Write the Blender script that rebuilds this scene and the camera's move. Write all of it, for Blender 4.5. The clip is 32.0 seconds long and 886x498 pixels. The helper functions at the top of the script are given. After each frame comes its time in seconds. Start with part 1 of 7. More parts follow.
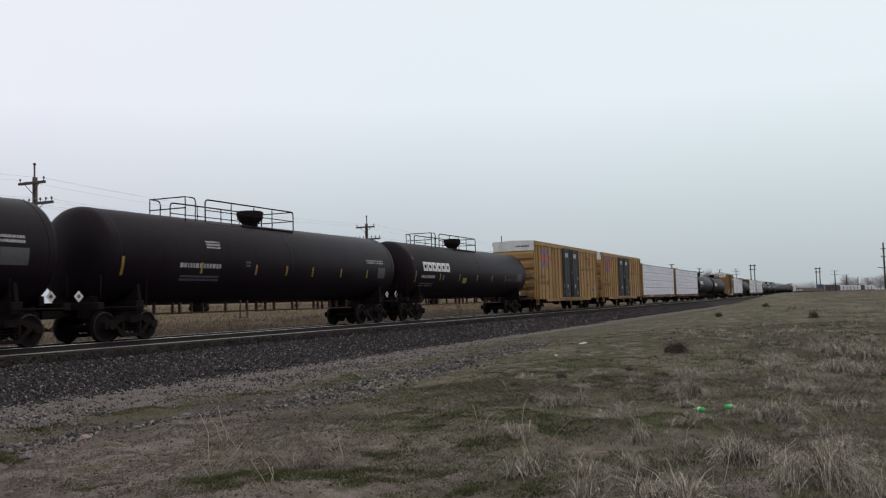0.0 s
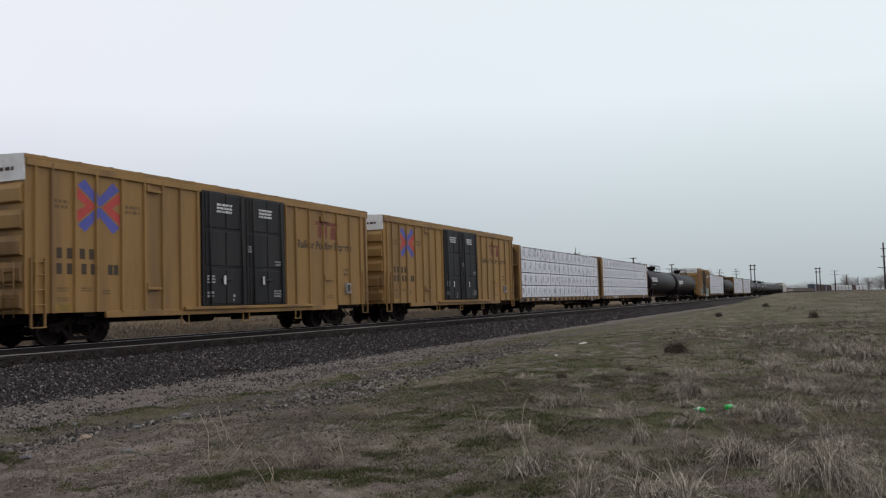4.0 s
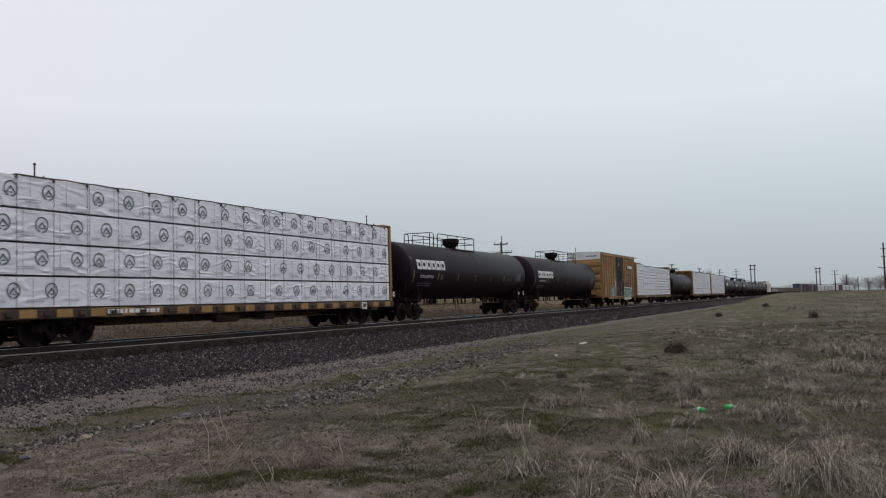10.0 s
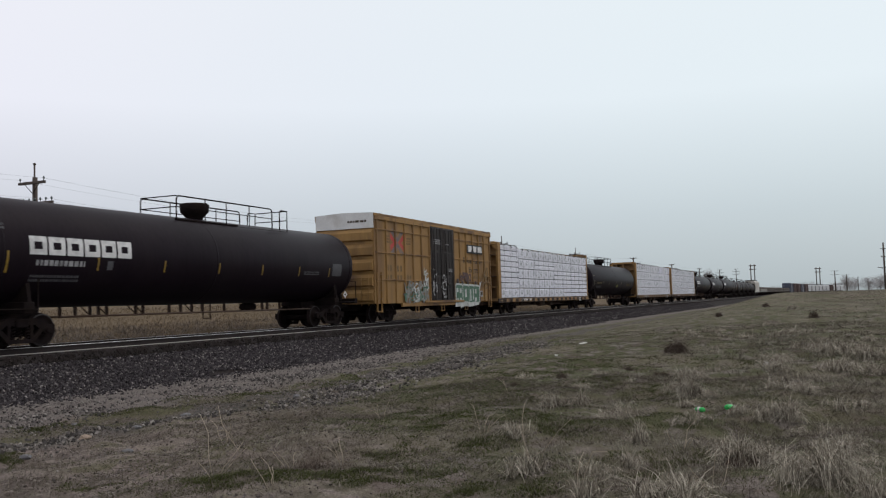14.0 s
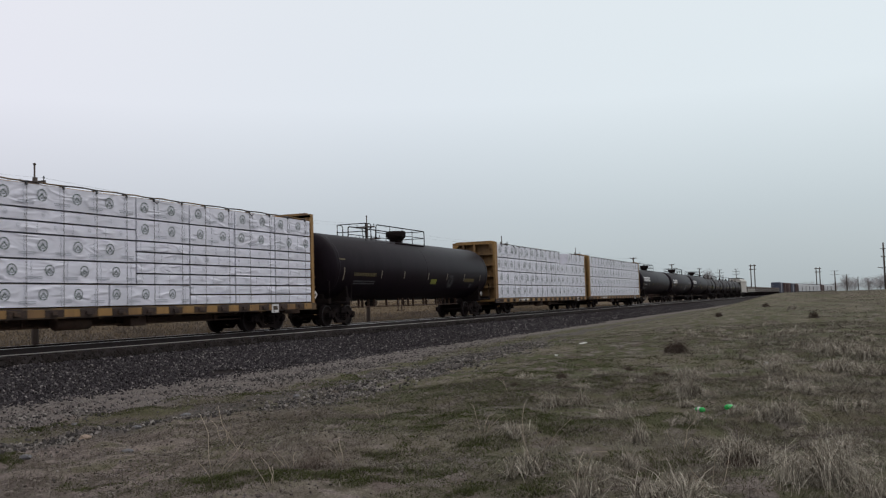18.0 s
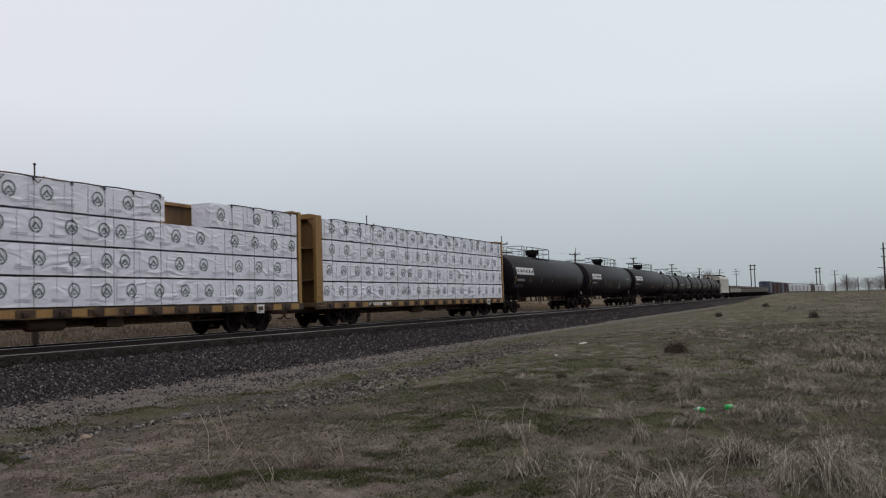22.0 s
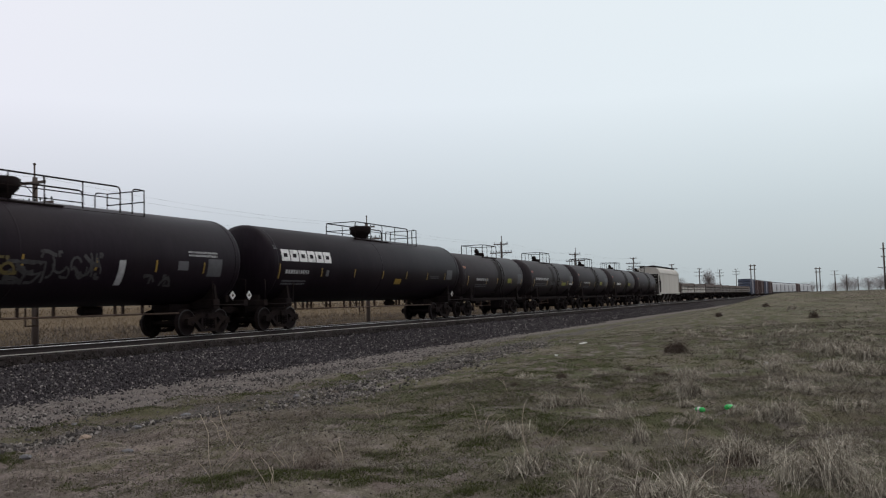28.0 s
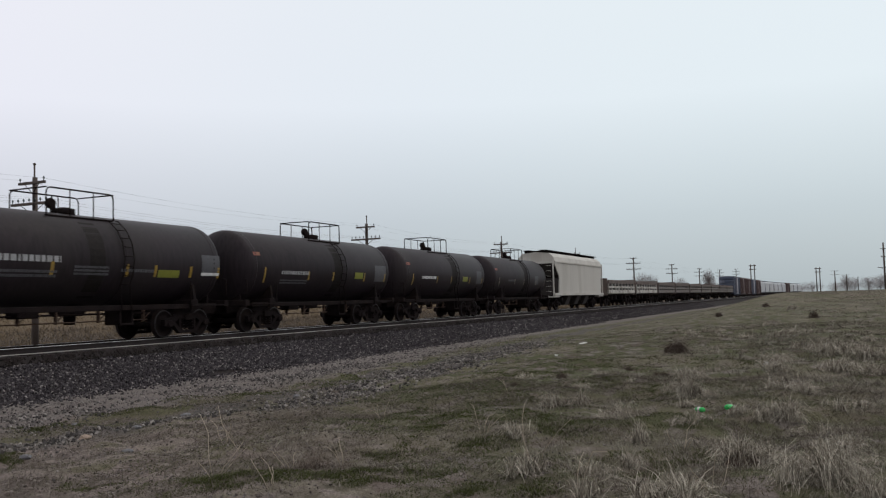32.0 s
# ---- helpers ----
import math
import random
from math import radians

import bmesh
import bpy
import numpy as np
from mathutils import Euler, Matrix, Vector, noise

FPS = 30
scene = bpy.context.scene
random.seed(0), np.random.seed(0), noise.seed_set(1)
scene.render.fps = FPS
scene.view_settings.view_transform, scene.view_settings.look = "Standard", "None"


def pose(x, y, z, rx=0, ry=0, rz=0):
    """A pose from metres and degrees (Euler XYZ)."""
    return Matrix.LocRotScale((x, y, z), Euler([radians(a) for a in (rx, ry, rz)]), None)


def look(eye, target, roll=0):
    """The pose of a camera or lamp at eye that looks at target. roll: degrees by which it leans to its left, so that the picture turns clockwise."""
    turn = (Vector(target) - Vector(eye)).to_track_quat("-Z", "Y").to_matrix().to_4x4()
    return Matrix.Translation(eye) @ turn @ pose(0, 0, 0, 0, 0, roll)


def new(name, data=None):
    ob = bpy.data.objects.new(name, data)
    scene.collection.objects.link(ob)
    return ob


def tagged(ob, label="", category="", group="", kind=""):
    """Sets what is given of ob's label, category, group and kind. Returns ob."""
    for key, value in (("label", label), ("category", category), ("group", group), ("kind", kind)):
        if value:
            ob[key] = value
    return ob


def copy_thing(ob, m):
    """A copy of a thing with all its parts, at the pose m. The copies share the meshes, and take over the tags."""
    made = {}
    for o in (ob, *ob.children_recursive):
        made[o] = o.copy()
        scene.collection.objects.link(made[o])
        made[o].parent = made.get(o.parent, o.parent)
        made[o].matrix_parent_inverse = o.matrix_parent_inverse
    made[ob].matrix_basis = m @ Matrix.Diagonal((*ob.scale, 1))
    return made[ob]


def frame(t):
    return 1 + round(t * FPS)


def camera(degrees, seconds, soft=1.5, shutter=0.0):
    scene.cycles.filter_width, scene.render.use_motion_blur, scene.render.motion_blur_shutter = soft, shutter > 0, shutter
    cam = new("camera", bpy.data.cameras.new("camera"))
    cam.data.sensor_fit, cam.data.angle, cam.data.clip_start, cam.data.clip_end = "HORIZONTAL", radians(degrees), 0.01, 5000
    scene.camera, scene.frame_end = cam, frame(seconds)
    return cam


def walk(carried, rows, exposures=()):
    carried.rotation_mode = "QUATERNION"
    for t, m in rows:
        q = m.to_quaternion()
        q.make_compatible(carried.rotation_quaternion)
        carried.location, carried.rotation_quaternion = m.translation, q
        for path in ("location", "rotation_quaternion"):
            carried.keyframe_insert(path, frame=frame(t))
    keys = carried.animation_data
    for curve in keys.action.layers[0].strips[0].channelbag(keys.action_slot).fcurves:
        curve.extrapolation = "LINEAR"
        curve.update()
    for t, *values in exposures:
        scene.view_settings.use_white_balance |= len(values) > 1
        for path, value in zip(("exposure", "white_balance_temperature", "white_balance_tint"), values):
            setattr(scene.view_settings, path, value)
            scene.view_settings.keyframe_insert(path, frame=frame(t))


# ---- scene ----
cam = camera(53.57, 32.0, soft=1.2, shutter=0.15)
EYE = Vector((0.0, 0.0, 0.917))
YAW, PITCH, ROLL = 1.160, 0.0603, -0.0288
AIM = EYE + Vector((math.sin(YAW) * math.cos(PITCH), math.cos(YAW) * math.cos(PITCH), math.sin(PITCH))) * 30
walk(cam, [(0.0, look(EYE, AIM, math.degrees(ROLL))), (32.0, look(EYE, AIM, math.degrees(ROLL)))],
     exposures=[(0.0, 0.05), (3.0, 0.05), (6.0, 0.04), (7.0, -0.02), (8.0, -0.09), (9.0, -0.10), (10.0, -0.06), (11.0, 0.0), (12.0, 0.05), (14.0, 0.05), (17.0, -0.03), (18.0, -0.04), (19.0, 0.0), (20.0, -0.02), (21.0, -0.10), (23.0, -0.10), (24.0, -0.03), (25.0, 0.02), (28.0, 0.03), (32.0, 0.03)])

# ---- light: a bright, even overcast sky ----
world = bpy.data.worlds.new("sky")
scene.world = world
world.use_nodes = True
wn, wl = world.node_tree.nodes, world.node_tree.links
wn.clear()
w_out = wn.new("ShaderNodeOutputWorld")
w_bg = wn.new("ShaderNodeBackground")
w_sky = wn.new("ShaderNodeTexSky")
w_sky.sky_type, w_sky.sun_disc = "NISHITA", False
w_sky.sun_elevation, w_sky.sun_rotation = radians(60), radians(142)
w_sky.air_density, w_sky.dust_density = 1.0, 4.0
w_scale = wn.new("ShaderNodeMixRGB")
w_scale.blend_type = "MULTIPLY"
w_scale.inputs["Fac"].default_value = 1.0
w_scale.inputs["Color2"].default_value = (0.10, 0.10, 0.10, 1)
w_co = wn.new("ShaderNodeTexCoord")
w_sep = wn.new("ShaderNodeSeparateXYZ")
w_ramp = wn.new("ShaderNodeValToRGB")
for e, (pos, col) in zip([w_ramp.color_ramp.elements[0], w_ramp.color_ramp.elements[1], w_ramp.color_ramp.elements.new(0.09), w_ramp.color_ramp.elements.new(0.22)],
                         [(0.0, (0.51, 0.53, 0.58, 1)), (0.55, (1.06, 1.05, 1.14, 1)), (0.09, (0.625, 0.645, 0.715, 1)), (0.22, (0.885, 0.89, 0.97, 1))]):
    e.position, e.color = pos, col
w_noise = wn.new("ShaderNodeTexNoise")
w_noise.inputs["Scale"].default_value, w_noise.inputs["Detail"].default_value = 1.6, 3.0
w_cloud = wn.new("ShaderNodeMixRGB")
w_cloud.blend_type = "SOFT_LIGHT"
w_cloud.inputs["Fac"].default_value = 0.18
w_mix = wn.new("ShaderNodeMixRGB")
w_mix.inputs["Fac"].default_value = 0.88
wl.new(w_co.outputs["Generated"], w_sep.inputs[0])
wl.new(w_sep.outputs["Z"], w_ramp.inputs["Fac"])
wl.new(w_co.outputs["Generated"], w_noise.inputs["Vector"])
wl.new(w_ramp.outputs["Color"], w_cloud.inputs["Color1"])
wl.new(w_noise.outputs["Fac"], w_cloud.inputs["Color2"])
wl.new(w_sky.outputs["Color"], w_scale.inputs["Color1"])
wl.new(w_scale.outputs["Color"], w_mix.inputs["Color1"])
wl.new(w_cloud.outputs["Color"], w_mix.inputs["Color2"])
w_east = wn.new("ShaderNodeMapRange")
w_east.inputs["From Min"].default_value, w_east.inputs["From Max"].default_value = 0.62, 1.0
wl.new(w_sep.outputs["X"], w_east.inputs["Value"])
w_tint = wn.new("ShaderNodeMixRGB")
w_tint.blend_type = "MULTIPLY"
w_tint.inputs["Color2"].default_value = (0.915, 1.0, 0.965, 1)
wl.new(w_east.outputs["Result"], w_tint.inputs["Fac"])
wl.new(w_mix.outputs["Color"], w_tint.inputs["Color1"])
wl.new(w_tint.outputs["Color"], w_bg.inputs["Color"])
wl.new(w_bg.outputs["Background"], w_out.inputs["Surface"])
w_bg.inputs["Strength"].default_value = 1.0

sun = new("sun", bpy.data.lights.new("sun", "SUN"))
sun.data.energy, sun.data.angle, sun.data.color = 0.5, radians(40), (1.0, 0.97, 0.93)
sun.matrix_world = look((0, 0, 60), (-14, 18, 20))

# ---- materials ----


def mat(name, color, rough=0.6, metal=0.0, vary=0.25, scale=1.5, fine=18.0, bump=0.15, stain=None, stain_amt=0.0, each=0.0, spec=0.5, streak=False):
    """A surface with grain at two scales, stains of another colour and a fine relief."""
    m = bpy.data.materials.new(name)
    m.use_nodes = True
    n, l = m.node_tree.nodes, m.node_tree.links
    b = n["Principled BSDF"]
    b.inputs["Roughness"].default_value, b.inputs["Metallic"].default_value = rough, metal
    b.inputs["Specular IOR Level"].default_value = spec
    co = n.new("ShaderNodeTexCoord")
    mp = n.new("ShaderNodeMapping")
    if streak:
        mp.inputs["Scale"].default_value = (1.0, 1.0, 0.12)
    l.new(co.outputs["Object"], mp.inputs["Vector"])
    info = n.new("ShaderNodeObjectInfo")
    add = n.new("ShaderNodeVectorMath")
    mul = n.new("ShaderNodeMath")
    mul.operation = "MULTIPLY"
    mul.inputs[1].default_value = 37.0
    l.new(info.outputs["Random"], mul.inputs[0])
    l.new(mp.outputs["Vector"], add.inputs[0])
    l.new(mul.outputs[0], add.inputs[1])
    big, small = n.new("ShaderNodeTexNoise"), n.new("ShaderNodeTexNoise")
    for t, s, d in ((big, scale, 4.0), (small, fine, 3.0)):
        t.inputs["Scale"].default_value, t.inputs["Detail"].default_value = s, d
        l.new(add.outputs["Vector"], t.inputs["Vector"])
    mean = n.new("ShaderNodeMath")
    mean.operation = "ADD"
    l.new(big.outputs["Fac"], mean.inputs[0])
    l.new(small.outputs["Fac"], mean.inputs[1])
    if each:
        e1 = n.new("ShaderNodeMath")
        e1.operation = "MULTIPLY_ADD"
        e1.inputs[1].default_value, e1.inputs[2].default_value = each * 2, -each
        l.new(info.outputs["Random"], e1.inputs[0])
        e2 = n.new("ShaderNodeMath")
        e2.operation = "ADD"
        l.new(mean.outputs[0], e2.inputs[0])
        l.new(e1.outputs[0], e2.inputs[1])
        mean = e2
    r = n.new("ShaderNodeMapRange")
    r.inputs["From Min"].default_value, r.inputs["From Max"].default_value = 0.6, 1.4
    r.inputs["To Min"].default_value, r.inputs["To Max"].default_value = 1 - vary, 1 + vary
    l.new(mean.outputs[0], r.inputs["Value"])
    sc = n.new("ShaderNodeVectorMath")
    sc.operation = "SCALE"
    sc.inputs[0].default_value = color
    l.new(r.outputs["Result"], sc.inputs["Scale"])
    out = sc.outputs["Vector"]
    if stain:
        st = n.new("ShaderNodeTexNoise")
        st.inputs["Scale"].default_value, st.inputs["Detail"].default_value = scale * 0.6, 6.0
        l.new(add.outputs["Vector"], st.inputs["Vector"])
        sr = n.new("ShaderNodeMapRange")
        sr.inputs["From Min"].default_value, sr.inputs["From Max"].default_value = 0.48, 0.66
        sr.inputs["To Max"].default_value = stain_amt
        l.new(st.outputs["Fac"], sr.inputs["Value"])
        mx = n.new("ShaderNodeMixRGB")
        mx.inputs["Color2"].default_value = (*stain, 1)
        l.new(sr.outputs["Result"], mx.inputs["Fac"])
        l.new(out, mx.inputs["Color1"])
        out = mx.outputs["Color"]
    l.new(out, b.inputs["Base Color"])
    if bump:
        bp = n.new("ShaderNodeBump")
        bp.inputs["Strength"].default_value, bp.inputs["Distance"].default_value = bump, 0.02
        l.new(small.outputs["Fac"], bp.inputs["Height"])
        l.new(bp.outputs["Normal"], b.inputs["Normal"])
    return m


TANK = mat("tank_black", (0.0095, 0.0060, 0.0092), 0.46, spec=0.07, vary=0.35, scale=0.7, fine=9, bump=0.05, stain=(0.017, 0.0125, 0.0145), stain_amt=0.4, each=0.12, streak=True)
TANK_GREY = mat("tank_dusty_black", (0.0200, 0.0150, 0.0172), 0.5, spec=0.11, vary=0.4, scale=0.8, fine=9, bump=0.06, stain=(0.030, 0.026, 0.024), stain_amt=0.4, each=0.15, streak=True)
IRON = mat("truck_iron", (0.0125, 0.0092, 0.0092), 0.85, spec=0.06, vary=0.5, scale=3, fine=30, bump=0.3, stain=(0.018, 0.012, 0.009), stain_amt=0.5)
TREAD = mat("wheel_rim", (0.026, 0.024, 0.024), 0.5, 0.6, vary=0.3, scale=4, fine=30, bump=0.05)
RUST = mat("pipe_rust", (0.055, 0.030, 0.018), 0.8, vary=0.4, scale=4, fine=30, bump=0.2)
YELLOW = mat("boxcar_yellow", (0.262, 0.148, 0.042), 0.62, vary=0.16, scale=0.9, fine=7, bump=0.08, stain=(0.135, 0.074, 0.032), stain_amt=0.7, each=0.12, streak=True)
YELLOW_OLD = mat("weathered_yellow", (0.255, 0.143, 0.043), 0.7, vary=0.2, scale=1.2, fine=9, bump=0.12, stain=(0.085, 0.045, 0.026), stain_amt=0.85, each=0.08, streak=True)
DOOR_BLACK = mat("door_black", (0.011, 0.011, 0.013), 0.6, spec=0.3, vary=0.4, scale=1.4, fine=9, bump=0.08, stain=(0.03, 0.028, 0.026), stain_amt=0.4, streak=True)
DOOR_BROWN = mat("door_dark", (0.018, 0.014, 0.013), 0.65, spec=0.3, vary=0.4, scale=1.4, fine=9, bump=0.1, stain=(0.09, 0.08, 0.075), stain_amt=0.45, streak=True)
WHITE = mat("white_paint", (0.62, 0.62, 0.61), 0.6, vary=0.12, scale=2, fine=12, bump=0.05, stain=(0.35, 0.32, 0.28), stain_amt=0.4)
DECAL = mat("white_stencil", (0.60, 0.60, 0.59), 0.7, vary=0.15, scale=5, fine=30, bump=0.0, stain=(0.25, 0.25, 0.25), stain_amt=0.5)
DECAL_DIM = mat("faded_stencil", (0.075, 0.075, 0.08), 0.8, vary=0.3, scale=6, fine=40, bump=0.0)
DECAL_MID = mat("worn_white_stencil", (0.30, 0.30, 0.30), 0.75, vary=0.25, scale=5, fine=30, bump=0.0, stain=(0.10, 0.10, 0.10), stain_amt=0.6)
SILL = mat("rusty_sill", (0.030, 0.018, 0.013), 0.8, vary=0.4, scale=1.6, fine=12, bump=0.15, stain=(0.22, 0.135, 0.05), stain_amt=0.75, each=0.1)
DARK_INK = mat("dark_stencil", (0.050, 0.034, 0.020), 0.8, vary=0.3, scale=5, fine=30, bump=0.0)
STRIP = mat("reflector_yellow", (0.24, 0.150, 0.018), 0.4, vary=0.25, scale=5, fine=30, bump=0.0, stain=(0.12, 0.08, 0.02), stain_amt=0.5)
STRIP_PALE = mat("reflector_pale", (0.22, 0.19, 0.14), 0.5, vary=0.3, scale=5, fine=30, bump=0.0)
STRIP_DIM = mat("faded_yellow_print", (0.075, 0.055, 0.012), 0.6, vary=0.4, scale=6, fine=30, bump=0.0)
LIME = mat("lime_panel", (0.17, 0.18, 0.02), 0.5, vary=0.2, scale=6, fine=30, bump=0.0)
GREYLAB = mat("grey_label", (0.055, 0.055, 0.06), 0.6, vary=0.3, scale=7, fine=40, bump=0.0)
RED = mat("red_paint", (0.42, 0.050, 0.042), 0.65, vary=0.2, scale=4, fine=20, bump=0.0)
BLUE = mat("blue_paint", (0.075, 0.085, 0.34), 0.65, vary=0.2, scale=4, fine=20, bump=0.0)
WRAP = mat("lumber_wrap", (0.685, 0.685, 0.75), 0.30, vary=0.05, scale=1.6, fine=6, bump=0.0, stain=(0.55, 0.56, 0.60), stain_amt=0.5, each=0.06)
wrap_n, wrap_l = WRAP.node_tree.nodes, WRAP.node_tree.links
crease = wrap_n.new("ShaderNodeTexNoise")
crease.noise_type, crease.normalize = "RIDGED_MULTIFRACTAL", True
for key, value in (("Scale", 2.4), ("Detail", 4.0), ("Distortion", 0.9)):
    crease.inputs[key].default_value = value
wrap_co = wrap_n.new("ShaderNodeTexCoord")
wrap_in = wrap_n.new("ShaderNodeObjectInfo")
wrap_add = wrap_n.new("ShaderNodeVectorMath")
wrap_mul = wrap_n.new("ShaderNodeVectorMath")
wrap_mul.operation = "SCALE"
wrap_mul.inputs[0].default_value = (31.0, 17.0, 53.0)
wrap_l.new(wrap_in.outputs["Random"], wrap_mul.inputs["Scale"])
wrap_l.new(wrap_co.outputs["Object"], wrap_add.inputs[0])
wrap_l.new(wrap_mul.outputs["Vector"], wrap_add.inputs[1])
wrap_map = wrap_n.new("ShaderNodeMapping")
wrap_map.inputs["Rotation"].default_value = (0, math.radians(48), 0)
wrap_map.inputs["Scale"].default_value = (0.5, 1.0, 1.5)
wrap_l.new(wrap_add.outputs["Vector"], wrap_map.inputs["Vector"])
wrap_l.new(wrap_map.outputs["Vector"], crease.inputs["Vector"])
wrap_b = wrap_n.new("ShaderNodeBump")
wrap_b.inputs["Strength"].default_value, wrap_b.inputs["Distance"].default_value = 1.0, 0.06
wrap_l.new(crease.outputs["Fac"], wrap_b.inputs["Height"])
wrap_l.new(wrap_b.outputs["Normal"], wrap_n["Principled BSDF"].inputs["Normal"])
PRINT = mat("wrap_print", (0.085, 0.118, 0.108), 0.6, vary=0.2, scale=5, fine=30, bump=0.0)
PRINT_PALE = mat("wrap_print_pale", (0.42, 0.44, 0.48), 0.6, vary=0.2, scale=5, fine=30, bump=0.0)
STRAP = mat("black_strap", (0.03, 0.03, 0.032), 0.6, vary=0.3, bump=0.0)
HOPPER = mat("hopper_grey", (0.42, 0.40, 0.36), 0.6, vary=0.1, scale=0.8, fine=8, bump=0.06, stain=(0.25, 0.22, 0.18), stain_amt=0.5, streak=True)
HOPPER_LT = mat("hopper_pale", (0.40, 0.41, 0.43), 0.6, vary=0.1, scale=0.8, fine=8, bump=0.06, stain=(0.34, 0.32, 0.30), stain_amt=0.5, each=0.1, streak=True)
DUMP = mat("dump_brown", (0.085, 0.062, 0.052), 0.8, vary=0.3, scale=1.2, fine=10, bump=0.15, stain=(0.16, 0.13, 0.11), stain_amt=0.5, each=0.1)
DUMP_MID = mat("dump_dull", (0.15, 0.135, 0.12), 0.8, vary=0.3, scale=1.2, fine=10, bump=0.15, stain=(0.07, 0.05, 0.04), stain_amt=0.7)
# Near-black: shade in gate gaps and under hopper overhangs put into colour.
DUMP_DARK = mat("dump_shadow_steel", (0.022, 0.017, 0.015), 0.85, vary=0.3, scale=1.2, fine=10, bump=0.1)
WINCH = mat("rusty_winch", (0.030, 0.017, 0.012), 0.85, vary=0.5, scale=5, fine=25, bump=0.2, stain=(0.10, 0.055, 0.025), stain_amt=0.6, each=0.15)
# Rusty bulkhead yellow, also darkened for the shade between its ribs.
BULK = mat("shaded_rusty_yellow", (0.185, 0.106, 0.040), 0.75, vary=0.3, scale=1.3, fine=9, bump=0.12, stain=(0.045, 0.028, 0.018), stain_amt=0.9, each=0.1, streak=True)
DUMP_LT = mat("dump_grey", (0.40, 0.385, 0.35), 0.8, vary=0.25, scale=1.2, fine=10, bump=0.15, stain=(0.12, 0.09, 0.07), stain_amt=0.7)
BOX_BLUE = mat("boxcar_blue", (0.040, 0.050, 0.080), 0.7, vary=0.25, scale=1, fine=8, bump=0.08, stain=(0.22, 0.23, 0.26), stain_amt=0.6, streak=True)
BOX_RED = mat("boxcar_oxide", (0.080, 0.050, 0.046), 0.7, vary=0.25, scale=1, fine=8, bump=0.1, stain=(0.09, 0.05, 0.045), stain_amt=0.6, streak=True)
BOX_GREY = mat("boxcar_grey", (0.27, 0.28, 0.31), 0.7, vary=0.2, scale=1, fine=8, bump=0.1, stain=(0.16, 0.10, 0.09), stain_amt=0.5, streak=True)
GRAF_W = mat("spray_white", (0.45, 0.47, 0.45), 0.7, vary=0.3, scale=4, fine=20, bump=0.0, stain=(0.18, 0.18, 0.15), stain_amt=0.6)
GRAF_GREY = mat("spray_grey", (0.20, 0.20, 0.18), 0.75, vary=0.4, scale=4, fine=20, bump=0.0, stain=(0.10, 0.08, 0.06), stain_amt=0.7)
GRAF_G = mat("spray_green", (0.05, 0.12, 0.075), 0.7, vary=0.3, scale=4, fine=20, bump=0.0)
GRAF_K = mat("spray_dark", (0.05, 0.035, 0.03), 0.8, vary=0.4, scale=5, fine=20, bump=0.0)
TIE = mat("tie_wood", (0.021, 0.0145, 0.012), 0.9, vary=0.4, scale=4, fine=25, bump=0.4, each=0.2)
RAIL_RUST = mat("rail_rust", (0.016, 0.011, 0.010), 0.9, vary=0.3, scale=3, fine=30, bump=0.1)
RAIL_TOP = mat("rail_head_steel", (0.50, 0.49, 0.48), 0.3, 0.6, vary=0.15, scale=2, fine=30, bump=0.02)
# The rail foot has a far paler tone than the rest of the rail.
RAIL_FOOT = mat("rail_foot_pale", (0.40, 0.37, 0.34), 0.42, vary=0.2, scale=3, fine=30, bump=0.1)
STONE = mat("ballast_stone", (0.115, 0.112, 0.118), 0.9, vary=0.35, scale=9, fine=40, bump=0.3)
POLE = mat("pole_wood", (0.075, 0.058, 0.05), 0.9, vary=0.35, scale=3, fine=25, bump=0.3, streak=True)
WIRE = mat("wire", (0.10, 0.10, 0.11), 0.6, vary=0.1, bump=0.0)
GLASS_INS = mat("insulator", (0.06, 0.08, 0.08), 0.3, vary=0.1, bump=0.0)
BOTTLE = mat("bottle_green", (0.02, 0.42, 0.08), 0.2, vary=0.15, scale=20, fine=60, bump=0.1)
STAIN = mat("rust_streak", (0.011, 0.0085, 0.0075), 0.7, spec=0.15, vary=0.5, scale=2, fine=14, bump=0.0)
LITTER = mat("litter_white", (0.5, 0.49, 0.46), 0.6, vary=0.1, scale=20, fine=60, bump=0.1)
# Far trees' bark: distance haze put into the colour as a paler grey.
FAR_BARK = mat("hazed_bare_branches", (0.31, 0.295, 0.295), 0.95, vary=0.2, scale=1, fine=6, bump=0.0)
BARK = mat("bare_branches", (0.20, 0.18, 0.175), 0.95, vary=0.3, scale=1, fine=6, bump=0.0)


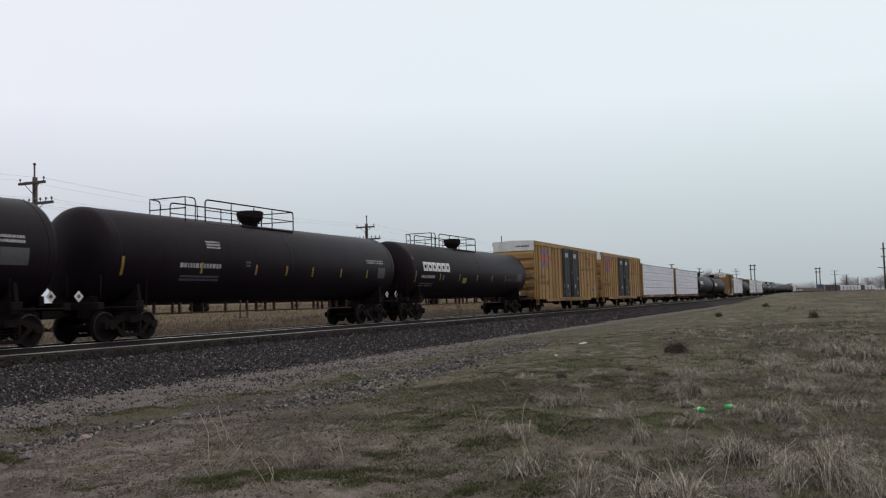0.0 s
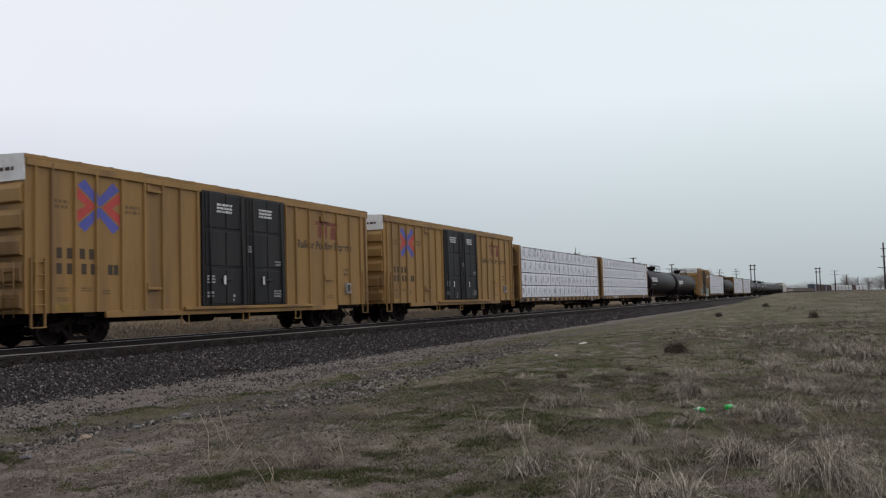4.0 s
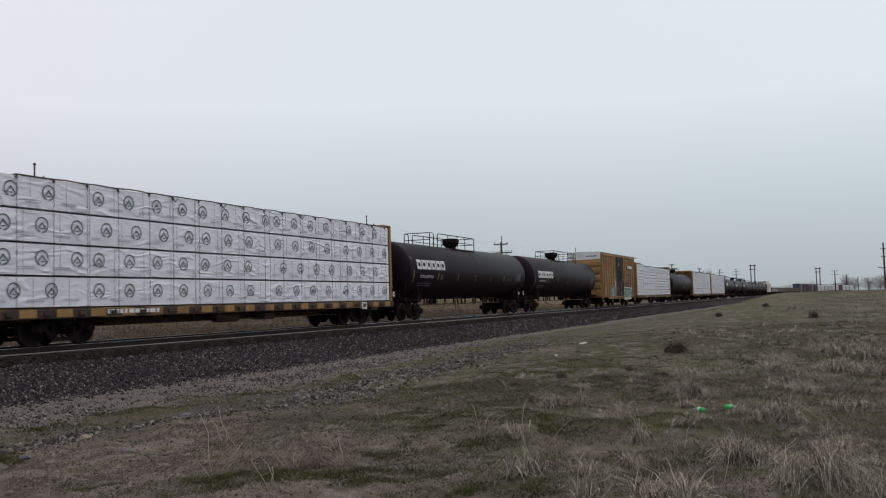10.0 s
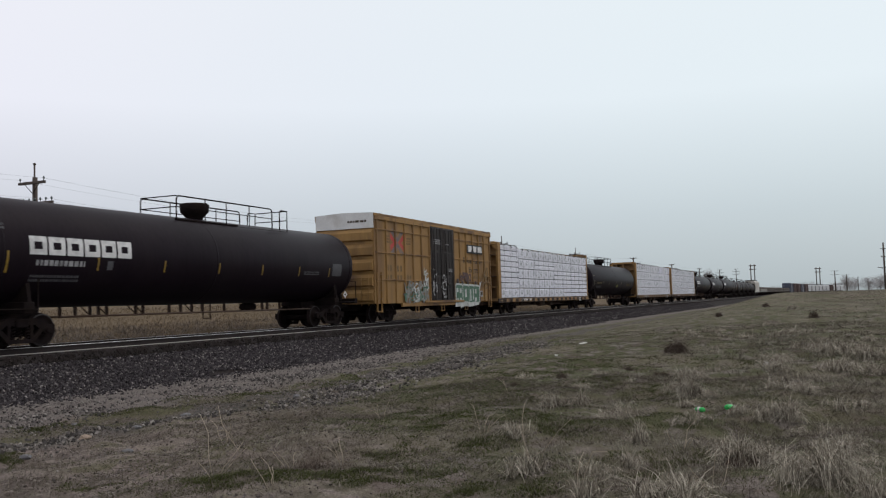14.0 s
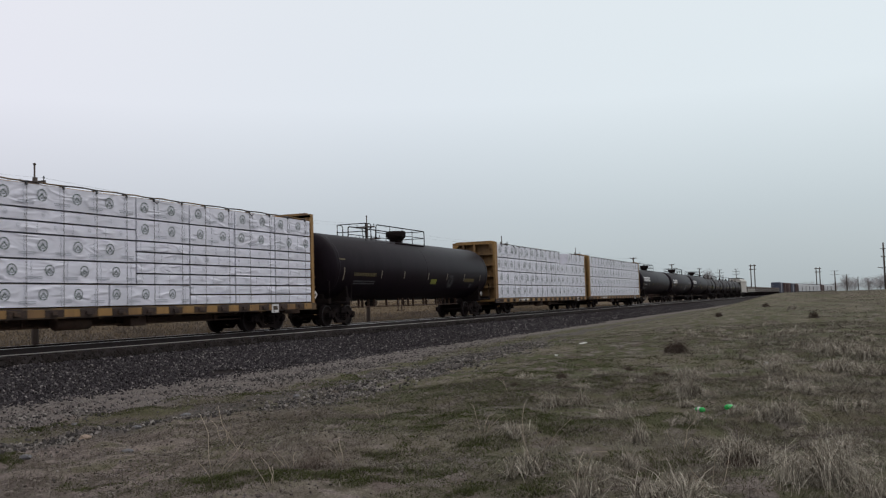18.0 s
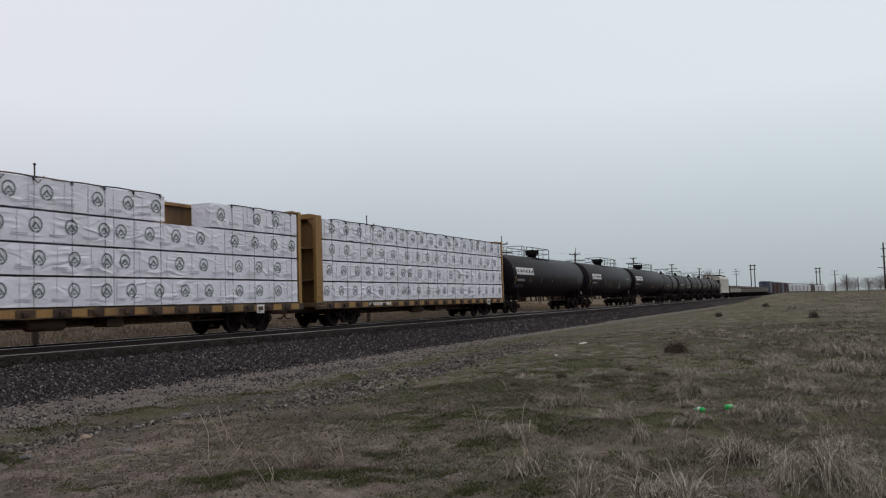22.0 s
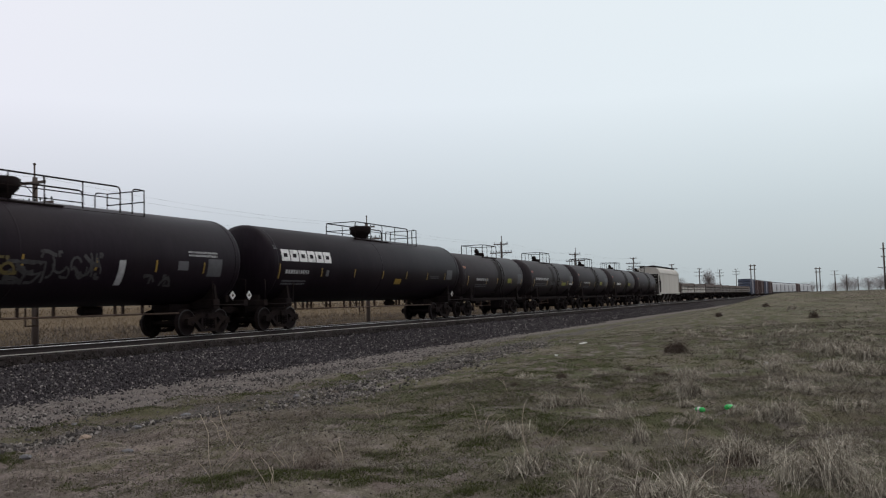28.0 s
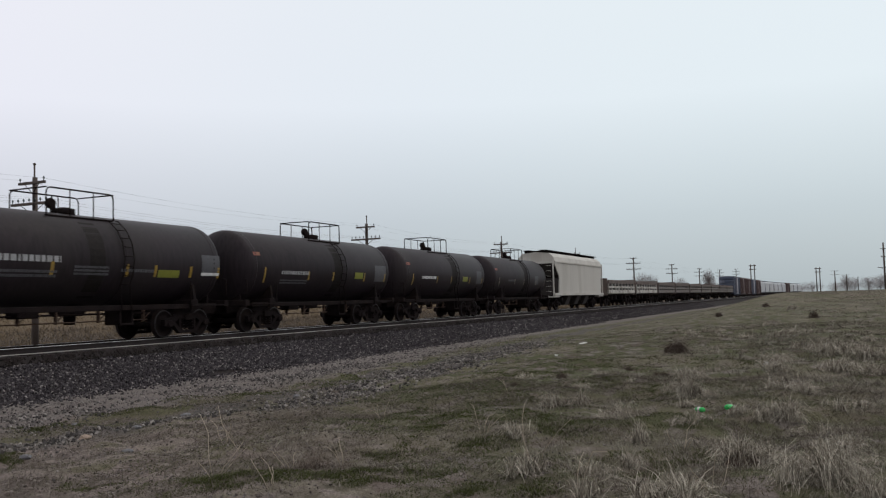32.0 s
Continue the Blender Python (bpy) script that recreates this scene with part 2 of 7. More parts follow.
def island_mat(name, colors, rough=0.9, spec=0.2):
    """Pieces that differ one from the next: grass blades, stones."""
    m = bpy.data.materials.new(name)
    m.use_nodes = True
    n, l = m.node_tree.nodes, m.node_tree.links
    b = n["Principled BSDF"]
    b.inputs["Roughness"].default_value = rough
    b.inputs["Specular IOR Level"].default_value = spec
    g = n.new("ShaderNodeNewGeometry")
    r = n.new("ShaderNodeValToRGB")
    els = r.color_ramp.elements
    while len(els) < len(colors):
        els.new(0.5)
    for i, c in enumerate(colors):
        els[i].position, els[i].color = i / (len(colors) - 1), (*c, 1)
    l.new(g.outputs["Random Per Island"], r.inputs["Fac"])
    nz = n.new("ShaderNodeTexNoise")
    nz.inputs["Scale"].default_value = 14.0
    mr = n.new("ShaderNodeMapRange")
    mr.inputs["To Min"].default_value, mr.inputs["To Max"].default_value = 0.75, 1.25
    l.new(nz.outputs["Fac"], mr.inputs["Value"])
    sc = n.new("ShaderNodeVectorMath")
    sc.operation = "SCALE"
    l.new(r.outputs["Color"], sc.inputs[0])
    l.new(mr.outputs["Result"], sc.inputs["Scale"])
    l.new(sc.outputs["Vector"], b.inputs["Base Color"])
    return m


BALLAST = island_mat("ballast_pieces", [(0.013, 0.0105, 0.012), (0.019, 0.016, 0.0177), (0.026, 0.022, 0.0245), (0.033, 0.0285, 0.031), (0.040, 0.0345, 0.0375), (0.047, 0.041, 0.044), (0.055, 0.048, 0.051), (0.063, 0.055, 0.058), (0.074, 0.066, 0.067), (0.25, 0.225, 0.215)])
BALLAST_DARK = island_mat("oily_ballast_pieces", [(0.008, 0.0065, 0.006), (0.013, 0.010, 0.009), (0.021, 0.0165, 0.0145), (0.034, 0.027, 0.024)])
GRAVEL = island_mat("gravel_pieces", [(0.022, 0.019, 0.018), (0.048, 0.043, 0.041), (0.090, 0.081, 0.076), (0.14, 0.126, 0.117), (0.27, 0.245, 0.225)])
DRY = island_mat("dry_blades", [(0.058, 0.047, 0.038), (0.095, 0.080, 0.061), (0.139, 0.118, 0.092), (0.203, 0.178, 0.142)])
TUFT = island_mat("tuft_blades", [(0.073, 0.060, 0.046), (0.196, 0.171, 0.134), (0.328, 0.293, 0.235), (0.546, 0.505, 0.419)])
WISP = island_mat("wisp_blades", [(0.061, 0.051, 0.038), (0.101, 0.086, 0.065), (0.149, 0.129, 0.100), (0.210, 0.187, 0.145)])
WISP_PALE = island_mat("pale_wisp_blades", [(0.095, 0.082, 0.065), (0.155, 0.137, 0.110), (0.218, 0.194, 0.158), (0.289, 0.268, 0.221)])
BROWN = island_mat("brown_blades", [(0.033, 0.025, 0.020), (0.066, 0.052, 0.042), (0.101, 0.084, 0.070), (0.146, 0.125, 0.106)])
CLOD = island_mat("dirt_crumbs", [(0.041, 0.033, 0.029), (0.087, 0.072, 0.065), (0.138, 0.117, 0.109), (0.193, 0.169, 0.160)])
TUFT_DARK = island_mat("dark_tuft_blades", [(0.034, 0.023, 0.018), (0.070, 0.051, 0.040), (0.120, 0.094, 0.076)])
CHAFF = island_mat("straw_bits", [(0.045, 0.036, 0.030), (0.082, 0.069, 0.058), (0.130, 0.113, 0.095), (0.208, 0.182, 0.153)])
GREEN = island_mat("green_blades", [(0.028, 0.032, 0.011), (0.047, 0.052, 0.018), (0.065, 0.069, 0.028), (0.091, 0.090, 0.048)])
MOSS_MAT = island_mat("moss_tips", [(0.031, 0.038, 0.011), (0.054, 0.061, 0.018), (0.080, 0.086, 0.031)])
TAN = island_mat("field_blades", [(0.062, 0.043, 0.025), (0.104, 0.074, 0.043), (0.150, 0.109, 0.064)])
TAN_PALE = island_mat("pale_field_blades", [(0.100, 0.071, 0.042), (0.165, 0.122, 0.072), (0.220, 0.168, 0.105)])



# ---- mesh helpers ----


class Shape:
    """Collects corners and faces of one mesh."""

    def __init__(self):
        self.v, self.f, self.s = [], [], []

    def add(self, verts, faces, smooth=False):
        n = len(self.v)
        self.v.extend(verts)
        self.f.extend(tuple(i + n for i in f) for f in faces)
        self.s.extend([smooth] * len(faces))
        return self

    def box(self, x0, x1, y0, y1, z0, z1, b=0.0):
        if b <= 0:
            v = [(x, y, z) for x in (x0, x1) for y in (y0, y1) for z in (z0, z1)]
            return self.add(v, [(0, 1, 3, 2), (4, 6, 7, 5), (0, 4, 5, 1), (2, 3, 7, 6), (0, 2, 6, 4), (1, 5, 7, 3)])
        b = min(b, (x1 - x0) * 0.45, (y1 - y0) * 0.45, (z1 - z0) * 0.45)
        v, idx = [], {}
        for sx, x in ((-1, x0), (1, x1)):
            for sy, y in ((-1, y0), (1, y1)):
                for sz, z in ((-1, z0), (1, z1)):
                    for a in range(3):
                        q = [x - sx * b, y - sy * b, z - sz * b]
                        q[a] = (x, y, z)[a]
                        idx[sx, sy, sz, a] = len(v)
                        v.append(tuple(q))
        f = []
        for a in range(3):
            u, w = (a + 1) % 3, (a + 2) % 3
            for s in (-1, 1):
                k = []
                for su, sw in ((-1, -1), (1, -1), (1, 1), (-1, 1)):
                    c = [0, 0, 0]
                    c[a], c[u], c[w] = s, su, sw
                    k.append(idx[(*c, a)])
                f.append(tuple(k) if s > 0 else tuple(k[::-1]))
            for su in (-1, 1):
                for sw in (-1, 1):
                    c1, c2 = [0, 0, 0], [0, 0, 0]
                    c1[u], c1[w], c1[a] = su, sw, -1
                    c2[u], c2[w], c2[a] = su, sw, 1
                    f.append((idx[(*c1, u)], idx[(*c2, u)], idx[(*c2, w)], idx[(*c1, w)]) if su * sw > 0 else (idx[(*c1, w)], idx[(*c2, w)], idx[(*c2, u)], idx[(*c1, u)]))
        for sx in (-1, 1):
            for sy in (-1, 1):
                for sz in (-1, 1):
                    k = [idx[sx, sy, sz, a] for a in range(3)]
                    f.append(tuple(k) if sx * sy * sz > 0 else tuple(k[::-1]))
        return self.add(v, f)

    def tube(self, pts, r, seg=6, closed_ends=True):
        pts = [Vector(p) for p in pts]
        rings, v, f = [], [], []
        side = None
        for i, p in enumerate(pts):
            d = (pts[min(i + 1, len(pts) - 1)] - pts[max(i - 1, 0)]).normalized()
            if side is None:
                side = d.orthogonal().normalized()
            side = (side - d * side.dot(d)).normalized()
            up = d.cross(side)
            rr = r[i] if isinstance(r, (list, tuple)) else r
            for k in range(seg):
                a = 2 * math.pi * k / seg
                v.append(tuple(p + (side * math.cos(a) + up * math.sin(a)) * rr))
        for i in range(len(pts) - 1):
            for k in range(seg):
                a, b = i * seg + k, i * seg + (k + 1) % seg
                f.append((a, b, b + seg, a + seg))
        self.add(v, f, True)
        if closed_ends:
            n = len(self.v) - len(v)
            self.f.append(tuple(n + k for k in range(seg))[::-1])
            self.f.append(tuple(n + (len(pts) - 1) * seg + k for k in range(seg)))
            self.s += [False, False]
        return self

    def lathe(self, prof, axis="x", c=(0, 0, 0), seg=32, caps=True, smooth=True):
        """prof: (place along the axis, radius)."""
        v, f = [], []
        for a, r in prof:
            for k in range(seg):
                t = 2 * math.pi * k / seg
                q = {"x": (a, r * math.cos(t), r * math.sin(t)), "y": (r * math.sin(t), a, r * math.cos(t)), "z": (r * math.cos(t), r * math.sin(t), a)}[axis]
                v.append((q[0] + c[0], q[1] + c[1], q[2] + c[2]))
        for i in range(len(prof) - 1):
            for k in range(seg):
                a, b = i * seg + k, i * seg + (k + 1) % seg
                f.append((a, b, b + seg, a + seg))
        self.add(v, f, smooth)
        if caps:
            n = len(self.v) - len(v)
            self.f.append(tuple(n + k for k in range(seg))[::-1])
            self.f.append(tuple(n + (len(prof) - 1) * seg + k for k in range(seg)))
            self.s += [False, False]
        return self

    def slab(self, outline, y0, y1):
        """An outline in x and z, from y0 to y1."""
        n = len(outline)
        v = [(x, y0, z) for x, z in outline] + [(x, y1, z) for x, z in outline]
        f = [tuple(range(n)), tuple(range(2 * n - 1, n - 1, -1))]
        f += [((i + 1) % n, i, n + i, n + (i + 1) % n) for i in range(n)]
        return self.add(v, f)

    def prism(self, outline, x0, x1):
        """An outline in y and z, from x0 to x1."""
        n = len(outline)
        v = [(x0, y, z) for y, z in outline] + [(x1, y, z) for y, z in outline]
        f = [tuple(range(n))[::-1], tuple(range(n, 2 * n))]
        f += [(i, (i + 1) % n, n + (i + 1) % n, n + i) for i in range(n)]
        return self.add(v, f)

    def mesh(self, name, material):
        me = bpy.data.meshes.new(name)
        me.from_pydata(self.v, [], self.f)
        me.polygons.foreach_set("use_smooth", self.s)
        me.materials.append(material)
        bm = bmesh.new()
        bm.from_mesh(me)
        bmesh.ops.recalc_face_normals(bm, faces=bm.faces)
        bm.to_mesh(me)
        bm.free()
        return me


def part(name, shape, material, parent, label="", at=None):
    """One mesh object under a thing or a part."""
    data = shape if isinstance(shape, bpy.types.Mesh) else shape.mesh(name, material)
    ob = new(name, data)
    ob.parent = parent
    if at is not None:
        ob.matrix_basis = at
    if name in ("stencil", "small_print", "band", "lettering"):
        tagged(ob, kind="stuff")
    return tagged(ob, label) if label else ob


def thing(name, label, category, group="", kind="", at=None):
    ob = new(name)
    ob.empty_display_size = 0.3
    if at is not None:
        ob.matrix_basis = at
    return tagged(ob, label, category, group, kind)


def big_mesh(name, verts, faces, material, smooth=False):
    """A mesh from arrays: corners (n, 3), faces (m, 3 or 4)."""
    me = bpy.data.meshes.new(name)
    k = faces.shape[1]
    me.vertices.add(len(verts))
    me.vertices.foreach_set("co", np.asarray(verts, dtype=np.float32).ravel())
    me.loops.add(faces.size)
    me.loops.foreach_set("vertex_index", faces.astype(np.int32).ravel())
    me.polygons.add(len(faces))
    me.polygons.foreach_set("loop_start", np.arange(0, faces.size, k, dtype=np.int32))
    me.polygons.foreach_set("loop_total", np.full(len(faces), k, dtype=np.int32))
    me.polygons.foreach_set("use_smooth", np.full(len(faces), smooth))
    me.update(calc_edges=True)
    me.validate()
    me.materials.append(material)
    return me


# ---- the plan: track along x, rails' top at z = 0 ----
TRACK_Y, CURVE_X, CURVE_R = 20.85, 256.0, 2900.0


def on_track(s, off=0.0):
    """Place and heading (degrees) at s metres along the track, off metres to the north of its middle."""
    if s <= CURVE_X:
        return s, TRACK_Y + off, 0.0
    a = (s - CURVE_X) / CURVE_R
    return CURVE_X + (CURVE_R + off) * math.sin(a), TRACK_Y - CURVE_R + (CURVE_R + off) * math.cos(a), -math.degrees(a)


def smooth01(v):
    v = np.clip(v, 0, 1)
    return v * v * (3 - 2 * v)


def value_noise(x, y, cell, seed):
    """Smooth noise from 0 to 1 over the plan."""
    g = np.random.RandomState(seed).rand(256, 256)
    u, v = x / cell + 1000.0, y / cell + 1000.0
    i, j = np.floor(u).astype(int), np.floor(v).astype(int)
    a, b = u - i, v - j
    a, b = a * a * (3 - 2 * a), b * b * (3 - 2 * b)
    i0, j0, i1, j1 = i % 256, j % 256, (i + 1) % 256, (j + 1) % 256
    return (g[i0, j0] * (1 - a) + g[i1, j0] * a) * (1 - b) + (g[i0, j1] * (1 - a) + g[i1, j1] * a) * b


def ground_z(x, y):
    """Height of the bare ground."""
    x, y = np.asarray(x, dtype=float), np.asarray(y, dtype=float)
    z = -1.08 + 0.22 * smooth01((13.5 - y) / 9.0)
    rise = smooth01((x - 18) / 110) * smooth01((14.0 - y) / 9.0) * smooth01((330 - x) / 110)
    z = z + 1.72 * rise
    z = z + 0.10 * smooth01((-2 - y) / 30)
    bumps = 0.05 * np.sin(x * 0.9 + 1.3 * np.sin(y * 0.7)) * np.sin(y * 1.1 + 0.8) + 0.03 * np.sin(x * 2.3 + y * 1.7) + 0.02 * np.sin(x * 4.1 - y * 3.3)
    z = z + bumps * smooth01((15.5 - y) / 2.5) * smooth01((90 - x) / 50)
    lumps = 0.085 * (value_noise(x, y, 0.85, 201) - 0.5) + 0.055 * (value_noise(x, y, 0.36, 202) - 0.5)
    z = z + lumps * smooth01((14.2 - y) / 1.6) * smooth01((34 - x) / 14) * smooth01((x - 2) / 2)
    z = z + 0.10 * smooth01((y - 26) / 14)
    z = z + 3.1 * smooth01((y - 42) / 75)
    return z


def grid_axis(parts):
    out = []
    for a, b, step in parts:
        out += list(np.arange(a, b, step))
    return np.array(out + [parts[-1][1]])


def ground_mat():
    m = bpy.data.materials.new("ground")
    m.use_nodes = True
    n, l = m.node_tree.nodes, m.node_tree.links
    b = n["Principled BSDF"]
    b.inputs["Roughness"].default_value = 0.95
    b.inputs["Specular IOR Level"].default_value = 0.15
    geo = n.new("ShaderNodeNewGeometry")
    sep = n.new("ShaderNodeSeparateXYZ")
    l.new(geo.outputs["Position"], sep.inputs[0])

    def tex(scale, detail=5.0):
        t = n.new("ShaderNodeTexNoise")
        t.inputs["Scale"].default_value, t.inputs["Detail"].default_value = scale, detail
        l.new(geo.outputs["Position"], t.inputs["Vector"])
        return t.outputs["Fac"]

    def math_(op, a, c=None, d=None):
        t = n.new("ShaderNodeMath")
        t.operation = op
        for i, q in enumerate((a, c, d)):
            if q is None:
                continue
            if isinstance(q, (int, float)):
                t.inputs[i].default_value = q
            else:
                l.new(q, t.inputs[i])
        return t.outputs[0]

    def band(v, lo, hi):
        r = n.new("ShaderNodeMapRange")
        r.interpolation_type = "SMOOTHSTEP"
        l.new(v, r.inputs["Value"])
        r.inputs["From Min"].default_value, r.inputs["From Max"].default_value = lo, hi
        return r.outputs["Result"]

    def mix(fac, a, c):
        t = n.new("ShaderNodeMixRGB")
        l.new(fac, t.inputs["Fac"])
        for i, q in ((1, a), (2, c)):
            if isinstance(q, tuple):
                t.inputs[i].default_value = (*q, 1)
            else:
                l.new(q, t.inputs[i])
        return t.outputs["Color"]

    n1, n2, n3, n4 = tex(0.35), tex(1.6), tex(9.0), tex(45.0, 2.0)
    y = math_("ADD", sep.outputs["Y"], math_("MULTIPLY", math_("SUBTRACT", n1, 0.5), 2.2))
    y = math_("SUBTRACT", y, math_("MULTIPLY", band(sep.outputs["X"], 22.0, 46.0), 2.3))
    dirt = mix(band(n2, 0.38, 0.60), (0.080, 0.062, 0.055), (0.180, 0.145, 0.131))
    dirt = mix(band(n3, 0.5, 0.68), dirt, (0.205, 0.170, 0.156))
    pale = mix(n3, (0.092, 0.079, 0.073), (0.158, 0.138, 0.128))
    stony = mix(band(n3, 0.42, 0.6), (0.0935, 0.0798, 0.0715), (0.0468, 0.0440, 0.0440))
    moss = mix(n3, (0.050, 0.052, 0.020), (0.085, 0.080, 0.040))
    straw = mix(n3, (0.100, 0.083, 0.061), (0.165, 0.140, 0.106))
    # grassy part east of the bare yard
    grassy = math_("MULTIPLY", band(math_("ADD", sep.outputs["X"], math_("MULTIPLY", math_("SUBTRACT", 12.0, sep.outputs["Y"]), 0.9)), 8.0, 22.0), band(y, 14.5, 12.0))
    bare = mix(n3, (0.092, 0.076, 0.067), (0.185, 0.158, 0.142))
    humus = mix(n3, (0.050, 0.038, 0.029), (0.100, 0.078, 0.063))
    green = mix(n3, (0.036, 0.041, 0.014), (0.070, 0.073, 0.030))
    n5, n6 = tex(2.3), tex(1.1)
    turf = mix(band(n6, 0.44, 0.52), humus, bare)
    turf = mix(math_("MULTIPLY", band(n5, 0.40, 0.52), 0.9), turf, green)
    turf = mix(math_("MULTIPLY", band(n1, 0.50, 0.62), 0.6), turf, straw)
    dry_far = band(sep.outputs["X"], 35.0, 110.0)
    far1, far2 = tex(0.22, 4.0), tex(0.55, 3.0)
    far_turf = mix(band(far1, 0.40, 0.58), (0.078, 0.078, 0.036), (0.150, 0.126, 0.094))
    far_turf = mix(math_("MULTIPLY", band(far2, 0.52, 0.66), 0.7), far_turf, (0.110, 0.080, 0.062))
    turf = mix(math_("MULTIPLY", dry_far, 0.85), turf, far_turf)
    base = mix(grassy, dirt, turf)
    green_bits = math_("MULTIPLY", band(n2, 0.56, 0.66), band(n1, 0.40, 0.55))
    base = mix(math_("MULTIPLY", green_bits, 0.7), base, moss)
    base = mix(math_("MULTIPLY", band(y, 10.2, 10.7), math_("MULTIPLY", band(y, 11.9, 11.5), 0.85)), base, stony)
    base = mix(math_("MULTIPLY", band(y, 11.5, 11.9), math_("MULTIPLY", band(y, 12.9, 12.5), math_("MULTIPLY", band(n2, 0.40, 0.55), 0.8))), base, moss)
    base = mix(math_("MULTIPLY", band(y, 12.6, 13.2), 0.75), base, mix(band(n3, 0.5, 0.7), pale, stony))
    base = mix(math_("MULTIPLY", band(sep.outputs["Y"], 15.2, 15.8), 0.85), base, pale)
    # north of the track: weeds, then a tan field
    weeds = mix(n2, (0.044, 0.034, 0.026), (0.088, 0.068, 0.053))
    tan = mix(n2, (0.074, 0.052, 0.030), (0.122, 0.088, 0.052))
    north = mix(band(math_("ADD", sep.outputs["Y"], math_("MULTIPLY", n1, 14.0)), 55.0, 64.0), weeds, tan)
    base = mix(band(sep.outputs["Y"], 22.0, 23.5), base, north)
    grain = n.new("ShaderNodeMapRange")
    l.new(n4, grain.inputs["Value"])
    grain.inputs["From Min"].default_value, grain.inputs["From Max"].default_value = 0.3, 0.7
    grain.inputs["To Min"].default_value, grain.inputs["To Max"].default_value = 0.72, 1.28
    sc = n.new("ShaderNodeVectorMath")
    sc.operation = "SCALE"
    l.new(base, sc.inputs[0])
    l.new(grain.outputs["Result"], sc.inputs["Scale"])
    l.new(sc.outputs["Vector"], b.inputs["Base Color"])
    bp = n.new("ShaderNodeBump")
    bp.inputs["Strength"].default_value, bp.inputs["Distance"].default_value = 0.6, 0.05
    l.new(math_("ADD", n3, math_("MULTIPLY", n4, 0.5)), bp.inputs["Height"])
    l.new(bp.outputs["Normal"], b.inputs["Normal"])
    return m


gx = grid_axis([(-3000, -400, 400), (-400, -60, 30), (-60, 0, 4), (0, 4, 0.5), (4, 22, 0.13), (22, 32, 0.25), (32, 60, 0.5), (60, 140, 2), (140, 400, 10), (400, 1200, 60), (1200, 4500, 500)])
gy = grid_axis([(-3000, -300, 450), (-300, -40, 30), (-40, -12, 4), (-12, -4, 0.5), (-4, 14, 0.13), (14, 18, 0.5), (18, 70, 3), (70, 300, 30), (300, 4500, 500)])
GX, GY = np.meshgrid(gx, gy, indexing="ij")
GZ = ground_z(GX, GY)
nx, ny = len(gx), len(gy)
ii = (np.arange(nx - 1)[:, None] * ny + np.arange(ny - 1)[None, :]).ravel()
ground = new("ground", big_mesh("ground", np.stack([GX.ravel(), GY.ravel(), GZ.ravel()], 1), np.stack([ii, ii + ny, ii + ny + 1, ii + 1], 1), ground_mat(), True))
tagged(ground, "uneven ground of dirt, pale gravel, dry grass and moss", "ground", kind="structure")

# ---- the railway track ----
track = thing("track", "single railway track on dark crushed-stone ballast", "railway track", kind="structure")


def along(profile, s0, s1, step, name, material, parent, label="", closed=True):
    """A cross-section (offset north, z) swept along the track."""
    ss = list(np.arange(s0, CURVE_X, step)) + list(np.arange(CURVE_X, s1 + 1, 12.0))
    v = []
    for s in ss:
        for o, z in profile:
            x, y, _ = on_track(s, o)
            v.append((x, y, z))
    k = len(profile)
    f = []
    for i in range(len(ss) - 1):
        for j in range(k if closed else k - 1):
            a, b = i * k + j, i * k + (j + 1) % k
            f.append((a, b, b + k, a + k))
    sh = Shape().add(v, f)
    return part(name, sh, material, parent, label)


BED = mat("ballast_bed", (0.019, 0.0145, 0.0135), 0.95, vary=0.45, scale=5, fine=30, bump=0.9, stain=(0.06, 0.055, 0.055), stain_amt=0.4, spec=0.15)
along([(-4.1, -1.16), (-3.2, -0.84), (-2.0, -0.50), (-1.62, -0.43), (-1.42, -0.41), (-1.35, -0.215), (-1.0, -0.20), (1.0, -0.225), (1.27, -0.26), (1.34, -0.36), (2.0, -0.42), (3.2, -0.80), (4.3, -1.16)], -60, 950, 6.0, "ballast_bed", BED, track, "dark grey crushed-stone ballast bed", closed=False)
for o in (-0.755, 0.755):
    rail = along([(o - 0.010, -0.165), (o - 0.010, -0.038), (o + 0.010, -0.038), (o + 0.010, -0.165)], -60, 950, 8.0, "rail", RAIL_RUST, track, "dark rusty steel rail")
    along([(o - 0.037, -0.042), (o - 0.037, -0.010), (o + 0.037, -0.010), (o + 0.037, -0.042)], -60, 950, 8.0, "rail_head", RAIL_RUST, rail)
    along([(o - 0.036, -0.0098), (o - 0.030, 0.0), (o + 0.030, 0.0), (o + 0.036, -0.0098)], -60, 950, 8.0, "running_surface", RAIL_TOP, rail, "polished running surface")
    along([(o - 0.078, -0.182), (o - 0.078, -0.170), (o - 0.050, -0.166), (o - 0.012, -0.160), (o + 0.012, -0.160), (o + 0.078, -0.170), (o + 0.078, -0.182)], -60, 950, 8.0, "rail_foot", RAIL_FOOT, rail, "pale rail foot")

# ---- parts that the cars share ----
SHARED = {}


def shared(key, make, material):
    if key not in SHARED:
        SHARED[key] = make().mesh(key, material)
    return SHARED[key]


def wheel_shape():
    return Shape().lathe([(-0.075, 0.10), (-0.075, 0.17), (-0.045, 0.20), (-0.035, 0.36), (-0.065, 0.385), (-0.065, 0.448), (-0.06, 0.455), (0.05, 0.462), (0.06, 0.485), (0.075, 0.485), (0.075, 0.385), (0.02, 0.37), (0.0, 0.20), (0.075, 0.16), (0.075, 0.1)], "y", seg=28)


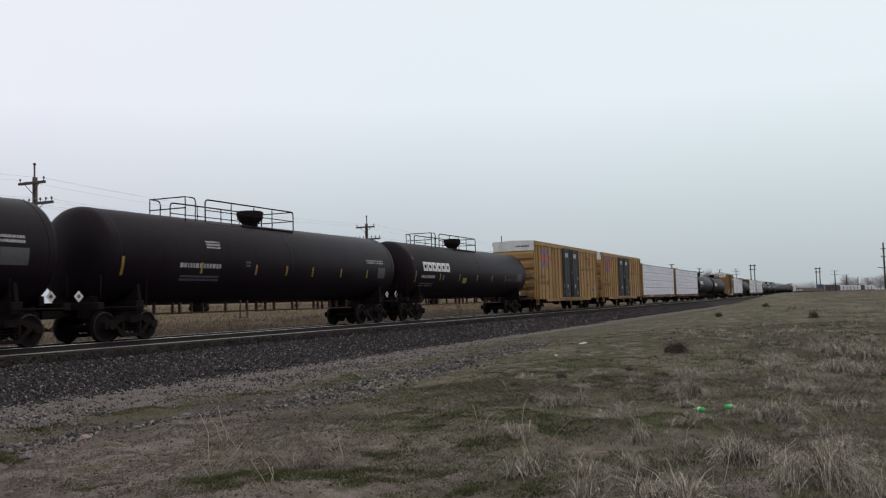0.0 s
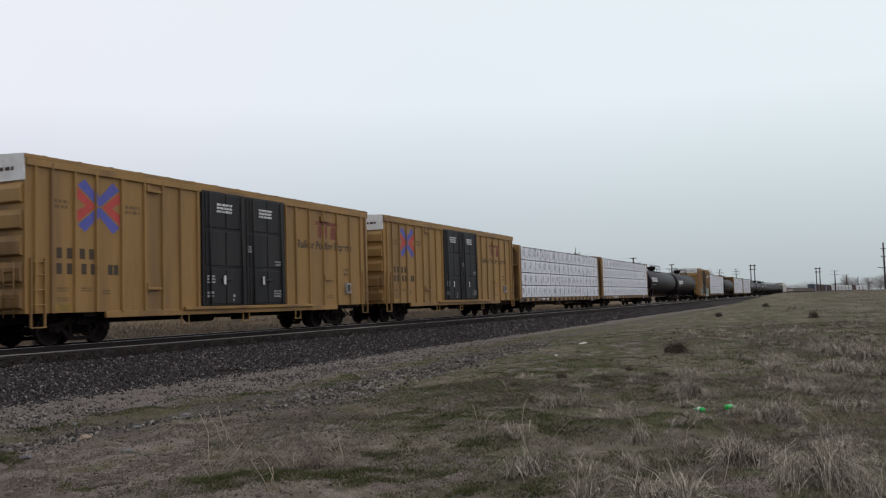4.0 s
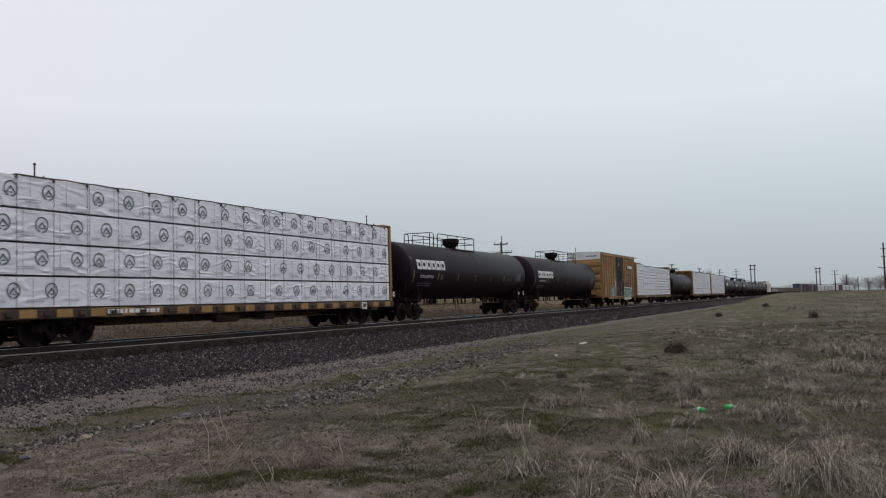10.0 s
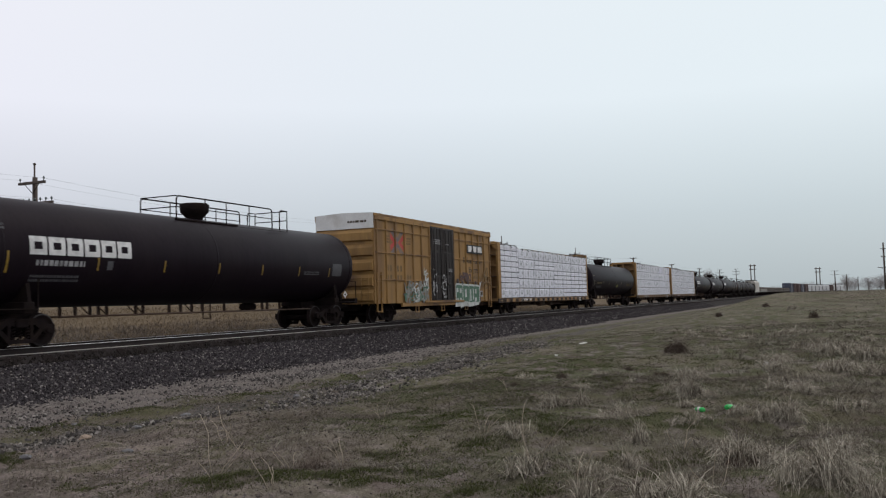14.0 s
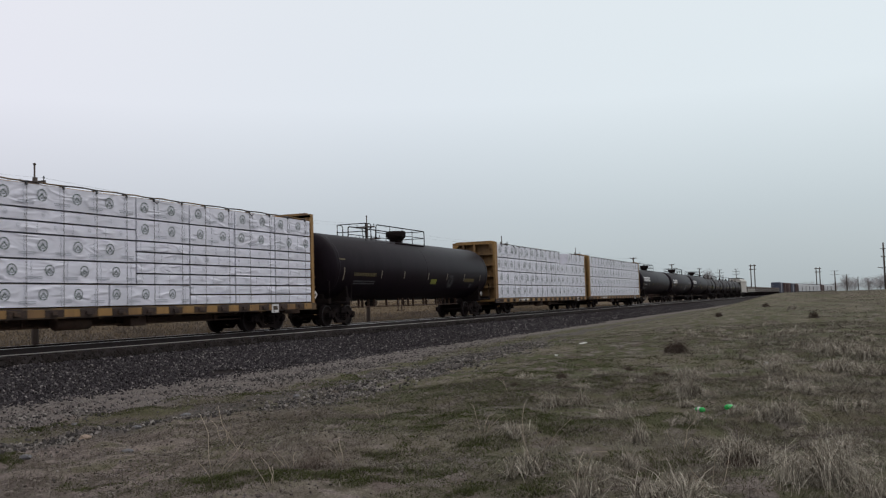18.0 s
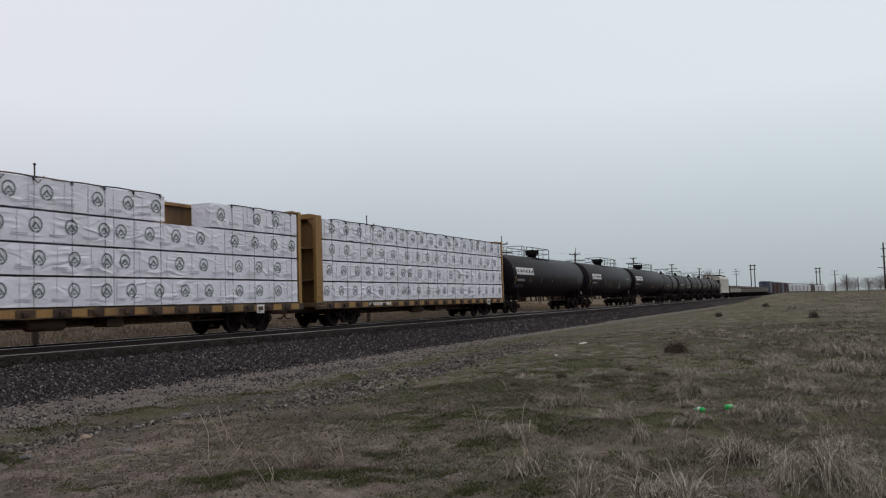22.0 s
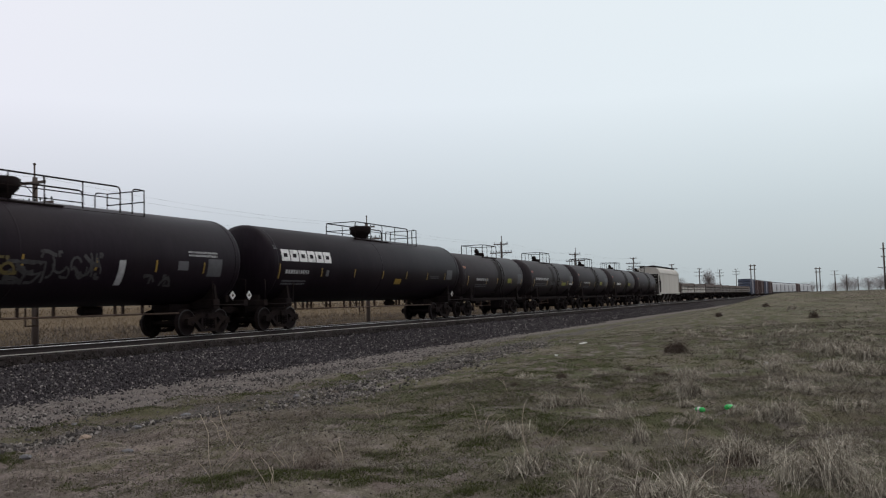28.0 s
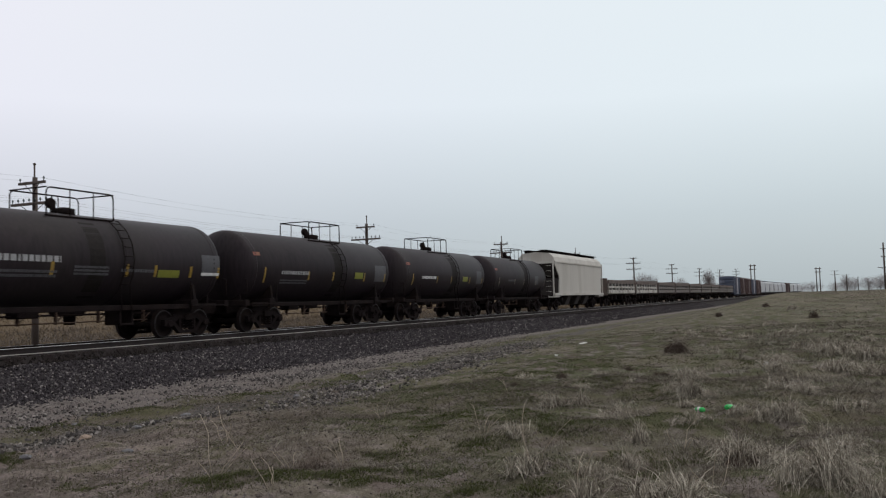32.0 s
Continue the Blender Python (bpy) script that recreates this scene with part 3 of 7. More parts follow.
def rim_shape():
    return Shape().lathe([(-0.068, 0.415), (-0.068, 0.447), (-0.0645, 0.449), (-0.0645, 0.413)], "y", seg=28, caps=False)


def frame_shape():
    sh = Shape()
    top = [(-1.12, 0.40), (-1.12, 0.60), (-0.72, 0.66), (-0.45, 0.80), (0.45, 0.80), (0.72, 0.66), (1.12, 0.60), (1.12, 0.40), (0.98, 0.36), (0.80, 0.48), (0.62, 0.50), (0.46, 0.62), (-0.46, 0.62), (-0.62, 0.50), (-0.80, 0.48), (-0.98, 0.36)]
    sh.slab(top, -0.08, 0.08)
    sh.slab([(-0.78, 0.50), (-0.60, 0.50), (-0.32, 0.24), (0.32, 0.24), (0.60, 0.50), (0.78, 0.50), (0.40, 0.13), (-0.40, 0.13)], -0.08, 0.08)
    for x in (-0.36, 0.36):
        sh.box(x - 0.05, x + 0.05, -0.07, 0.07, 0.2, 0.66, 0.01)
    for x in (-0.89, 0.89):
        sh.lathe([(-0.16, 0.09), (-0.15, 0.11), (-0.06, 0.12), (0.06, 0.12)], "y", c=(x, 0, 0.46), seg=14)
    return sh


def spring_shape():
    sh = Shape()
    for x in (-0.22, 0.0, 0.22):
        pts = [(x + 0.075 * math.cos(a * 0.9), 0.075 * math.sin(a * 0.9), 0.25 + 0.36 * a / 30) for a in range(31)]
        sh.tube(pts, 0.018, 5)
    return sh


def bolster_shape():
    return Shape().box(-0.20, 0.20, -1.15, 1.15, 0.55, 0.78, 0.03).lathe([(0.78, 0.2), (0.9, 0.2)], "z", seg=16).box(-0.5, 0.5, -0.06, 0.06, 0.30, 0.36, 0.01).box(-0.55, -0.45, -0.7, 0.7, 0.30, 0.40, 0.01).box(0.45, 0.55, -0.7, 0.7, 0.30, 0.40, 0.01)


def axle_shape():
    return Shape().lathe([(-1.1, 0.07), (-0.8, 0.075), (-0.7, 0.1), (-0.2, 0.085), (0.2, 0.085), (0.7, 0.1), (0.8, 0.075), (1.1, 0.07)], "y", seg=12)


def add_truck(car, x):
    tr = part("truck", shared("truck", bolster_shape, IRON), IRON, car, "dark cast-iron truck with two wheelsets", pose(x, 0, 0))
    for y in (-0.98, 0.98):
        part("side_frame", shared("side_frame", frame_shape, IRON), IRON, tr, at=pose(0, y, 0))
        part("spring", shared("spring", spring_shape, IRON), IRON, tr, at=pose(0, y, 0))
    for ax in (-0.89, 0.89):
        part("axle", shared("axle", axle_shape, IRON), IRON, tr, at=pose(ax, 0, 0.46))
        for y, turn in ((-0.755, 0), (0.755, 180)):
            part("wheel", shared("wheel", wheel_shape, IRON), IRON, tr, at=pose(ax, y, 0.462, 0, 0, turn))
            part("tread", shared("tread", rim_shape, TREAD), TREAD, tr, "worn steel wheel rim", at=pose(ax, y, 0.462, 0, 0, turn))


def coupler_shape():
    sh = Shape().box(-0.1, 0.55, -0.07, 0.07, 0.80, 0.95, 0.02)
    sh.slab([(0.5, 0.74), (0.78, 0.74), (0.86, 0.80), (0.86, 0.96), (0.78, 1.02), (0.5, 1.02)], -0.14, 0.10)
    sh.tube([(0.1, -0.2, 0.78), (0.35, -0.24, 0.55), (0.7, -0.22, 0.40), (0.95, -0.18, 0.42)], 0.025, 6)
    return sh


def add_ends(car, half):
    """Couplers and air hoses, at both ends."""
    for x, turn in ((-half + 0.85, 180), (half - 0.85, 0)):
        part("coupler", shared("coupler", coupler_shape, IRON), IRON, car, at=pose(x, 0, 0, 0, 0, turn))


def bars(sh, x, y, z, w, h, rows, seed, thin=False):
    """Unreadable writing: rows of short bars on a wall that faces south at y."""
    rnd = random.Random(seed)
    rh = h / (rows * 1.6)
    for r in range(rows):
        zz, xx = z - r * rh * 1.6, x
        while xx < x + w - 0.02:
            ww = min((rnd.uniform(0.12, 0.4) if thin else rnd.uniform(0.6, 2.2)) * rh, x + w - xx)
            sh.box(xx, xx + ww, y - 0.006, y, zz - rh, zz)
            xx += ww + rh * rnd.uniform(0.3, 0.7)
    return sh


# ---- tank cars ----


def tank_profile(half, r, head):
    p = []
    for i in range(9):
        a = math.pi / 2 * i / 8
        p.append((-half + head * (1 - math.cos(a)), r * max(math.sin(a), 0.01)))
    return p + [(-x, q) for x, q in p[::-1]]


def on_shell(r, zc, z, extra=0.004):
    """y of the south side of the shell at height z."""
    return -math.sqrt(max((r + extra) ** 2 - (z - zc) ** 2, 0.0))


def shell_patch(sh, x0, x1, z0, z1, r, zc, n=6, lift=0.005):
    """A patch of thin paint that lies on the shell."""
    v, f = [], []
    for i in range(n + 1):
        z = z0 + (z1 - z0) * i / n
        y = on_shell(r, zc, z, lift)
        v += [(x0, y, z), (x1, y, z)]
    for i in range(n):
        f.append((2 * i, 2 * i + 1, 2 * i + 3, 2 * i + 2))
    return sh.add(v, f)


def shell_bars(sh, x, z, w, h, rows, seed, r, zc):
    rnd = random.Random(seed)
    rh = h / (rows * 1.6)
    for k in range(rows):
        zz, xx = z - k * rh * 1.6, x
        while xx < x + w - 0.02:
            ww = min(rnd.uniform(0.5, 1.1) * rh, x + w - xx)
            shell_patch(sh, xx, xx + ww, zz - rh, zz, r, zc, 2)
            xx += ww + rh * 0.3
    return sh


LONG = dict(half=9.68, r=1.53, zc=2.62, pull=10.25, tc=8.0)
SHORT = dict(half=6.0, r=1.40, zc=2.47, pull=6.5, tc=4.25)


def rail_loop(sh, x0, x1, y, z0, z1, r=0.022):
    sh.tube([(x0, y, z0), (x0, y, z1 - 0.12), (x0 + 0.05, y, z1 - 0.03), (x0 + 0.14, y, z1), (x1 - 0.14, y, z1), (x1 - 0.05, y, z1 - 0.03), (x1, y, z1 - 0.12), (x1, y, z0)], r, 6)


def tank_car(spec, name_label, shell_mat):
    half, r, zc, pull, tc = (spec[k] for k in ("half", "r", "zc", "pull", "tc"))
    car = thing("tank_car", name_label, "tank car", "cars of the freight train")
    shell = part("shell", Shape().lathe(tank_profile(half, r, 0.58), "x", (0, 0, zc), 56, caps=True), shell_mat, car, "smooth black cylindrical tank shell")
    for x in ((-half + 0.75, 0.25, half - 0.75) if spec is LONG else (-half + 0.75, 1.1, half - 0.75)):
        part("seam", Shape().lathe([(x - 0.03, r + 0.001), (x - 0.025, r + 0.006), (x + 0.025, r + 0.006), (x + 0.03, r + 0.001)], "x", (0, 0, zc), 56, caps=False), shell_mat, shell)
    for s in (-1, 1):
        sh = Shape().box(min(s * (tc - 1.2), s * (pull - 0.75)), max(s * (tc - 1.2), s * (pull - 0.75)), -0.36, 0.36, 0.72, 1.12, 0.03)
        sh.box(s * tc - 0.18, s * tc + 0.18, -1.38, 1.38, 0.92, 1.24, 0.02)
        sh.prism([(-1.38, 1.2), (-1.30, 1.75), (-0.9, 1.35), (0.9, 1.35), (1.30, 1.75), (1.38, 1.2)], s * tc - 0.06, s * tc + 0.06)
        part("stub_sill", sh, IRON, car)
        e = Shape().box(s * (pull - 0.62) - 0.12, s * (pull - 0.62) + 0.12, -1.42, 1.42, 0.98, 1.20, 0.015)
        for y in (-1.40, 1.40):
            e.tube([(s * (pull - 0.7), y, 1.04), (s * (tc + 0.3), y, 1.04), (s * (tc - 0.25), y, 1.04), (s * (tc - 0.25), y, 1.72), (s * (tc - 0.25), y * 1.02, 1.85)], 0.022, 6)
            e.tube([(s * (pull - 0.62), y, 1.05), (s * (pull - 0.62), y, 1.95), (s * (half - 0.35), y * 0.8, 1.98)], 0.02, 6)
        part("end_platform", e, IRON, car)
        part("end_step", Shape().box(min(s * (pull - 0.9), s * (half - 0.5)), max(s * (pull - 0.9), s * (half - 0.5)), -0.86, 0.86, 1.12, 1.40, 0.02), IRON, car)
    add_truck(car, -tc), add_truck(car, tc)
    add_ends(car, pull)
    # pipework below the shell
    p0, p1 = -tc + 1.35, tc - 1.45
    if spec is LONG:
        for y in (-0.55, 0.85):
            part("brake_pipe", Shape().tube([(p0, y, 0.80), (p1, y, 0.80)], 0.028, 6), RUST, car, "rusty brake pipe under the tank")
        rnd = random.Random(5)
        x = p0 + 0.15
        while x < p1:
            hgr = Shape().box(x, x + 0.05, -0.60, -0.50, 0.76, 1.16)
            if rnd.random() < 0.4:
                hgr.tube([(x, -0.55, 0.80), (x + 0.4, -0.55, 1.10)], 0.02, 5)
            part("pipe_hanger", hgr, RUST, car)
            x += rnd.choice((0.35, 0.6, 0.9, 1.3))
        cyl = Shape().lathe([(-4.3, 0.13), (-4.2, 0.15), (-3.6, 0.15), (-3.5, 0.13)], "x", (0, -0.3, 0.95), 14)
        part("brake_cylinder", cyl, IRON, car)
        for x0 in (-2.7,):
            st = Shape().box(x0, x0 + 0.04, -1.2, -1.16, 0.55, 1.2).box(x0 + 0.42, x0 + 0.46, -1.2, -1.16, 0.55, 1.2).box(x0, x0 + 0.46, -1.2, -1.12, 0.53, 0.57)
            part("step", st, RUST, car)
    else:
        for y in (-1.25, 1.25):
            part("side_sill", Shape().box(-tc - 1.2, tc + 1.2, y - 0.05, y + 0.05, 0.94, 1.10, 0.012), IRON, car)
        for x in (-2.9, -2.2, -0.9, 0.7, 1.9, 2.6):
            part("pipe_hanger", Shape().box(x, x + 0.05, -0.66, -0.56, 0.58, 0.98).tube([(x, -0.6, 0.62), (x + 0.35, -0.6, 0.86)], 0.018, 5), RUST, car)
        part("brake_rod", Shape().tube([(p0, -0.62, 0.62), (p1, -0.62, 0.64)], 0.02, 6), RUST, car)
        part("brake_valve", Shape().box(-2.4, -1.7, -0.9, -0.4, 0.78, 1.10, 0.03), IRON, car)
        part("brake_cylinder", Shape().lathe([(-0.95, 0.09), (-0.9, 0.14), (0.2, 0.14), (0.25, 0.09)], "x", (0, -0.5, 0.95), 12), IRON, car)
        part("brake_pipe", Shape().tube([(p0, -0.6, 0.85), (p1, -0.6, 0.85)], 0.03, 6), IRON, car)
        part("step", Shape().box(1.0, 1.06, -1.2, -0.6, 0.5, 1.1).box(1.5, 1.56, -1.2, -0.6, 0.5, 1.1).box(1.0, 1.56, -1.22, -1.1, 0.5, 0.56), IRON, car)
        part("outlet", Shape().lathe([(0.55, 0.16), (1.1, 0.22)], "z", (0.2, 0, 0), 14), IRON, car)
    # top platform with railings and the valve housing
    zt = zc + r
    if spec is LONG:
        a, b, gap, yy, dome, rail_h = -5.15, 1.5, -4.35, 0.78, -0.38, 0.80
    else:
        a, b, gap, yy, dome, rail_h = -0.55, 2.0, 0.1, 0.72, 0.75, 0.80
    zp = zt - 0.16
    plat = Shape().box(-1.9 if spec is LONG else a, b, -yy, -yy + 0.28, zp - 0.03, zp + 0.02, 0.008).box(-1.9 if spec is LONG else a, b, yy - 0.28, yy, zp - 0.03, zp + 0.02, 0.008)
    plat.box(-4.0 if spec is LONG else a, b, -yy, -yy + 0.30, zp - 0.10, zp - 0.04, 0.008).box(a if spec is LONG else a, b, yy - 0.3, yy, zp - 0.10, zp - 0.04, 0.008)
    for x in np.arange(a + 0.2, b, 0.9):
        plat.box(x, x + 0.06, -yy, yy, zp - 0.16, zp - 0.05)
    part("platform", plat, IRON, car, "black steel walkway round the valve housing")
    for y in (-yy, yy):
        if spec is LONG:
            h1 = Shape()
            rail_loop(h1, -4.1, b, y, zp, zp + rail_h, 0.026)
            for x in (-2.6, -1.2, 0.0):
                h1.tube([(x, y, zp), (x, y, zp + rail_h)], 0.02, 5)
            h1.tube([(-4.1, y, zp + 0.42), (b, y, zp + 0.42)], 0.018, 5)
            part("handrail", h1, IRON, car)
            h2 = Shape().tube([(-4.62, y, zp), (-4.62, y, zp + rail_h - 0.1), (-4.68, y, zp + rail_h - 0.02), (-4.78, y, zp + rail_h), (a, y, zp + rail_h), (a, y, zp - 0.05)], 0.024, 6)
            part("handrail", h2, IRON, car)
        else:
            h1 = Shape()
            rail_loop(h1, a, b, y, zp, zp + rail_h, 0.024)
            for x in (0.3, 1.2):
                h1.tube([(x, y, zp), (x, y, zp + rail_h)], 0.018, 5)
            part("handrail", h1, IRON, car)
    for x in (a, b):
        for dz in (rail_h, 0.42) if spec is LONG else (rail_h,):
            part("handrail", Shape().tube([(x, -yy, zp + dz), (x, yy, zp + dz)], 0.021, 6), IRON, car)
    if spec is LONG:
        part("valve_housing", Shape().lathe([(zt - 0.12, 0.30), (zt + 0.06, 0.31), (zt + 0.14, 0.38), (zt + 0.26, 0.50), (zt + 0.52, 0.53), (zt + 0.54, 0.50), (zt + 0.57, 0.47), (zt + 0.60, 0.2)], "z", (dome, 0, 0), 24), IRON, car, "black bowl-shaped valve housing")
    else:
        dm = Shape().lathe([(zt - 0.1, 0.32), (zt + 0.14, 0.32), (zt + 0.16, 0.28), (zt + 0.20, 0.1)], "z", (dome, 0, 0), 18)
        dm.lathe([(zt, 0.08), (zt + 0.3, 0.08)], "z", (dome - 0.5, -0.1, 0), 10).lathe([(-0.1, 0.13), (0.0, 0.17), (0.1, 0.13)], "y", (dome - 0.5, 0, zt + 0.28), 12)
        part("valve_housing", dm, IRON, car, "black manway and valves")
        lad = Shape()
        for x in (0.95, 1.35):
            lad.tube([(x, -yy, zp)] + [(x, -(r + 0.07) * math.sin(t), zc + (r + 0.07) * math.cos(t)) for t in (0.6, 0.9, 1.2, 1.55, 1.9, 2.1)] + [(x, -1.35, 0.95)], 0.018, 5)
        for t in (0.7, 0.9, 1.1, 1.3, 1.5, 1.7, 1.9, 2.1):
            lad.tube([(0.95, -(r + 0.07) * math.sin(t), zc + (r + 0.07) * math.cos(t)), (1.35, -(r + 0.07) * math.sin(t), zc + (r + 0.07) * math.cos(t))], 0.014, 5)
        part("ladder", lad, IRON, car)
    return car


def placards(car, spec, flip):
    """Diamond warning boards at both ends of the south side."""
    for x in (-spec["pull"] + 0.25, spec["pull"] - 0.75):
        d = Shape().slab([(x - 0.17, 1.38), (x, 1.21), (x + 0.17, 1.38), (x, 1.55)], -0.93, -0.92)
        pl = part("placard", mirrored(d, flip), WHITE, car, "white diamond-shaped placard")
        part("print", mirrored(Shape().slab([(x - 0.08, 1.38), (x, 1.31), (x + 0.08, 1.38), (x, 1.46)], -0.936, -0.932), flip), DARK_INK, pl)


def mirrored(sh, flip):
    """For a car that is turned round: its lettering goes to the other side."""
    if flip < 0:
        sh.v = [(-x, -y, z) for x, y, z in sh.v]
    return sh


def dress_tank(car, spec, flip, strips, strip_mat=None, logo=None, marks=(), panels=(), wide_strip=0.07):
    """Reflectors, plain letter blocks and stencils on the shell of one car."""
    r, zc = spec["r"], spec["zc"]
    if spec is LONG:
        placards(car, spec, flip)
    for i, x in enumerate(strips):
        ends = i in (0,)
        sh = Shape()
        shell_patch(sh, x - wide_strip / 2, x + wide_strip / 2, zc - (0.62 if ends else 0.50), zc - (0.05 if ends else 0.13), r, zc)
        part("reflector", mirrored(sh, flip), (strip_mat or STRIP), car)
    if logo:
        x0, x1, z0, z1, m = logo
        w = (x1 - x0) / 6
        for i in range(6):
            a, b = x0 + i * w, x0 + (i + 1) * w - w * 0.10
            t = w * 0.24
            sh = Shape()
            shell_patch(sh, a, a + t, z0, z1, r, zc, 5)
            shell_patch(sh, b - t, b, z0, z1, r, zc, 5)
            shell_patch(sh, a + t, b - t, z1 - 0.15, z1, r, zc, 3)
            shell_patch(sh, a + t, b - t, z0, z0 + 0.15, r, zc, 3)
            part("letter_block", mirrored(sh, flip), m, car)
    for k, (x, z, w, h, rows, m) in enumerate(marks):
        part("stencil", mirrored(shell_bars(Shape(), x, z, w, h, rows, 11 + k + int(abs(x) * 10), r, zc), flip), m, car)
    for x, z, w, h, m in panels:
        part("label_panel", mirrored(shell_patch(Shape(), x, x + w, z - h, z, r, zc), flip), m, car)

# ---- boxcars ----


def end_wall(car, paint, x, s, w, z0, z1, ribs):
    """Ribbed end wall whose outer face looks towards s."""
    wall = part("end_wall", Shape().box(min(x, x + s * 0.012), max(x, x + s * 0.012), -w, w, z0, z1), paint, car, "corrugated end wall")
    n = ribs
    for i in range(n):
        za = z0 + (z1 - z0) * i / n
        zb = za + (z1 - z0) / n
        prof = [(x, za + 0.10), (x + s * 0.13, za + 0.17), (x + s * 0.13, zb - 0.20), (x, zb - 0.02)]
        part("end_rib", Shape().slab(prof, -w + 0.06, w - 0.06), paint, wall)
    return wall


def boxcar(half, paint, posts, door, door_mat, label, plug=True, rails=(), tc=7.05, pull=10.2, eave=5.17, white_end=True, sill=0.92):
    car = thing("boxcar", label, "boxcar", "cars of the freight train")
    w = 1.56
    body = part("body", Shape().box(-half, half, -w, w, sill, eave - 0.06), paint, car, "boxcar body of ribbed steel sheet")
    roof = Shape().prism([(-w - 0.05, eave - 0.10), (-w - 0.05, eave), (0, eave + 0.07), (w + 0.05, eave), (w + 0.05, eave - 0.10)], -half - 0.03, half + 0.03)
    rp = part("roof", roof, paint, car, "low-pitched sheet roof")
    for x in np.arange(-half + 0.6, half, 1.22):
        part("roof_rib", Shape().prism([(-w - 0.055, eave - 0.02), (-w - 0.055, eave + 0.015), (0, eave + 0.09), (w + 0.055, eave + 0.015), (w + 0.055, eave - 0.02)], x - 0.05, x + 0.05), paint, rp)
    for s in (-1, 1):
        end_wall(car, paint, s * half, s, w, sill, eave - (0.72 if white_end else 0.08), 5)
        if white_end:
            wp = part("end_panel", Shape().prism([(-w, eave - 0.70), (w, eave - 0.70), (w, eave + 0.01), (0, eave + 0.08), (-w, eave + 0.01)], min(s * half, s * half + s * 0.05), max(s * half, s * half + s * 0.05)), WHITE, car, "white-painted upper end panel")
            part("stencil", bars(Shape(), 0.2, 0, 0, 1.0, 0.16, 1, 4), DARK_INK, wp, at=Matrix.Translation((s * (half + 0.052), 0, eave - 0.32)) @ pose(0, 0, 0, 0, 0, 90 * s))
        lad = Shape()
        for y in (-1.30, -0.92):
            lad.tube([(s * (half + 0.14), y, sill - 0.1), (s * (half + 0.14), y, 2.3)], 0.016, 5)
        for z in (1.0, 1.35, 1.7, 2.05):
            lad.tube([(s * (half + 0.14), -1.30, z), (s * (half + 0.14), -0.92, z)], 0.014, 5)
        part("ladder", lad, paint, car)
        for y in (-w - 0.06,):
            gl = Shape()
            gl.box(min(s * (half - 0.13), s * (half - 0.17)), max(s * (half - 0.13), s * (half - 0.17)), y - 0.01, y + 0.06, 0.55, 2.4)
            gl.box(min(s * (half - 0.58), s * (half - 0.62)), max(s * (half - 0.58), s * (half - 0.62)), y - 0.01, y + 0.06, 0.55, 2.4)
            gl.box(min(s * (half - 0.13), s * (half - 0.62)), max(s * (half - 0.13), s * (half - 0.62)), y - 0.02, y + 0.02, 0.53, 0.56)
            step = part("side_ladder", gl, paint, car)
            for z in (1.15, 1.55, 1.95, 2.3):
                part("grab_iron", Shape().tube([(s * (half - 0.15), y, z), (s * (half - 0.60), y, z)], 0.014, 5), paint, step)
    pm = Shape().prism([(-0.055, 0), (-0.035, -0.075), (0.035, -0.075), (0.055, 0)], 0, 1)
    pm.v = [(y, z, x * (eave - 0.16 - sill) + sill) for x, y, z in pm.v]
    pmesh = pm.mesh("side_post", paint)
    for x in posts:
        for y, turn in ((-w, 0), (w, 180)):
            part("side_post", pmesh, paint, body, at=pose(x if turn == 0 else x, y, 0, 0, 0, turn))
    d0, d1 = door
    for y in (-1, 1):
        for zz in rails:
            for xa, xb in ((-half + 0.1, d0 - 0.05), (d1 + 0.05, half - 0.1)):
                part("side_rail", Shape().box(xa, xb, min(y * w, y * (w + 0.055)), max(y * w, y * (w + 0.055)), zz - 0.03, zz + 0.03, 0.008), paint, body)
        part("side_sill", Shape().box(-half + 2.8, half - 2.8, min(y * 1.50, y * 1.60), max(y * 1.50, y * 1.60), sill - 0.18, sill + 0.02, 0.01), paint, body)
        part("top_chord", Shape().box(-half, half, min(y * w, y * (w + 0.07)), max(y * w, y * (w + 0.07)), eave - 0.30, eave - 0.11, 0.01), paint, body)
        n = 2 if plug else 1
        for k in range(n):
            a, b = d0 + (d1 - d0) * k / n, d0 + (d1 - d0) * (k + 1) / n
            dr = part("door", Shape().box(a + 0.02, b - 0.02, min(y * w, y * (w + 0.09)), max(y * w, y * (w + 0.09)), sill + 0.1, eave - 0.22, 0.015), door_mat, car, "dark steel plug door")
            hh = (eave - 0.22 - sill - 0.1)
            for q in range(3):
                za, zb = sill + 0.1 + hh * q / 3 + 0.06, sill + 0.1 + hh * (q + 1) / 3 - 0.06
                for u in range(2):
                    xa, xb = a + 0.12 + (b - a - 0.24) * u / 2 + 0.03, a + 0.12 + (b - a - 0.24) * (u + 1) / 2 - 0.03
                    part("door_panel", Shape().box(xa, xb, min(y * (w + 0.09), y * (w + 0.12)), max(y * (w + 0.09), y * (w + 0.12)), za, zb, 0.02), door_mat, dr)
            for x in (a + 0.35, b - 0.35):
                part("lock_rod", Shape().tube([(x, y * (w + 0.16), sill + 0.12), (x, y * (w + 0.16), eave - 0.26)], 0.028, 6), door_mat, dr)
            rods = Shape().box((a + b) / 2 - 0.25, (a + b) / 2 + 0.25, min(y * (w + 0.12), y * (w + 0.18)), max(y * (w + 0.12), y * (w + 0.18)), sill + 0.95, sill + 1.03, 0.01)
            part("handle", rods, door_mat, dr)
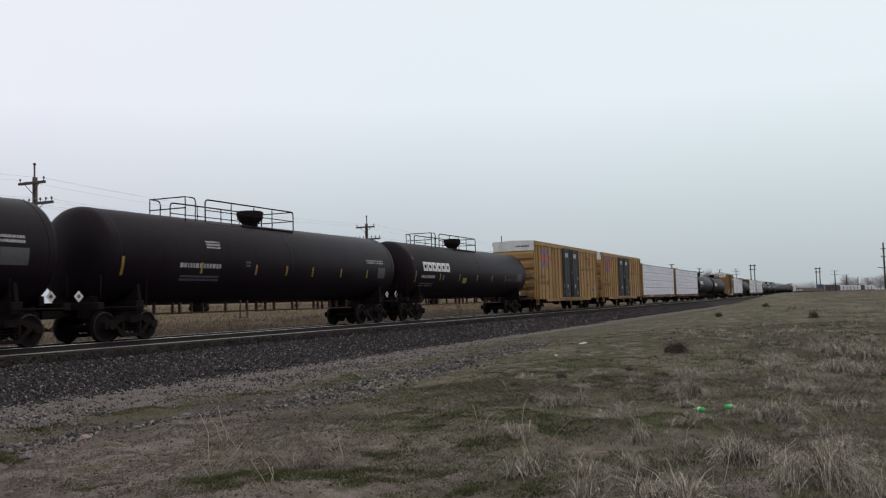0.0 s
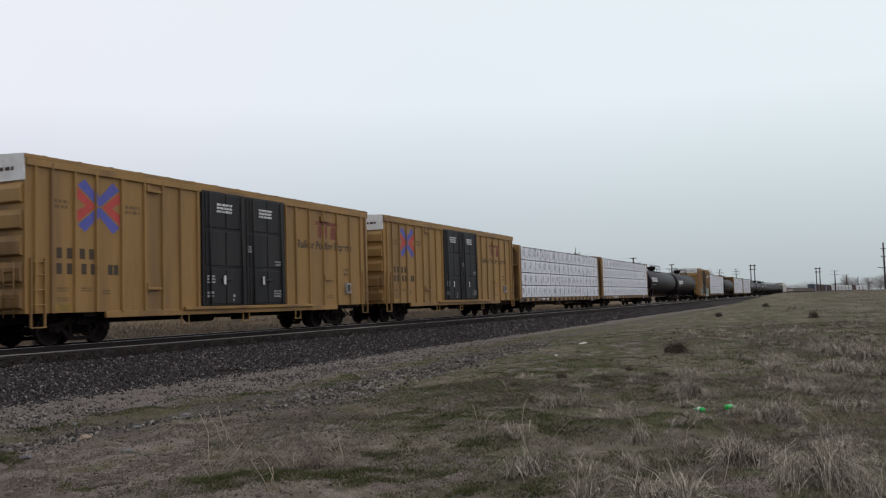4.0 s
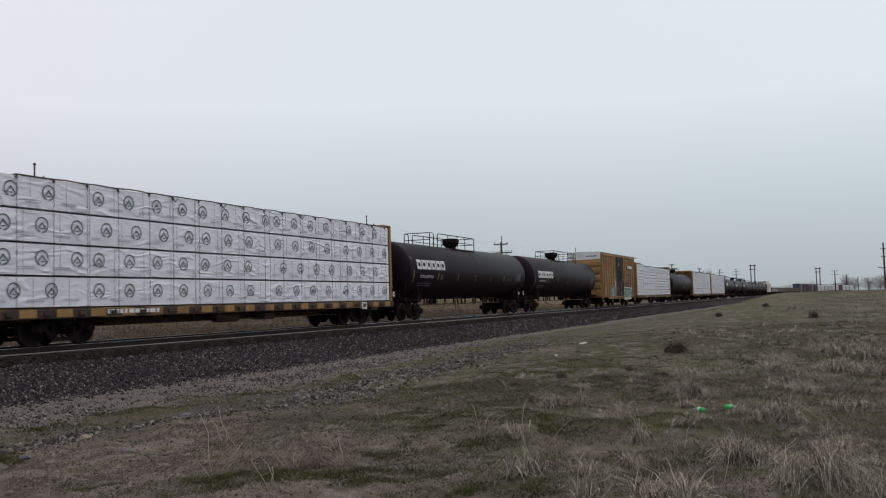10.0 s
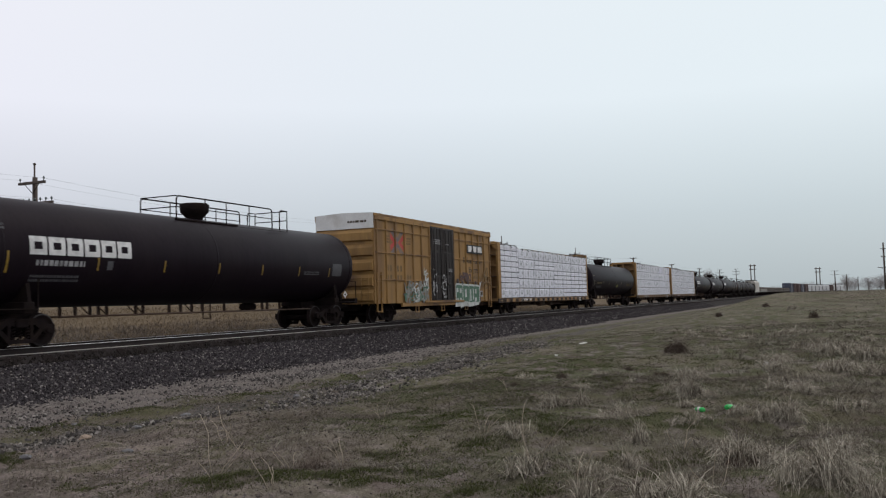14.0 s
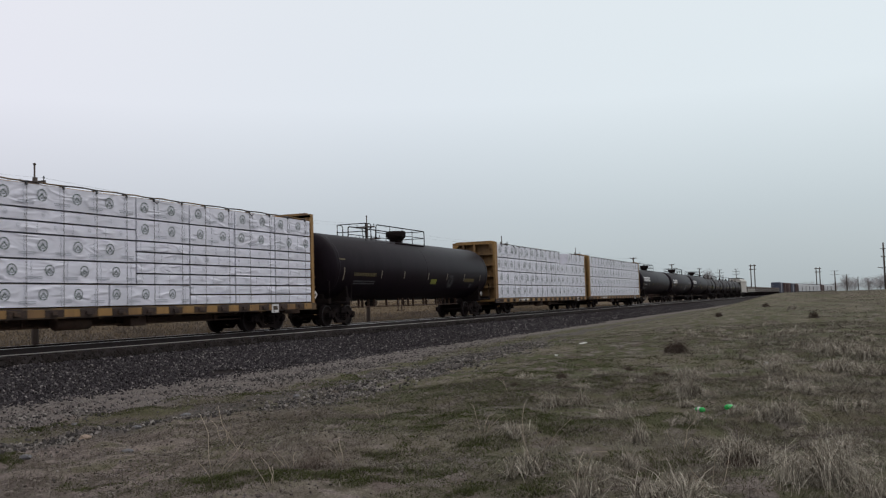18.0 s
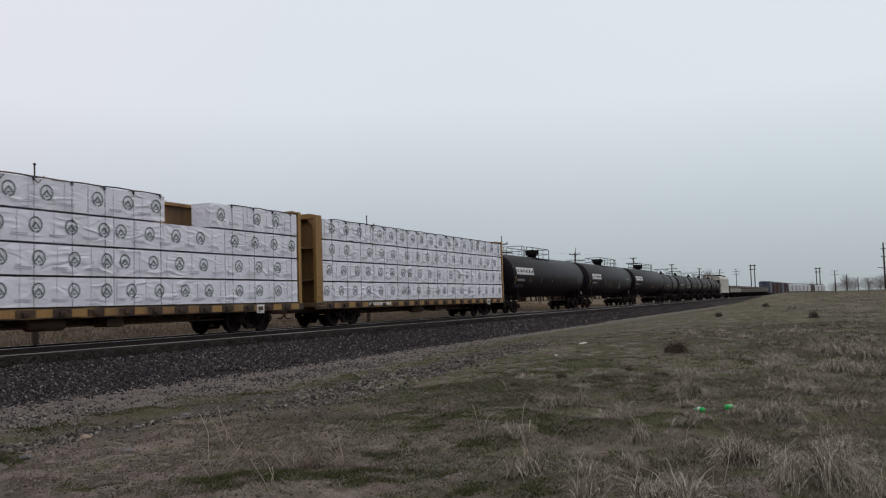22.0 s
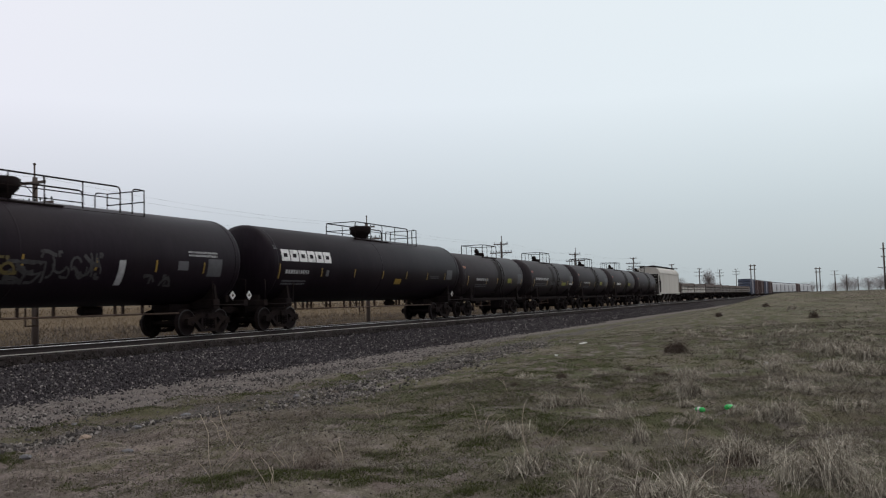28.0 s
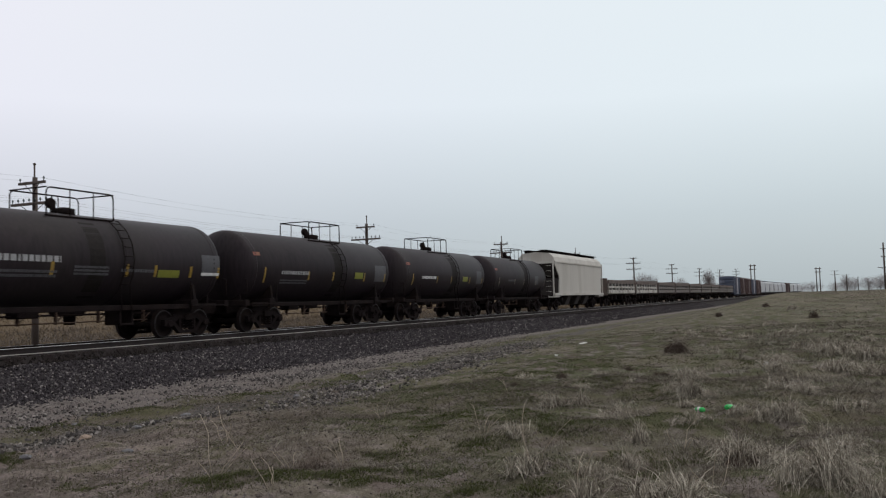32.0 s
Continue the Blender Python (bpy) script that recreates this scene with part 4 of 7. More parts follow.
        part("door_rail", Shape().box(d0 - 0.9, d1 + (d1 - d0) * 0.4, min(y * w, y * (w + 0.14)), max(y * w, y * (w + 0.14)), sill - 0.02, sill + 0.08, 0.01), paint, car)
    uf = Shape().box(-half + 0.3, half - 0.3, -0.35, 0.35, 0.62, 0.95, 0.02)
    for x in (-tc, tc):
        uf.box(x - 0.25, x + 0.25, -1.45, 1.45, 0.78, 0.96, 0.02)
    uf.lathe([(-2.1, 0.2), (-0.9, 0.2)], "x", (0, -0.8, 0.68), 14).box(0.6, 1.2, -1.0, -0.5, 0.5, 0.85, 0.03)
    uf.tube([(-tc + 1.2, -0.55, 0.62), (tc - 1.2, -0.55, 0.62)], 0.03, 6)
    part("underframe", uf, IRON, car)
    for x in (-3.3, 0.0, 3.4):
        part("step", Shape().box(x, x + 0.04, -1.55, -1.51, 0.45, 0.8).box(x + 0.36, x + 0.40, -1.55, -1.51, 0.45, 0.8).box(x, x + 0.40, -1.56, -1.48, 0.43, 0.46), paint, car)
    add_truck(car, -tc), add_truck(car, tc)
    add_ends(car, pull)
    return car


def clip_x(poly, x0, x1):
    """The part of a convex outline (x, z) between two upright lines."""
    for x, sign in ((x0, 1), (x1, -1)):
        out = []
        for k, (a, b) in enumerate(zip(poly, poly[1:] + poly[:1])):
            ia, ib = sign * (a[0] - x) >= 0, sign * (b[0] - x) >= 0
            if ia:
                out.append(a)
            if ia != ib:
                u = (x - a[0]) / (b[0] - a[0])
                out.append((x, a[1] + u * (b[1] - a[1])))
        poly = out
        if len(poly) < 3:
            return []
    return poly


def wall_paint(name, polys, material, parent, posts, label="", lift=0.0, face=-1.560, proud=-1.635):
    """Thin paint on a ribbed side wall: it lies on the sheet and on the faces of the posts."""
    sh = Shape()
    cuts, last = [], -99.0
    for p in sorted(posts):
        cuts += [(last, p - 0.056, face), (p - 0.035, p + 0.035, proud)]
        last = p + 0.056
    cuts.append((last, 99.0, face))
    for poly in polys:
        lo, hi = min(q[0] for q in poly), max(q[0] for q in poly)
        for x0, x1, y in cuts:
            if x1 > lo and x0 < hi:
                q = clip_x(list(poly), x0, x1)
                if len(q) > 2:
                    sh.add([(x, y - 0.003 - lift, z) for x, z in q], [tuple(range(len(q)))])
    return part(name, sh, material, parent, label)


def rect(x0, x1, z0, z1):
    return [(x0, z0), (x1, z0), (x1, z1), (x0, z1)]


def bar_rows(x, z, w, h, rows, seed):
    """Unreadable writing as rows of short plain bars."""
    rnd = random.Random(seed)
    rh, out = h / (rows * 1.6), []
    for r in range(rows):
        zz, xx = z - r * rh * 1.6, x
        while xx < x + w - 0.02:
            ww = min(rnd.uniform(0.6, 2.2) * rh, x + w - xx)
            out.append(rect(xx, xx + ww, zz - rh, zz))
            xx += ww + rh * rnd.uniform(0.3, 0.7)
    return out


def word_polys(text, size, x, z, width):
    """Stencilled words as flat pieces, drawn out to a width."""
    cu = bpy.data.curves.new("words", "FONT")
    cu.body, cu.size, cu.offset = text, size, size * 0.03
    ob = bpy.data.objects.new("words", cu)
    me = bpy.data.meshes.new_from_object(ob)
    bpy.data.objects.remove(ob)
    me.calc_loop_triangles()
    co = [tuple(v.co) for v in me.vertices]
    k = width / max(c[0] for c in co)
    out = [[(x + co[i][0] * k, z + co[i][1]) for i in t.vertices] for t in me.loop_triangles]
    bpy.data.meshes.remove(me)
    return out


# ---- lumber cars ----


def wrap_shape(w, h, seed, bow=0.010):
    """A wrapped bundle: sides of slack sheet, drawn tight at the edges. South face at y = 0, depth 0.8."""
    rnd = random.Random(seed)
    nxx, nzz = max(int(w / 0.22), 3), max(int(h / 0.14), 3)
    v, f = [], []
    folds = [(rnd.uniform(0, w), rnd.uniform(-1.2, 1.2), rnd.uniform(0.03, 0.08), rnd.uniform(-1, 1)) for _ in range(int(w * 3))]
    for i in range(nxx + 1):
        for j in range(nzz + 1):
            x, z = w * i / nxx, h * j / nzz
            e = min(i, nxx - i, 1) * min(j, nzz - j, 1)
            q = sum(a * math.exp(-((x - fx - sl * (z - h / 2)) / wd) ** 2) for fx, sl, wd, a in folds)
            v.append((x, -e * (0.006 + bow * (0.6 * q + 0.5 * rnd.uniform(-1, 1))), z))
    for i in range(nxx):
        for j in range(nzz):
            a = i * (nzz + 1) + j
            f.append((a, a + nzz + 1, a + nzz + 2, a + 1))
    sh = Shape().add(v, f, True)
    d = 0.8
    sh.add([(0, 0, 0), (w, 0, 0), (w, d, 0), (0, d, 0), (0, 0, h), (w, 0, h), (w, d, h), (0, d, h)], [(0, 3, 2, 1), (4, 5, 6, 7), (1, 2, 6, 5), (0, 4, 7, 3), (2, 3, 7, 6)])
    return sh


def mark_shape(ring):
    """A round mark with a peak in it: plain shapes printed on the wrap."""
    sh = Shape()
    x, y, cz = 0.0, -0.024, 0.0
    n, r0, r1 = 20, ring * 0.41, ring * 0.5
    v = [(x + r * math.sin(2 * math.pi * k / n), y, cz + r * math.cos(2 * math.pi * k / n)) for k in range(n) for r in (r0, r1)]
    skip = (10,)
    sh.add(v, [(2 * k, 2 * k + 1, (2 * k + 3) % (2 * n), (2 * k + 2) % (2 * n)) for k in range(n) if k not in skip])
    for s in (-1, 1):
        sh.add([(x, y, cz + ring * 0.22), (x, y, cz + ring * 0.06), (x + s * ring * 0.30, y, cz - ring * 0.30), (x + s * ring * 0.30, y, cz - ring * 0.14)], [(0, 1, 2, 3)])
    sh.add([(x - ring * 0.13, y, cz - ring * 0.26), (x + ring * 0.13, y, cz - ring * 0.26), (x + ring * 0.13, y, cz - ring * 0.19), (x - ring * 0.13, y, cz - ring * 0.19)], [(0, 1, 2, 3)])
    return sh


def lines_shape(w, h, pitch, first):
    sh = Shape()
    x = first - pitch
    while x < w:
        for dz in (0.0, 0.05):
            a, b = max(x + 0.36 * pitch, 0.05), min(x + 0.80 * pitch, w - 0.05)
            if b > a:
                sh.box(a, b, -0.024, -0.021, h * 0.24 - dz, h * 0.24 - dz + 0.022)
        x += pitch
    return sh


def creases_shape(w, h, pitch, first):
    """Fold lines in the sheet and the bands that bind it."""
    sh = Shape()
    x = first - pitch * 0.5
    while x < w:
        if x > 0.05:
            sh.box(x, x + 0.012, -0.024, -0.020, 0.0, h)
        x += pitch
    return sh


WRAP_CACHE = {}


def bundle(car, x, z, w, h, side, kind, seed):
    """One wrapped bundle: x its west end, z its foot, side -1 south."""
    key = (round(w, 2), round(h, 2), kind, seed % 4)
    if key not in WRAP_CACHE:
        rnd = random.Random(str(key))
        first = rnd.uniform(0.15, 0.9)
        ring = h * 0.53 if kind == "big" else h * 0.45
        pitch = 1.22
        WRAP_CACHE[key] = (wrap_shape(w, h, seed, 0.010 if kind == "big" else 0.016).mesh("lumber_pack", WRAP), [shared("mark%.2f%s" % (ring, kind), lambda: mark_shape(ring), PRINT if kind == "big" else PRINT_PALE), [q for q in np.arange(first, w - ring * 0.6, pitch) if q > ring * 0.3]],
                           lines_shape(w, h, pitch, first).mesh("small_print", PRINT_PALE), creases_shape(w, h, pitch, first).mesh("band", PRINT_PALE))
    bm_, pm_, lm_, cm_ = WRAP_CACHE[key]
    if side < 0:
        m = pose(x, -1.44, z)
    else:
        m = pose(x + w, 1.44, z, 0, 0, 180)
    b = part("lumber_pack", bm_, WRAP, car, at=m)
    if side < 0:
        for q in pm_[1]:
            part("mark", pm_[0], PRINT if kind == "big" else PRINT_PALE, b, at=pose(float(q), 0, h * 0.55))
        if kind == "big":
            part("small_print", lm_, PRINT_PALE, b)
        part("band", cm_, PRINT_PALE, b)
    return b


def flatcar(label, shelf_style):
    car = thing("lumber_flatcar", label, "lumber flatcar", "cars of the freight train")
    deck = Shape().box(-11.85, 11.3, -1.38, 1.38, 0.86, 1.04, 0.02)
    part("deck", deck, YELLOW_OLD, car, "weathered yellow steel deck")
    for y in (-1, 1):
        sl = Shape().box(-11.85, 11.3, min(y * 1.38, y * 1.46), max(y * 1.38, y * 1.46), 0.76, 1.045, 0.012)
        ss = part("side_sill", sl, SILL, car, "rust-streaked yellow side sill")
        for k in range(18):
            x = -11.0 + k * 1.22
            part("sill_panel", Shape().box(x + 0.64, x + 1.20, min(y * 1.46, y * 1.472), max(y * 1.46, y * 1.472), 0.80, 1.02, 0.006), YELLOW_OLD, ss)
            part("winch_plate", Shape().box(x, x + 0.62, min(y * 1.46, y * 1.475), max(y * 1.46, y * 1.475), 0.80, 1.0, 0.008).box(x + 0.18, x + 0.40, min(y * 1.475, y * 1.53), max(y * 1.475, y * 1.53), 0.84, 0.96, 0.015), WINCH, ss)
    part("number_board", Shape().box(8.1, 8.55, -1.478, -1.462, 0.70, 1.02), DECAL, car, "small white board with unreadable marks")
    part("print", Shape().box(8.18, 8.47, -1.484, -1.478, 0.80, 0.95).box(8.18, 8.30, -1.484, -1.478, 0.74, 0.77), DARK_INK, car)
    part("stencil", bars(Shape(), -7.3, -1.482, 0.99, 2.2, 0.2, 1, 31), DECAL, car)
    fish = Shape().prism([(-0.3, 0.86), (-0.25, 0.50), (0.25, 0.50), (0.3, 0.86)], -6.4, 6.4).box(-11.8, 11.8, -0.33, 0.33, 0.62, 0.88, 0.02)
    under = part("underframe", fish, RUST, car, "rusty fish-belly underframe")
    for x in np.arange(-10, 10.1, 1.6):
        part("crossbearer", Shape().box(x - 0.04, x + 0.04, -1.36, 1.36, 0.70, 0.88), RUST, under)
    part("air_reservoir", Shape().lathe([(-1.65, 0.1), (-1.6, 0.2), (-0.4, 0.2), (-0.35, 0.1)], "x", (0, -0.85, 0.62), 12), RUST, under)
    part("brake_valve", Shape().box(1.2, 1.9, -1.0, -0.4, 0.45, 0.8, 0.03), RUST, under)
    pipe = part("brake_pipe", Shape().tube([(-7.2, -0.7, 0.52), (7.2, -0.7, 0.52)], 0.028, 6), RUST, under)
    for x in (-5.4, -2.6, 2.2, 5.6):
        part("pipe_hanger", Shape().box(x, x + 0.05, -0.75, -0.65, 0.5, 0.8), RUST, under)
    part("center_beam", Shape().box(-11.3, 10.96, -0.12, 0.12, 1.0, 4.50, 0.01).box(-11.3, 10.96, -0.30, 0.30, 4.50, 4.62, 0.01), YELLOW_OLD, car, "yellow centre beam between the loads")
    for s in (-1, 1):
        x0, x1 = (-11.32, -11.78) if s < 0 else (10.98, 11.18)
        a, b = min(x0, x1), max(x0, x1)
        sh = Shape().box(min(x0, x0 + s * 0.05), max(x0, x0 + s * 0.05), -1.36, 1.36, 1.04, 4.66)
        bh = part("bulkhead", sh, BULK, car, "yellow steel bulkhead at the end of the load")
        for y in (-1, 1):
            part("bulkhead_post", Shape().prism([(min(y * 1.32, y * 1.46), 1.04), (max(y * 1.32, y * 1.46), 1.04), (max(y * 1.32, y * 1.46), 4.70), (min(y * 1.32, y * 1.46), 4.70)], a, b), YELLOW_OLD, bh)
        part("bulkhead_cap", Shape().prism([(-1.46, 4.62), (-1.2, 4.76), (1.2, 4.76), (1.46, 4.62), (1.46, 4.56), (-1.46, 4.56)], a, b), YELLOW_OLD, bh)
        zs = (1.75, 2.45, 3.15, 3.85) if shelf_style else (1.95, 3.3)
        for z in zs:
            part("bulkhead_rib", Shape().box(a, b, -1.34, 1.34, z, z + 0.07, 0.01), BULK, bh)
        for y in (-1, 1):
            part("gusset", Shape().prism([(min(y * 1.34, y * 1.02), 4.54), (max(y * 1.34, y * 1.02), 4.54), (y * 1.33, 4.20)], a + 0.02, a + 0.06), YELLOW_OLD, bh)
        if shelf_style:
            for y in (-0.10, 0.66):
                part("bulkhead_rib", Shape().box(a + 0.012, b - 0.012, y, y + 0.13, 1.04, 4.6, 0.01), BULK, bh)
        else:
            part("bulkhead_rib", Shape().box(a, b, -0.16, 0.16, 1.04, 4.6, 0.01), BULK, bh)
        lad = Shape()
        for y in (-1.52,):
            for z in (0.55, 0.9, 1.3, 1.7, 2.1):
                lad.tube([(a + 0.03, y, z), (b - 0.03, y, z)], 0.014, 5)
        part("ladder", lad, YELLOW_OLD, car)
    add_truck(car, -8.5), add_truck(car, 8.5)
    add_ends(car, 12.15)
    return car


def straps(car, seed, top=lambda x: 0.0):
    """Tie-down cables over the south edge of the load."""
    rnd = random.Random(seed)
    for k in range(18):
        x = -10.55 + k * 1.235 + rnd.uniform(-0.08, 0.08)
        if seed == 4 and 3.0 < x < 5.8:
            continue
        sh = Shape().box(x, x + 0.05, -1.485, -1.44, 4.50, 4.60).box(x - 0.02, x + 0.07, -1.48, -1.30, 4.58, 4.615, 0.01).box(x + 0.02, x + 0.03, -1.474, -1.468, 1.05, 4.50)
        if rnd.random() < 0.3:
            sh.tube([(x, -1.485, 4.54), (x + 0.12, -1.50, 4.43), (x + 0.25, -1.485, 4.55)], 0.014, 5)
        part("tie_down", sh, STRAP, car, at=pose(0, 0, top(x)))
        x1 = x + 1.235
        if top(x) == top(x1) and x1 < 10.95 and not (seed == 4 and 2.2 < x < 5.8):
            part("edge_guard", Shape().tube([(x, -1.45, 4.605), (x + 0.4, -1.45, 4.600 + rnd.uniform(0, 0.03)), (x + 0.8, -1.45, 4.598 + rnd.uniform(0, 0.03)), (x1, -1.45, 4.605)], 0.022, 5), SILL, car, at=pose(0, 0, top(x)))


def even_load(car, seed):
    """Four tiers of bundles of one size."""
    rnd = random.Random(seed)
    tiers = ((1.09, 0.81), (1.96, 0.83), (2.85, 0.84), (3.75, 0.83))
    for side in (-1, 1):
        for t, (z, h) in enumerate(tiers):
            x = -11.25
            cuts = [3.35, 4.65, 4.35, 5.30, 4.62]
            rnd.shuffle(cuts) if seed % 2 and t % 2 else None
            if t == 3 and seed == 4:
                cuts = [3.35, 4.65, 3.35, 3.23, -2.25, 1.90, 3.55]
            for k, w in enumerate(cuts):
                if w < 0:  # a bundle is missing here
                    x -= w
                    continue
                bundle(car, x, z, 0.995 * w - 0.03, h, side, "big", seed + t * 5 + k)
                x += 0.995 * w
    straps(car, seed)


def mixed_load(car, seed):
    """Bundles of two heights: thin tiers at both ends, thick ones between and on top."""
    thick = (1.09, 1.75, 2.41, 3.09)
    tops = ((3.10, 3.78), (3.78, 4.45))
    cols = [(-10.95, -7.38, [(1.09, 1.74)], [(1.74 + 0.3575 * k, 2.0975 + 0.3575 * k) for k in range(8)]),
            (-7.33, -3.73, list(zip(thick, thick[1:])) + [(3.09, 3.78), (3.78, 4.45)], []),
            (-3.68, 1.24, [(1.75, 2.41), (2.41, 3.09), (3.78, 4.45)], [(3.09, 3.43), (3.43, 3.78)]),
            (-3.68, 0.13, [(1.09, 1.75)], []), (0.18, 3.72, [(1.09, 1.75)], []),
            (1.29, 3.72, list(tops), [(1.75 + 0.3375 * k, 2.0875 + 0.3375 * k) for k in range(4)])]
    for x0, x1 in ((3.77, 6.17), (6.22, 8.67), (8.72, 11.20)):
        cols.append((x0, x1, list(tops), [(1.09 + 0.335 * k, 1.425 + 0.335 * k) for k in range(6)]))
    for side in (-1, 1):
        for c, (x0, x1, big, small) in enumerate(cols):
            x0, x1 = x0 - 0.26, x1 - 0.26
            for kind, rows in (("big", big), ("small", small)):
                for t, (z0, z1) in enumerate(rows):
                    bundle(car, x0, z0, x1 - x0 - 0.02, z1 - z0 - 0.05, side, kind, seed + t + 3 * c + 30)
    straps(car, seed, lambda x: 0.0 if x < -7.66 else -0.15)


# ---- hopper, dump and far cars ----


def hopper_car(paint, half, label, eave=3.85, top=4.62):
    car = thing("covered_hopper", label, "covered hopper", "cars of the freight train")
    w = 1.52
    b = half - 0.5
    v = [(-b, 0, eave), (b, 0, eave)]
    side = [(-half + 1.42, 1.30), (half - 0.9, 1.30), (half - 0.75, 1.55), (half - 0.75, 2.6), (half - 0.35, eave - 0.25), (half - 0.35, eave), (-half + 0.2, eave), (-half + 0.2, eave - 0.15), (-half + 1.57, 2.65), (-half + 1.42, 1.53)]
    body = part("body", Shape().slab(side, -w, w), paint, car, "smooth pale grey hopper body")
    part("roof", Shape().prism([(-w, eave), (-w + 0.10, eave + 0.35), (-w + 0.45, top - 0.10), (0, top), (w - 0.45, top - 0.10), (w - 0.10, eave + 0.35), (w, eave)], -half + 0.35, half - 0.35), paint, car, "rounded roof of the hopper")
    part("top_chord", Shape().box(-half + 0.3, half - 0.3, -w - 0.06, -w, eave - 0.12, eave + 0.02, 0.01).box(-half + 0.3, half - 0.3, w, w + 0.06, eave - 0.12, eave + 0.02, 0.01), paint, body)
    part("side_sill", Shape().box(-half, half, -w - 0.08, -w + 0.02, 1.16, 1.36, 0.01).box(-half, half, w - 0.02, w + 0.08, 1.16, 1.36, 0.01), paint, body)
    walkway = Shape().box(-half + 0.1, half + 0.35, -0.95, -0.35, top + 0.10, top + 0.15, 0.01).box(-half + 0.1, half + 0.35, 0.35, 0.95, top + 0.10, top + 0.15, 0.01)
    for x in np.arange(-half + 0.5, half, 1.5):
        walkway.box(x, x + 0.05, -0.95, 0.95, top - 0.15, top + 0.10)
    part("walkway", walkway, IRON, car, "dark roof walkway grating")
    for x in np.arange(-half + 1.6, half - 1, 2.4):
        part("hatch", Shape().lathe([(top - 0.05, 0.4), (top + 0.10, 0.4), (top + 0.15, 0.3)], "z", (x, 0, 0), 16), paint, car)
    # Added sheet over the pale end; its dark colour holds the overhang's shade.
    part("end_sheet", Shape().slab([(-half + 0.24, eave - 0.16), (-half + 1.5, 2.60), (-half + 1.38, 1.50), (-half + 1.38, 1.20), (-half + 1.30, 1.20), (-half + 1.30, 1.52), (-half + 1.42, 2.58), (-half + 0.16, eave - 0.18)], -w + 0.06, w - 0.06), DUMP_DARK, car, "sloping end sheet darkened for the shade under the overhang")
    for s in (-1, 1):
        part("slope_sheet", Shape().slab([(s * (half - 0.4), eave - 0.2), (s * (half - 0.4), eave - 0.3), (s * (half - 3.0), 1.0), (s * (half - 3.0), 1.3)], -w + 0.05, w - 0.05), IRON, car)
        e = Shape()
        for y in (-w + 0.05, w - 0.05):
            e.box(min(s * half, s * (half - 0.1)), max(s * half, s * (half - 0.1)), y - 0.05, y + 0.05, 1.1, eave + 0.15, 0.01)
        e.box(min(s * half, s * (half - 1.6)), max(s * half, s * (half - 1.6)), -w, w, 1.02, 1.14, 0.01)
        for z in (1.5, 1.9, 2.3, 2.7, 3.1, 3.5):
            e.tube([(s * half, -1.3, z), (s * half, -0.9, z)], 0.014, 5)
        e.lathe([(0.0, 0.2), (1.0, 0.2)], "z", (s * (half - 0.7), 0.4, 1.2), 12)
        part("end_frame", e, paint, car, "end frame with ladder and brake reservoir")
    for x in (-2.9, 0.0, 2.9):
        part("hopper_bay", Shape().prism([(-1.0, 0.42), (1.0, 0.42), (1.42, 1.3), (-1.42, 1.3)], x - 0.55, x + 0.55).slab([(x - 1.4, 1.3), (x + 1.4, 1.3), (x + 0.4, 0.38), (x - 0.4, 0.38)], -0.9, 0.9), DUMP_DARK, car, "dark sloping discharge bay")
    tc = half - 2.0
    add_truck(car, -tc), add_truck(car, tc)
    add_ends(car, half + 0.7)
    return car


